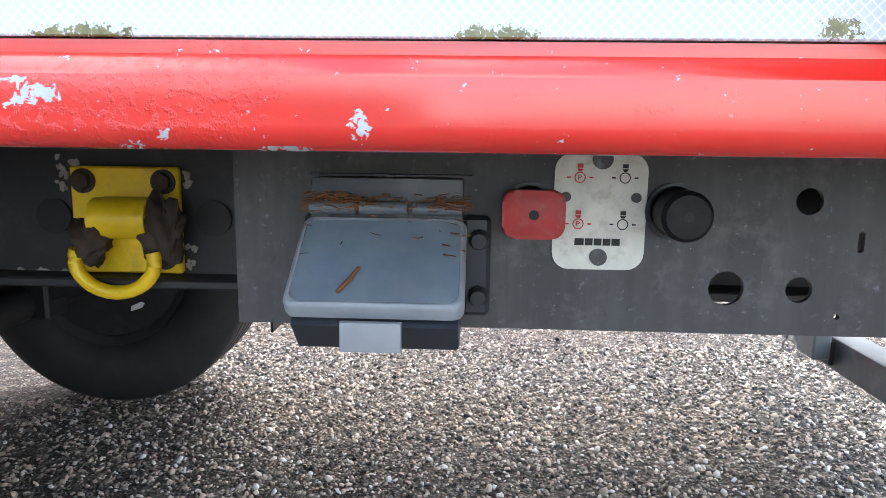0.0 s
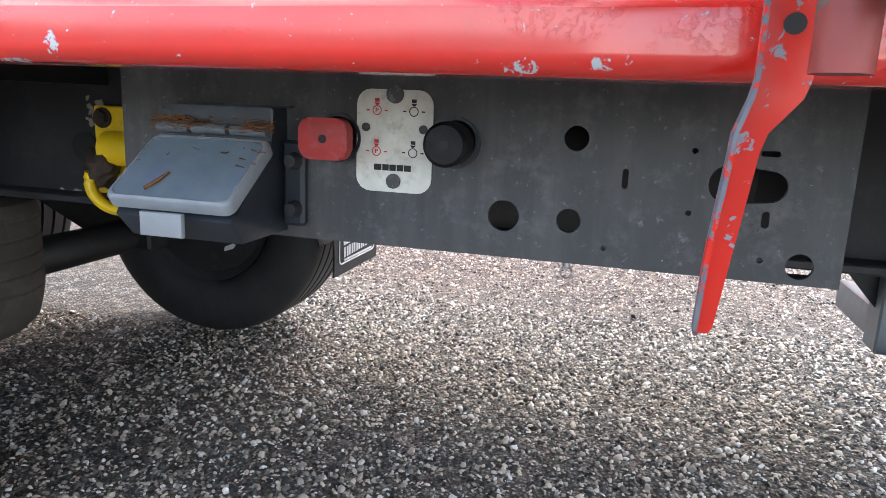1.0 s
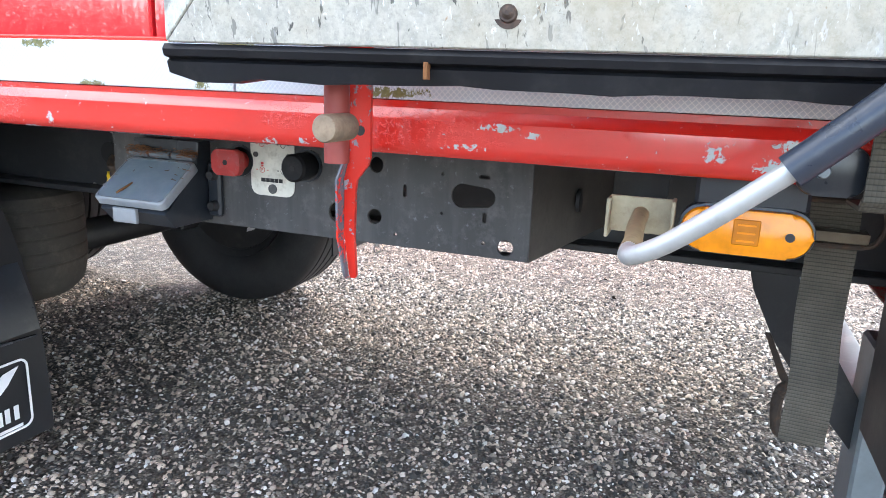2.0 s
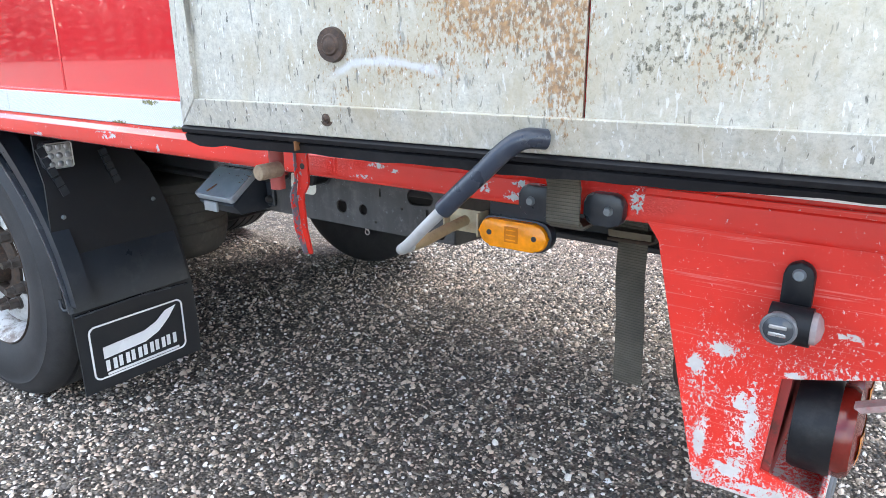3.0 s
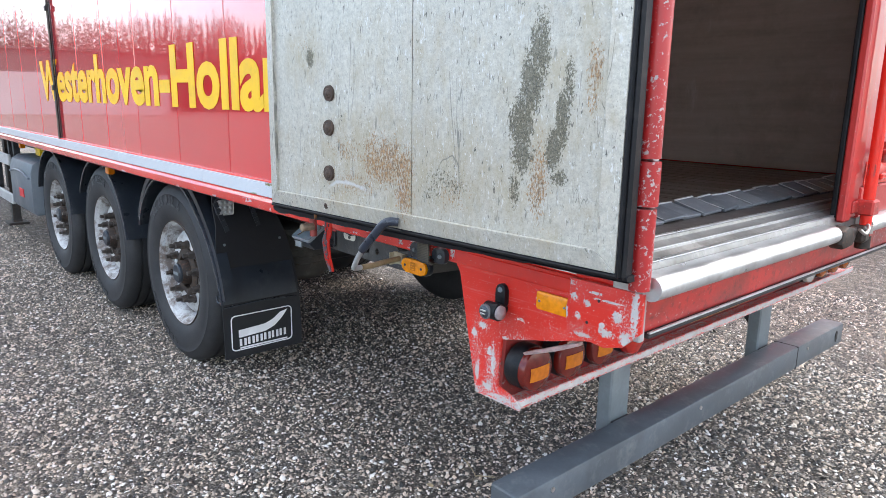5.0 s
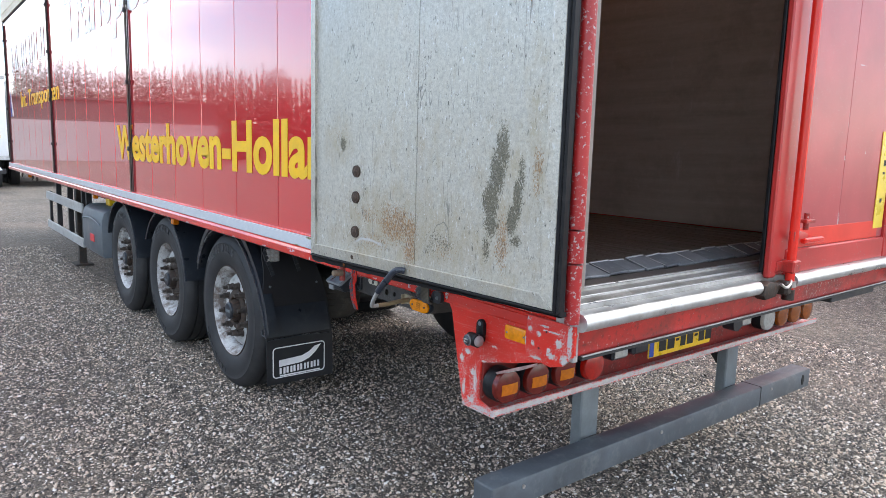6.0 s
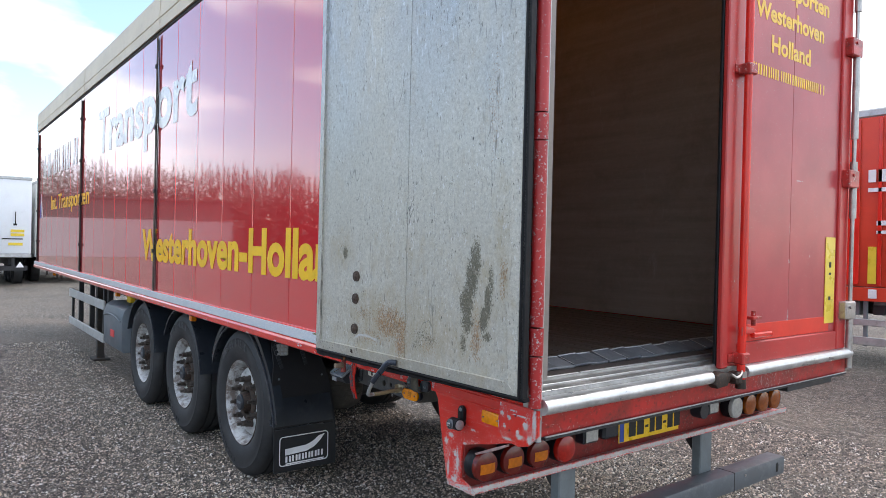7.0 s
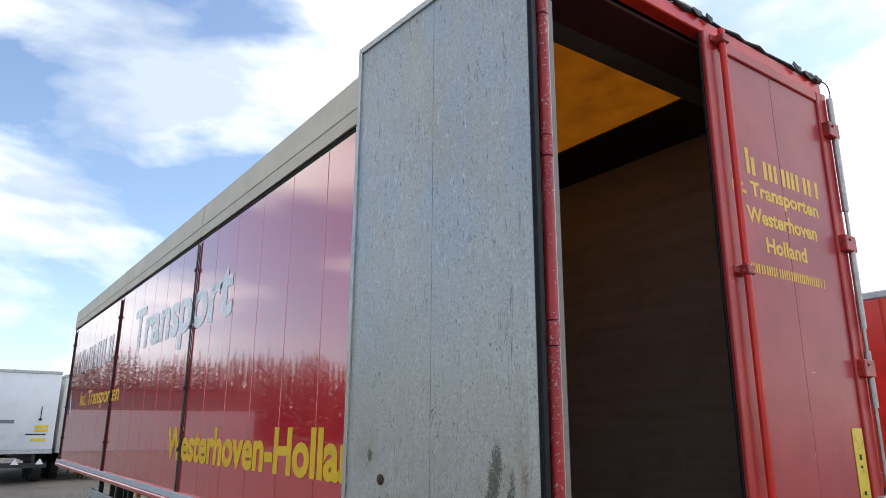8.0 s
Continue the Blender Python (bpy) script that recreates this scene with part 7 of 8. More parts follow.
    for k in range(300):
        x = rng.choice((rng.uniform(x0 + 0.002, x0 + 0.05), rng.uniform(x0 + 0.002, x1 - 0.004), rng.uniform(x1 - 0.03, x1 + 0.002)))
        s = rng.uniform(-0.12, 0.02) if rng.random() < 0.95 else rng.uniform(0.02, 0.5)
        a = rng.uniform(-0.5, 0.5) if rng.random() < 0.7 else rng.uniform(0, 3.1)
        h = 0.0012 + (rng.uniform(0.005, 0.016) if s < 0.02 else 0.0)
        d = Vector((math.cos(a), -0.5 * math.sin(a), -0.35 * math.sin(a))) * rng.uniform(0.0012, 0.0065)
        p = slope(x, s, h)
        bm_tube(bm, [p - d, p + Vector((0, 0, rng.uniform(-0.001, 0.001))), p + d], rng.uniform(0.0003, 0.0007), 4)
    tagged(part("pine_litter", bm, needle, None), "dry brown pine needles on the socket box's hinge", "pine needles", kind="stuff")
    bm = bmesh.new()
    p, q = slope(0.588, 0.88, 0.0018), slope(0.602, 0.62, 0.0018)
    bm_tube(bm, [p, (p + q) / 2 + Vector((0.001, 0, 0)), q], [0.0018, 0.0021, 0.0014], 6)
    tagged(part("twig", bm, needle, None), "small brown bark chip on the milky lid", "bark chip")


def valve_plate():
    x0, x1, z0, z1, y = 0.768, 0.853, 0.950, 1.058, 0.7985
    bm = bmesh.new()
    o = rounded(x0, x1, z0, z1, 0.016)
    bm_prism(bm, o, "y", y - 0.0012, y)
    plate = part("valve_plate", bm, plate_white, trailer, "off-white enamelled valve plate with red and black marks")
    for x, z, r in ((0.811, 1.053, 0.0095), (0.779, 1.018, 0.0045), (0.843, 1.018, 0.0045), (0.811, 0.962, 0.008)):
        bm = bmesh.new()
        bm_rod(bm, (x, y - 0.001, z), (x, y - 0.0035, z), r, seg=18)
        part("plate_hole", bm, chassis_grey, plate)
    for x, mat in ((0.791, letter_red), (0.832, letter_black)):
        for z in (1.036, 0.993):
            ringbm = bmesh.new()
            o, i = ring(x, z, 0.0052, n=20), ring(x, z, 0.0042, n=20)
            for k in range(20):
                j = (k + 1) % 20
                ringbm.faces.new([ringbm.verts.new((a, y - 0.0018, b)) for a, b in (o[k], o[j], i[j], i[k])])
            bm_prism(ringbm, [(x - 0.003, z + 0.008), (x + 0.003, z + 0.008), (x + 0.0012, z + 0.0055), (x - 0.0012, z + 0.0055)], "y", y - 0.002, y - 0.0014)
            bm_box(ringbm, x - 0.0025, x + 0.0025, y - 0.002, y - 0.0014, z + 0.0088, z + 0.0125)
            bm_box(ringbm, x - 0.012, x - 0.0085, y - 0.002, y - 0.0014, z - 0.0007, z + 0.0007)
            bm_box(ringbm, x + 0.0085, x + 0.012, y - 0.002, y - 0.0014, z - 0.0007, z + 0.0007)
            part("valve_mark", ringbm, mat, plate)
            if mat is letter_red:
                part("valve_letter", lettering("P", (x - 0.0016, y - 0.0014, z - 0.0024), (1, 0, 0), (0, 0, 1), 0.0032, 0.0048, (0, -1, 0), 0.01, thick=0.0006), letter_red, plate)
    x = 0.7885
    for w in (0.0085, 0.007, 0.007, 0.007, 0.0075):
        bm = bmesh.new()
        bm_box(bm, x, x + w, y - 0.002, y - 0.0014, 0.973, 0.9795)
        part("maker_bar", bm, letter_black, plate)
        x += w + 0.0012
    # red and black push knobs on stems
    for name, x, z, mat, lab, square in (("park_knob", 0.7465, 1.005, valve_red, "faded red square valve knob", True), ("shunt_knob", 0.878, 1.006, rubber, "black round valve knob", False)):
        bm = bmesh.new()
        if square:
            bm_prism(bm, rounded(x - 0.0275, x + 0.0275, z - 0.0215, z + 0.0215, 0.011), "y", 0.757, 0.772, 0.003)
            bm_rod(bm, (x, 0.772, z), (x, 0.800, z), 0.016, seg=20)
        else:
            bm_lathe(bm, [(0.0, 0.0), (0.019, 0.0), (0.0225, 0.004), (0.0225, 0.03), (0.020, 0.032), (0.020, 0.048), (0.0, 0.048)], (x, 0.752, z), 26, "y")
        knob = part(name, bm, mat, trailer, lab)
        bm = bmesh.new()
        bm_rod(bm, (x, 0.7575 if square else 0.7525, z), (x, 0.7565 if square else 0.7515, z), 0.0045, seg=14)
        part("knob_bore", bm, letter_black, knob)
        bm = bmesh.new()
        bm_lathe(bm, [(0.0235, 0.0), (0.0265, 0.0), (0.0265, 0.006), (0.0235, 0.006)], (x, 0.795, z), 24, "y", closed=True)
        part("knob_seat", bm, plastic_black, knob)


def lever_and_pin():
    """The open door's locking bar with its round pin, and the red bent lever that hangs from it."""
    bm = bmesh.new()
    # hanging blade: upper plate, offset, tapering tongue
    line = [(1.1365, 0.500, 1.178, 0.0125), (1.1365, 0.500, 1.058, 0.0125), (1.134, 0.500, 1.048, 0.0120), (1.1240, 0.502, 1.030, 0.0078), (1.1225, 0.504, 1.020, 0.0068), (1.1175, 0.512, 0.965, 0.0062), (1.1150, 0.526, 0.914, 0.0044), (1.1145, 0.527, 0.910, 0.003)]
    rings = []
    for x, y, z, h in line:
        rings.append([bm.verts.new(p) for p in ((x - h, y - 0.0025, z), (x + h, y - 0.0025, z), (x + h, y + 0.0025, z), (x - h, y + 0.0025, z))])
    for a, b in zip(rings, rings[1:]):
        for k in range(4):
            bm.faces.new((a[k], a[(k + 1) % 4], b[(k + 1) % 4], b[k]))
    bm.faces.new(rings[0])
    bm.faces.new(rings[-1][::-1])
    lever = part("locking_lever", bm, chipped("scraped_red_lever", RED, 0.3, 0.60, (0.30, 0.31, 0.35), 70.0), trailer, "red bent locking lever with scraped edges", 25)
    # stiffening fold along one edge, rubbed to the steel
    bm = bmesh.new()
    fold = []
    for (x, y, z, h), deep in zip(line, (0.004, 0.006, 0.010, 0.015, 0.015, 0.013, 0.009, 0.006)):
        fold.append([bm.verts.new(p) for p in ((x - h - 0.0005, y - 0.003, z), (x - h - 0.0005, y - 0.003 - deep, z), (x - h - 0.003, y - 0.003 - deep, z), (x - h - 0.003, y - 0.003, z))])
    for a, b in zip(fold, fold[1:]):
        for k in range(4):
            bm.faces.new((a[k], a[(k + 1) % 4], b[(k + 1) % 4], b[k]))
    bm.faces.new(fold[0])
    bm.faces.new(fold[-1][::-1])
    part("lever_edge", bm, chipped("rubbed_lever_edge", RED, 0.35, 0.46, (0.16, 0.17, 0.20), 60.0), lever, "lever edge rubbed to dark steel", 25)
    bm = bmesh.new()
    bm_rod(bm, (1.137, 0.4985, 1.085), (1.137, 0.4968, 1.085), 0.0055)
    part("lever_hole", bm, chassis_dark, lever)
    bm = bmesh.new()
    bm_rod(bm, (1.145, 0.432, 1.057), (1.145, 0.432, 1.62), 0.0125, seg=24)
    bar = part("door_locking_bar", bm, chipped("rusty_red_bar", (0.30, 0.05, 0.04), 0.5, 0.60, (0.16, 0.12, 0.10), 40.0), trailer, "rusty red locking bar of the open door")
    bm = bmesh.new()
    bm_lathe(bm, [(0.0, 0.0), (0.0118, 0.0), (0.0130, 0.002), (0.0130, 0.044), (0.0, 0.044)], (1.163, 0.376, 1.094), 28, "y")
    part("pin_head", bm, plain("rubbed_tan_steel", (0.30, 0.22, 0.15), 0.5, 0.3, 0.3, 60, 150, 0.25, (0.16, 0.08, 0.05), 0.6), bar, "worn round tan pin head")


def crank():
    pts = smooth_path([(1.664, 0.389, 1.180), (1.648, 0.368, 1.182), (1.626, 0.361, 1.168), (1.595, 0.358, 1.138), (1.565, 0.356, 1.110), (1.536, 0.357, 1.083)], 5)
    bm = bmesh.new()
    bm_tube(bm, pts, 0.0125, 14)
    handle = part("crank_handle", bm, plain("navy_rubber_grip", (0.026, 0.034, 0.052), 0.32, 0.0, 0.2, 20, 150, 0.15, (0.1, 0.1, 0.1), 0.3), trailer, "steel crank with a dark blue rubber grip")
    bm = bmesh.new()
    bm_tube(bm, smooth_path([(1.537, 0.357, 1.084), (1.498, 0.366, 1.050), (1.462, 0.380, 1.020), (1.441, 0.391, 1.006), (1.430, 0.404, 1.000), (1.428, 0.43, 0.999)], 4), 0.0082, 12)
    part("crank_rod", bm, alu_dull, handle)
    bm = bmesh.new()
    bm_tube(bm, smooth_path([(1.4282, 0.428, 0.999), (1.428, 0.45, 0.999), (1.428, 0.47, 0.999), (1.425, 0.52, 1.002), (1.424, 0.595, 1.006)], 4), 0.0088, 12)
    part("crank_shaft", bm, plain("rusty_cream_shaft", (0.36, 0.27, 0.15), 0.6, 0.2, 0.25, 25, 90, 0.3, (0.2, 0.1, 0.04), 0.6), handle, "rust-stained shaft")


def side_marker():
    """Oval amber side marker on a black bracket."""
    x0, x1, z, y = 1.466, 1.588, 1.001, 0.572
    bm = bmesh.new()
    bm_prism(bm, rounded(x0 - 0.003, x1 + 0.003, z - 0.0255, z + 0.0255, 0.025, 8), "y", y - 0.004, y + 0.014, 0.002)
    bm_box(bm, x0 + 0.01, x1 - 0.005, y + 0.0, y + 0.04, z + 0.02, 1.066, 0.004)
    base = part("side_marker", bm, plastic_black, trailer, "oval amber side marker lamp on a black bracket")
    bm = bmesh.new()
    bm_prism(bm, rounded(x0, x1, z - 0.0225, z + 0.0225, 0.0222, 8), "y", y - 0.017, y - 0.004, 0.006)
    part("lamp_lens", bm, lens_amber, base)
    bm = bmesh.new()
    bm_box(bm, 1.515, 1.540, y - 0.0185, y - 0.0165, z - 0.012, z + 0.014, 0.001)
    block = part("lens_block", bm, lens_block_amber, base)
    for k in range(3):
        bm = bmesh.new()
        bm_box(bm, 1.519, 1.536, y - 0.0195, y - 0.0187, z - 0.0085 + 0.008 * k, z - 0.0065 + 0.008 * k)
        part("block_rib", bm, lens_amber, block)
    for x in (1.487, 1.567):
        bm = bmesh.new()
        bm_rod(bm, (x, y - 0.016, z), (x, y - 0.0180, z), 0.0045, seg=12)
        part("lens_screw", bm, chassis_dark, base)


def rail_strap():
    clips = []
    for x, xs in ((1.598, 1.590), (1.700, 1.708)):
        bm = bmesh.new()
        bm_prism(bm, rounded(x - 0.028, x + 0.028, 1.058, 1.103, 0.014), "y", YS - 0.020, YS - 0.002, 0.004)
        clip = part("strap_clip", bm, plastic_black, trailer, "black clip that holds a grey webbing strap")
        clips.append(clip)
        bm = bmesh.new()
        bm_rod(bm, (xs, YS - 0.020, 1.080), (xs, YS - 0.026, 1.080), 0.007, 0.005, 12)
        part("clip_screw", bm, galvanised, clip)
    bm = bmesh.new()
    pts = [(0.47, 1.142), (0.498, 1.13), (0.507, 1.11), (0.507, 1.062), (0.520, 1.052), (0.575, 1.050), (0.575, 1.046), (0.517, 1.047), (0.503, 1.058), (0.502, 1.11), (0.494, 1.127), (0.468, 1.138)]
    bm_prism(bm, pts, "x", 1.622, 1.672)
    strap = part("webbing_strap", bm, webbing, trailer, "worn grey webbing strap round the rail")
    bm = bmesh.new()
    n = 18
    rows = []
    for k in range(n + 1):
        f = k / n
        z = 1.020 - 0.335 * f
        x = 1.650 + 0.010 * f + 0.0015 * math.sin(k * 0.6)
        y = 0.785 + 0.010 * f + 0.002 * math.sin(k * 0.8)
        rows.append([bm.verts.new((x - 0.0275, y, z)), bm.verts.new((x + 0.0275, y - 0.006, z + 0.004 * f)), bm.verts.new((x + 0.0275, y - 0.003, z + 0.004 * f)), bm.verts.new((x - 0.0275, y + 0.003, z))])
    for a, b in zip(rows, rows[1:]):
        for k in range(4):
            bm.faces.new((a[k], a[(k + 1) % 4], b[(k + 1) % 4], b[k]))
    bm.faces.new(rows[0])
    bm.faces.new(rows[-1][::-1])
    part("strap_tail", bm, webbing, strap, "hanging grey webbing strap end")
    # wire buckle: two bars and a folded plate
    bm = bmesh.new()
    bm_prism(bm, [(0.768, 0.985), (0.772, 0.972), (0.784, 0.968), (0.792, 0.976), (0.790, 0.987)], "x", 1.612, 1.690, 0.002)
    buckle = part("strap_buckle", bm, plain("tarnished_buckle_steel", (0.20, 0.175, 0.13), 0.4, 0.6, 0.3, 30, 120, 0.2, (0.1, 0.07, 0.04), 0.5), strap, "tarnished steel strap buckle")
    bm = bmesh.new()
    bm_tube(bm, smooth_path([(1.620, 0.776, 1.022), (1.690, 0.774, 1.022), (1.705, 0.774, 1.005), (1.702, 0.775, 0.982), (1.685, 0.776, 0.968), (1.610, 0.776, 0.966)], 4), 0.0035, 8)
    part("buckle_wire", bm, rusty, buckle)
    # hook hanging in the dark beside it
    bm = bmesh.new()
    bm_prism(bm, [(1.630, 0.735), (1.640, 0.735), (1.672, 0.668), (1.690, 0.640), (1.684, 0.630), (1.664, 0.655)], "y", 1.115, 1.123, 0.001)
    bm_tube(bm, smooth_path([(1.680, 1.115, 0.645), (1.668, 1.112, 0.63), (1.666, 1.110, 0.595), (1.672, 1.110, 0.560), (1.684, 1.110, 0.553), (1.694, 1.110, 0.575)], 4), 0.010, 10)
    part("hanging_hook", bm, rusty, strap, "rusty steel hook")


def cheek_fittings():
    # double clearance lamp on a rubber arm
    x, z, y = 1.940, 0.972, YS
    bm = bmesh.new()
    bm_prism(bm, rounded(x - 0.017, x + 0.017, 0.965, 1.035, 0.016), "y", y - 0.016, y, 0.004)
    bm_rod(bm, (x - 0.022, y - 0.040, 0.966), (x + 0.024, y - 0.040, 0.966), 0.0235, seg=22)
    bm_rod(bm, (x, y, 0.966), (x, y - 0.03, 0.966), 0.016, seg=18)
    lamp = part("clearance_lamp", bm, rubber, trailer, "black rubber clearance lamp with clear and red lenses")
    bm = bmesh.new()
    bm_lathe(bm, [(0.020, 0.0), (0.019, -0.006), (0.012, -0.011), (0.0, -0.013)], (x - 0.008, y - 0.058, 0.966), 24, "y")
    lens = part("clear_lens", bm, lens_smoke, lamp)
    bm = bmesh.new()
    bm_lathe(bm, [(0.0205, -0.001), (0.0205, -0.006), (0.0185, -0.0085), (0.0165, -0.0085), (0.0165, -0.004)], (x - 0.008, y - 0.058, 0.966), 28, "y", closed=True)
    part("lens_ring", bm, lens_ring_grey, lens)
    for zz in (0.9615, 0.9705):
        bm = bmesh.new()
        bm_box(bm, x - 0.0175, x + 0.0015, y - 0.0725, y - 0.0695, zz - 0.0022, zz + 0.0022, 0.0008)
        part("lens_element", bm, alu_bright, lens)
    bm = bmesh.new()
    bm_lathe(bm, [(0.020, 0.0), (0.019, 0.006), (0.012, 0.011), (0.0, 0.013)], (x + 0.024, y - 0.040, 0.966), 24, "x")
    part("rear_lens", bm, lens_pink, lamp)
    bm = bmesh.new()
    bm_rod(bm, (x, y - 0.016, 1.020), (x, y - 0.020, 1.020), 0.008, 0.006, 12)
    part("lamp_screw", bm, galvanised, lamp)
    bm = bmesh.new()
    bm_prism(bm, rounded(2.060, 2.160, 0.996, 1.043, 0.006), "y", y - 0.008, y, 0.001)
    refl = part("amber_reflector", bm, lens_amber, trailer, "rectangular amber reflector riveted to the skirt")
    for xx in (2.070, 2.150):
        bm = bmesh.new()
        bm_rod(bm, (xx, y - 0.0075, 1.018), (xx, y - 0.011, 1.018), 0.0035, 0.0025, 10)
        part("reflector_rivet", bm, galvanised, refl)
    for xx, zz in ((2.22, 1.00), (2.25, 1.06)):
        bm = bmesh.new()
        bm_rod(bm, (xx, y - 0.0105, zz), (xx, y - 0.0095, zz), 0.004, seg=10)
        part("plate_hole", bm, chassis_dark, trailer)


lashing_ring()
socket_box()
valve_plate()
lever_and_pin()
crank()
side_marker()
rail_strap()
cheek_fittings()


seat(0.0115, -0.0145, "service_panel", "air_tank", "socket_box", "valve_plate", "park_knob", "shunt_knob")
seat(0.030, -0.029, "lashing_plate", "beam_hole", "bare_patch")
seat(0.0, -0.024, "chassis_beam")
seat(0.004, -0.008, "locking_lever", "door_locking_bar")
seat(0.010, -0.004, "side_marker", "crank_handle", "crank_bracket", "bracket_arm")
seat(0.0, -0.0137, "webbing_strap", "strap_clip")
seat(0.0, -0.006, "open_rear_door")
seat(0.008, 0.0, "skirt_cheek", "cut_out_lip", "corner_plate", "clearance_lamp", "amber_reflector", "bent_lip", "plate_hole")
seat(-0.008, 0.0, "rear_post")
for name in ("pine_litter", "twig"):
    bpy.data.objects[name].data.transform(Matrix.Translation((0.0115, 0, -0.0145)))
TILT = Matrix.Translation((PIVOT, 0, 1.1)) @ Matrix.Rotation(math.atan(NOSE_UP), 4, "Y") @ Matrix.Translation((-PIVOT, 0, -1.1))
for ob in (trailer, bpy.data.objects["pine_litter"], bpy.data.objects["twig"]):
    ob.matrix_basis = TILT


# ---------------------------------------------------------------- the yard around
def box_trailer(name, label, x0, x1, y0, y1, z0, z1, skin, sheet, wheel_side, marks=True, group=""):
    t = thing(name, label, "trailer", ((x0 + x1) / 2, (y0 + y1) / 2, 0.0), group)
    bm = bmesh.new()
    bm_box(bm, x0, x1, y0, y1, z0, z1, 0.03, 2)
    part("body", bm, skin, t)
    bm = bmesh.new()
    bm_box(bm, x0 - 0.02, x1 + 0.02, y0 - 0.02, y1 + 0.02, z1 - 0.08, z1 + 0.04, 0.02)
    part("roof_rim", bm, sheet, t)
    bm = bmesh.new()
    bm_box(bm, x0, x1, y0 - 0.015, y1 + 0.015, z0 - 0.14, z0 - 0.001, 0.01)
    part("bottom_rail", bm, sheet, t)
    bm = bmesh.new()
    bm_box(bm, x0 + 0.3, x1 - 0.3, y0 + 0.55, y0 + 0.7, z0 - 0.42, z0 - 0.141)
    bm_box(bm, x0 + 0.3, x1 - 0.3, y1 - 0.7, y1 - 0.55, z0 - 0.42, z0 - 0.141)
    bm_box(bm, x0 + 0.05, x0 + 0.20, y0 + 0.1, y1 - 0.1, z0 - 0.62, z0 - 0.45)
    bm_box(bm, x1 - 0.20, x1 - 0.05, y0 + 0.1, y1 - 0.1, z0 - 0.62, z0 - 0.45)
    bm_box(bm, x1 - 0.20, x1 - 0.10, y0 + 0.5, y0 + 0.6, z0 - 0.5, z0 - 0.1)
    bm_box(bm, x1 - 0.20, x1 - 0.10, y1 - 0.6, y1 - 0.5, z0 - 0.5, z0 - 0.1)
    bm_box(bm, x0 + 0.05, x0 + 0.15, y0 + 0.5, y0 + 0.6, z0 - 0.5, z0 - 0.1)
    bm_box(bm, x0 + 0.05, x0 + 0.15, y1 - 0.6, y1 - 0.5, z0 - 0.5, z0 - 0.1)
    part("chassis", bm, chassis_dark, t)
    for k in range(3):
        wx = x1 - 2.2 - 1.35 * k if wheel_side > 0 else x0 + 2.2 + 1.35 * k
        for yy in (y0 + 0.05, y1 - 0.40):
            bm = bmesh.new()
            bm_lathe(bm, [(0.0, 0.05), (0.29, 0.05), (0.31, 0.0), (0.44, 0.0), (0.51, 0.03), (0.52, 0.08), (0.52, 0.28), (0.5, 0.33), (0.3, 0.34), (0.0, 0.30)], (wx, yy, 0.52), 36, "y")
            part("wheel", bm, tyre_rubber, t)
    return t


white = box_trailer("white_box_trailer", "white box trailer parked beyond the gravel", -39.0, -25.3, -0.50, 2.07, 1.22, 4.0, white_paint, alu_dull, 1)
for y0, y1, z0, z1, mat in ((1.55, 1.58, 2.25, 2.75, letter_black), (1.50, 1.62, 2.25, 2.32, letter_black), (1.42, 1.85, 2.00, 2.10, marker_yellow), (1.42, 1.85, 1.86, 1.96, marker_yellow), (1.15, 1.80, 1.74, 1.78, letter_black), (1.35, 1.8, 1.52, 1.62, marker_yellow), (0.2, 0.75, 2.14, 2.26, galvanised)):
    bm = bmesh.new()
    bm_box(bm, -25.299, -25.285, y0, y1, z0, z1)
    part("door_mark", bm, mat, white)
for y in (0.95, 1.72):
    bm = bmesh.new()
    bm_prism(bm, [(y - 0.13, 0.72), (y + 0.13, 0.72), (y, 0.93)], "x", -25.2, -25.185)
    part("warning_triangle", bm, letter_white, white)
box_trailer("cream_box_trailer", "cream box trailer parked beside the white one", -41.0, -26.6, 2.35, 4.9, 1.22, 4.0, cream_paint, alu_dull, 1)

red_far = box_trailer("red_curtain_trailer", "bright red curtain-sided trailer parked alongside", -9.0, 4.2, 9.62, 12.1, 1.22, 3.74, far_red, alu_dull, -1)
for x0, x1, z0, z1, mat in ((-0.36, -0.14, 1.25, 3.65, red_paint), (0.10, 0.15, 1.25, 3.65, red_paint), (0.22, 0.25, 1.25, 3.65, red_paint), (-0.03, 0.07, 2.72, 2.90, letter_white), (0.10, 0.30, 2.72, 2.90, letter_white), (-0.03, 0.40, 2.58, 2.64, letter_white), (0.085, 0.5, 2.10, 2.17, letter_white), (0.085, 0.45, 1.98, 2.03, letter_white), (-0.02, 0.09, 1.27, 1.80, marker_yellow), (-0.01, 0.10, 1.06, 1.19, letter_white)):
    bm = bmesh.new()
    bm_box(bm, x0, x1, 9.585, 9.60, z0, z1, 0.004)
    part("curtain_mark" if mat is not red_paint else "curtain_post", bm, mat, red_far)
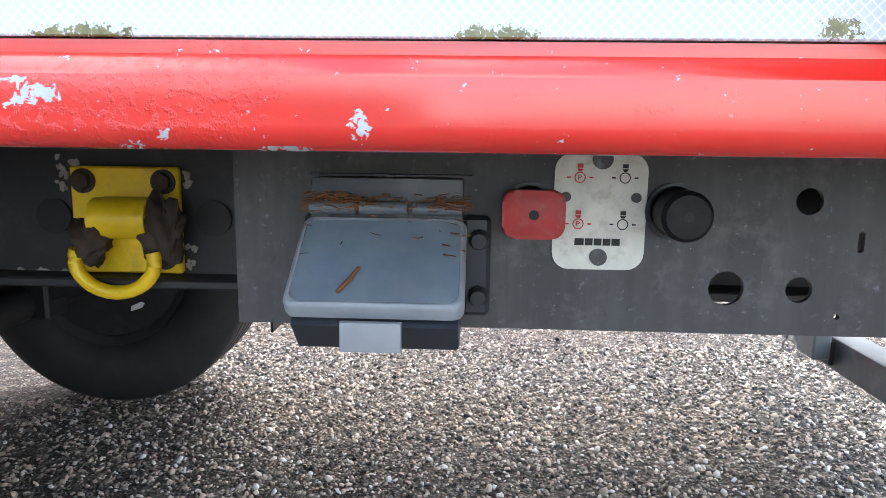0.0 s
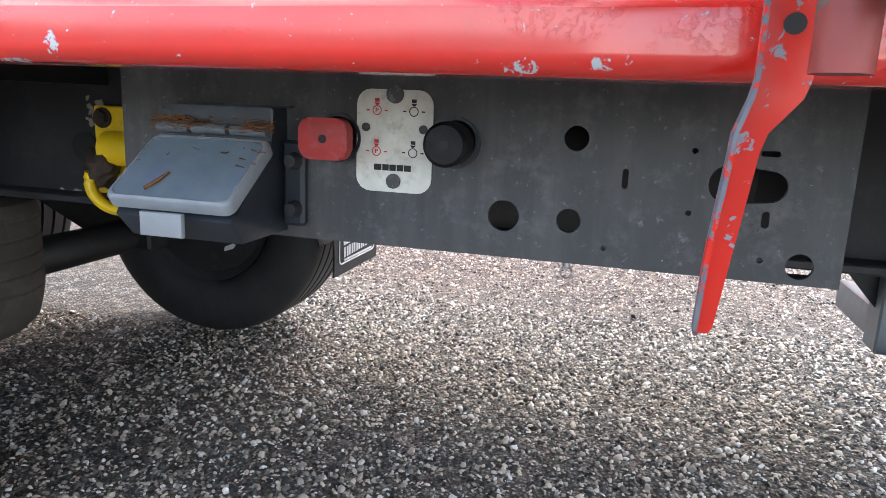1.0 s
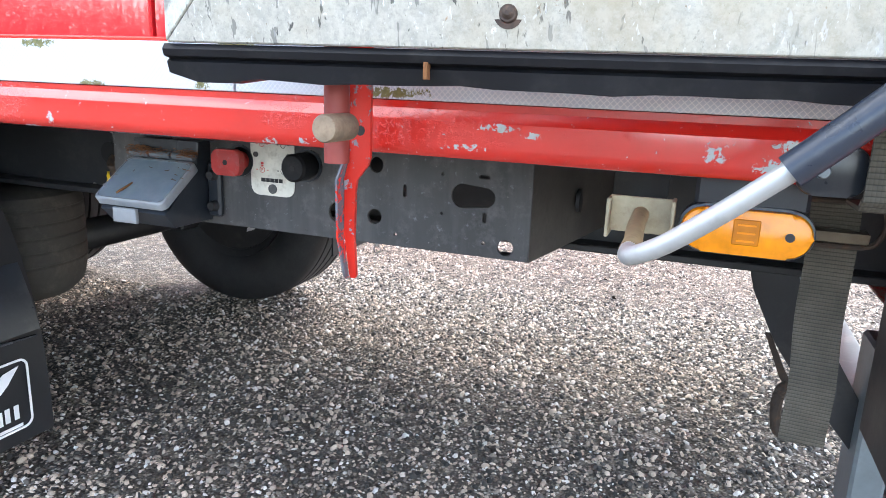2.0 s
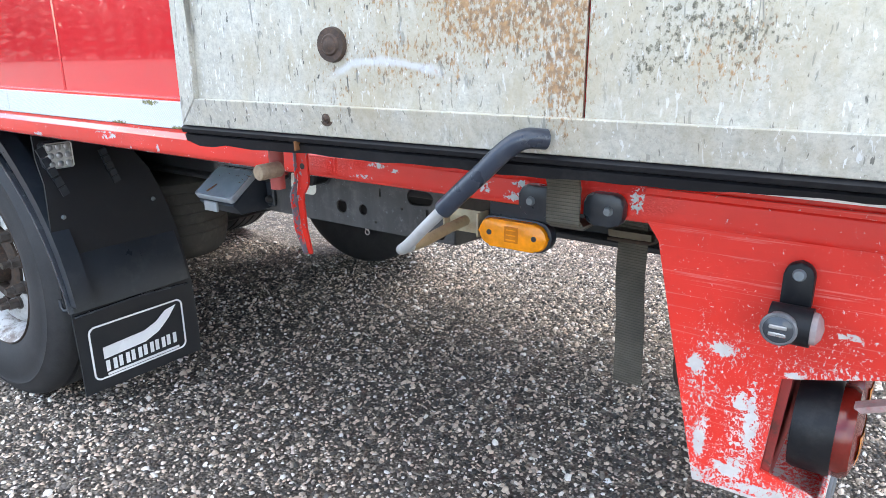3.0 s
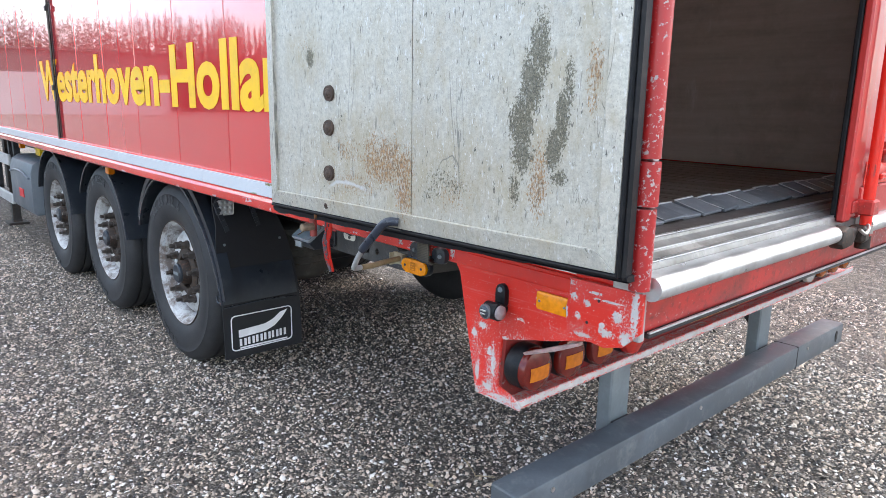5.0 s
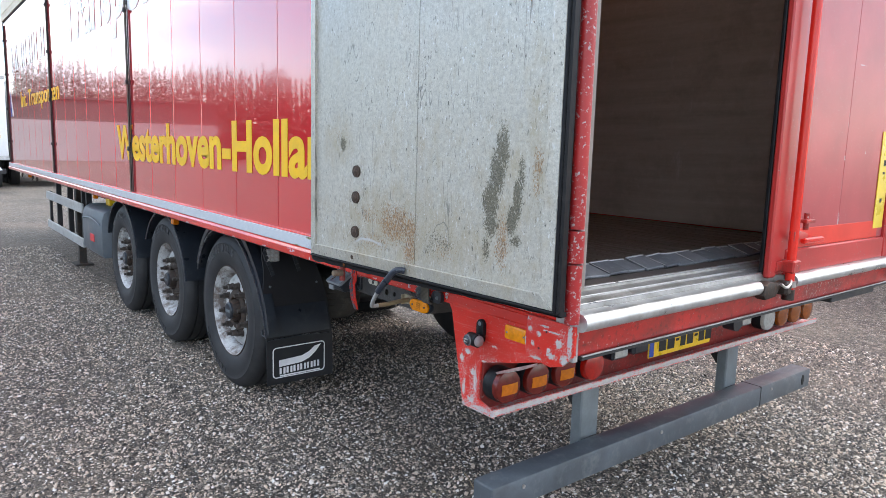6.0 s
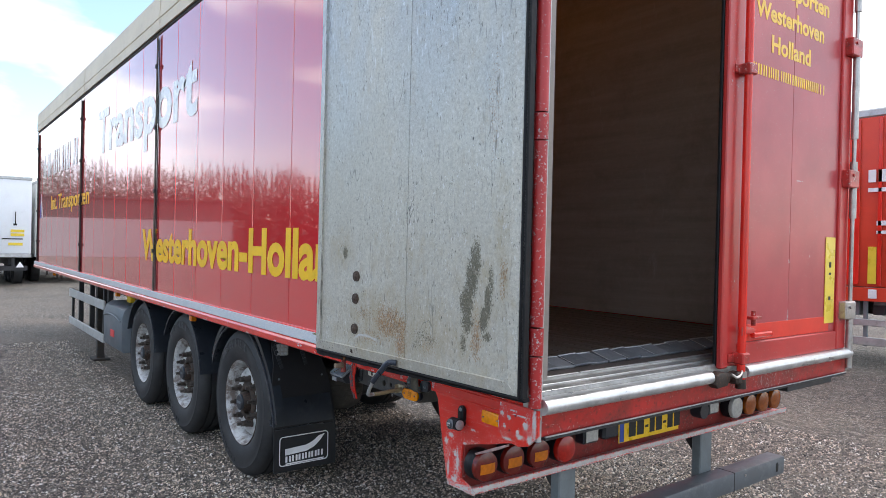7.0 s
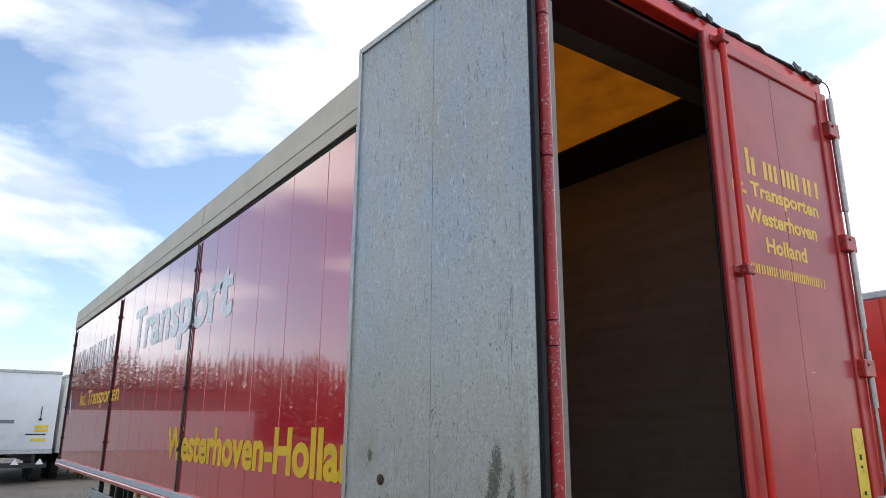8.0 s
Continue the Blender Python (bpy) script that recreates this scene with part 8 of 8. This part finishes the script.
# red skirt, side guard and gear under the red trailer
for nm, x0, x1, y0, y1, z0, z1, mat in (("skirt", -8.95, 4.15, 9.601, 9.6045, 1.02, 1.215, far_red), ("guard_rail", -4.6, 3.4, 9.63, 9.66, 0.66, 0.76, alu_dull), ("guard_rail", -4.6, 3.4, 9.63, 9.66, 0.38, 0.50, alu_dull), ("guard_post", -0.10, -0.04, 9.665, 9.70, 0.36, 1.07, galvanised), ("guard_post", -1.9, -1.84, 9.665, 9.70, 0.36, 1.07, galvanised), ("guard_post", 1.7, 1.76, 9.665, 9.70, 0.36, 1.07, galvanised),
                                       ("air_tank", -0.55, -0.18, 9.75, 10.0, 0.80, 1.0, galvanised), ("valve_box", 0.0, 0.16, 9.74, 9.95, 0.82, 0.96, chassis_dark), ("bracket", 0.02, 0.30, 9.71, 9.73, 0.96, 1.02, galvanised), ("toolbox", -1.5, -0.7, 9.72, 10.2, 0.42, 0.98, chassis_dark)):
    bm = bmesh.new()
    bm_box(bm, x0, x1, y0, y1, z0, z1, 0.0 if nm == "skirt" else 0.008)
    part(nm, bm, mat, red_far)



def far_woods():
    """The dense spruce wood round the yard: tapered trunks and tiers of ragged, drooping boughs."""
    rng = random.Random(11)
    vs, fs = [], []

    def face(*pts):
        fs.append(tuple(range(len(vs), len(vs) + len(pts))))
        vs.extend(pts)
    for r0, step in ((122, 0.44), (127, 0.40), (133, 0.38)):
        a = 186.0
        while a < 266:
            r = r0 + rng.uniform(-2.5, 2.5)
            x, y = r * math.cos(radians(a)), r * math.sin(radians(a))
            h = rng.uniform(14.2, 16.4) + 0.7 * math.sin(a * 0.35) + 0.5 * math.sin(a * 1.3)
            for k in range(4):
                b0, b1 = 1.5708 * k, 1.5708 * (k + 1)
                face((x + 0.2 * math.cos(b0), y + 0.2 * math.sin(b0), 0), (x + 0.2 * math.cos(b1), y + 0.2 * math.sin(b1), 0), (x, y, h))
            n = 64
            for k in range(n):
                f = k / n
                z = h * (0.08 + 0.92 * f)
                w = (1 - f) ** 0.75 * h * 0.115 * rng.uniform(0.6, 1.2) + 0.10
                b = rng.uniform(0, 6.283)
                cx, cy = math.cos(b), math.sin(b)
                s = w * rng.uniform(0.3, 0.55)
                root, tip = (x, y, z + 0.25), (x + cx * w, y + cy * w, z - w * 0.4)
                one = (x + cx * w * 0.55 - cy * s, y + cy * w * 0.55 + cx * s, z - 0.3)
                two = (x + cx * w * 0.55 + cy * s, y + cy * w * 0.55 - cx * s, z - 0.3)
                face(root, one, tip)
                face(root, tip, two)
            a += step * rng.uniform(0.6, 1.4)
    me = bpy.data.meshes.new("far_woods")
    me.from_pydata(vs, [], fs)
    me.materials.append(leaf)
    tagged(new("far_woods", me), "dense spruce wood round the yard in haze-paled green", "woods", kind="stuff")


def hall():
    """Long two-tone warehouse across the yard, mirrored in the trailer's wall."""
    h = thing("warehouse", "long two-tone warehouse across the yard", "building", (-84, -20, 0))
    turn = Matrix.Translation((-84, -20, 0)) @ Matrix.Rotation(radians(17), 4, "Z")
    def wall(name, x0, x1, y0, y1, z0, z1, mat):
        bm = bmesh.new()
        bm_box(bm, x0, x1, y0, y1, z0, z1)
        bmesh.ops.transform(bm, verts=bm.verts[:], matrix=turn)
        part(name, bm, mat, h)
    wall("upper_wall", -14, 0.0, -9.5, 17, 4.6, 7.0, hall_dark)
    wall("lower_wall", -14, 0.05, -9.6, 17, 0.0, 4.59, hall_pale)
    wall("roof", -14.3, 0.3, -9.9, 17.3, 7.01, 7.25, hall_dark)


hall()
far_woods()


def ground_litter():
    """A few dry stalks and a leaf scrap lying on the gravel."""
    straw = plain("dry_straw", (0.42, 0.33, 0.20), 0.8, 0.0, 0.3, 40, 160, 0.2)
    for pts in ([(1.217, 1.099, 0.016), (1.285, 1.070, 0.022), (1.358, 1.036, 0.016)], [(1.355, 1.040, 0.019), (1.385, 1.062, 0.021), (1.411, 1.091, 0.017)]):
        bm = bmesh.new()
        bm_tube(bm, smooth_path(pts, 4), 0.0022, 6)
        tagged(part("dry_stalk", bm, straw), "dry pale stalk lying on the gravel", "plant stalk", "stalks on the gravel")
    bm = bmesh.new()
    bm_prism(bm, [(1.265, 0.85), (1.277, 0.862), (1.295, 0.860), (1.302, 0.850), (1.285, 0.842)], "z", 0.016, 0.018)
    tagged(part("leaf_scrap", bm, straw), "curled tan leaf scrap on the gravel", "leaf")


ground_litter()
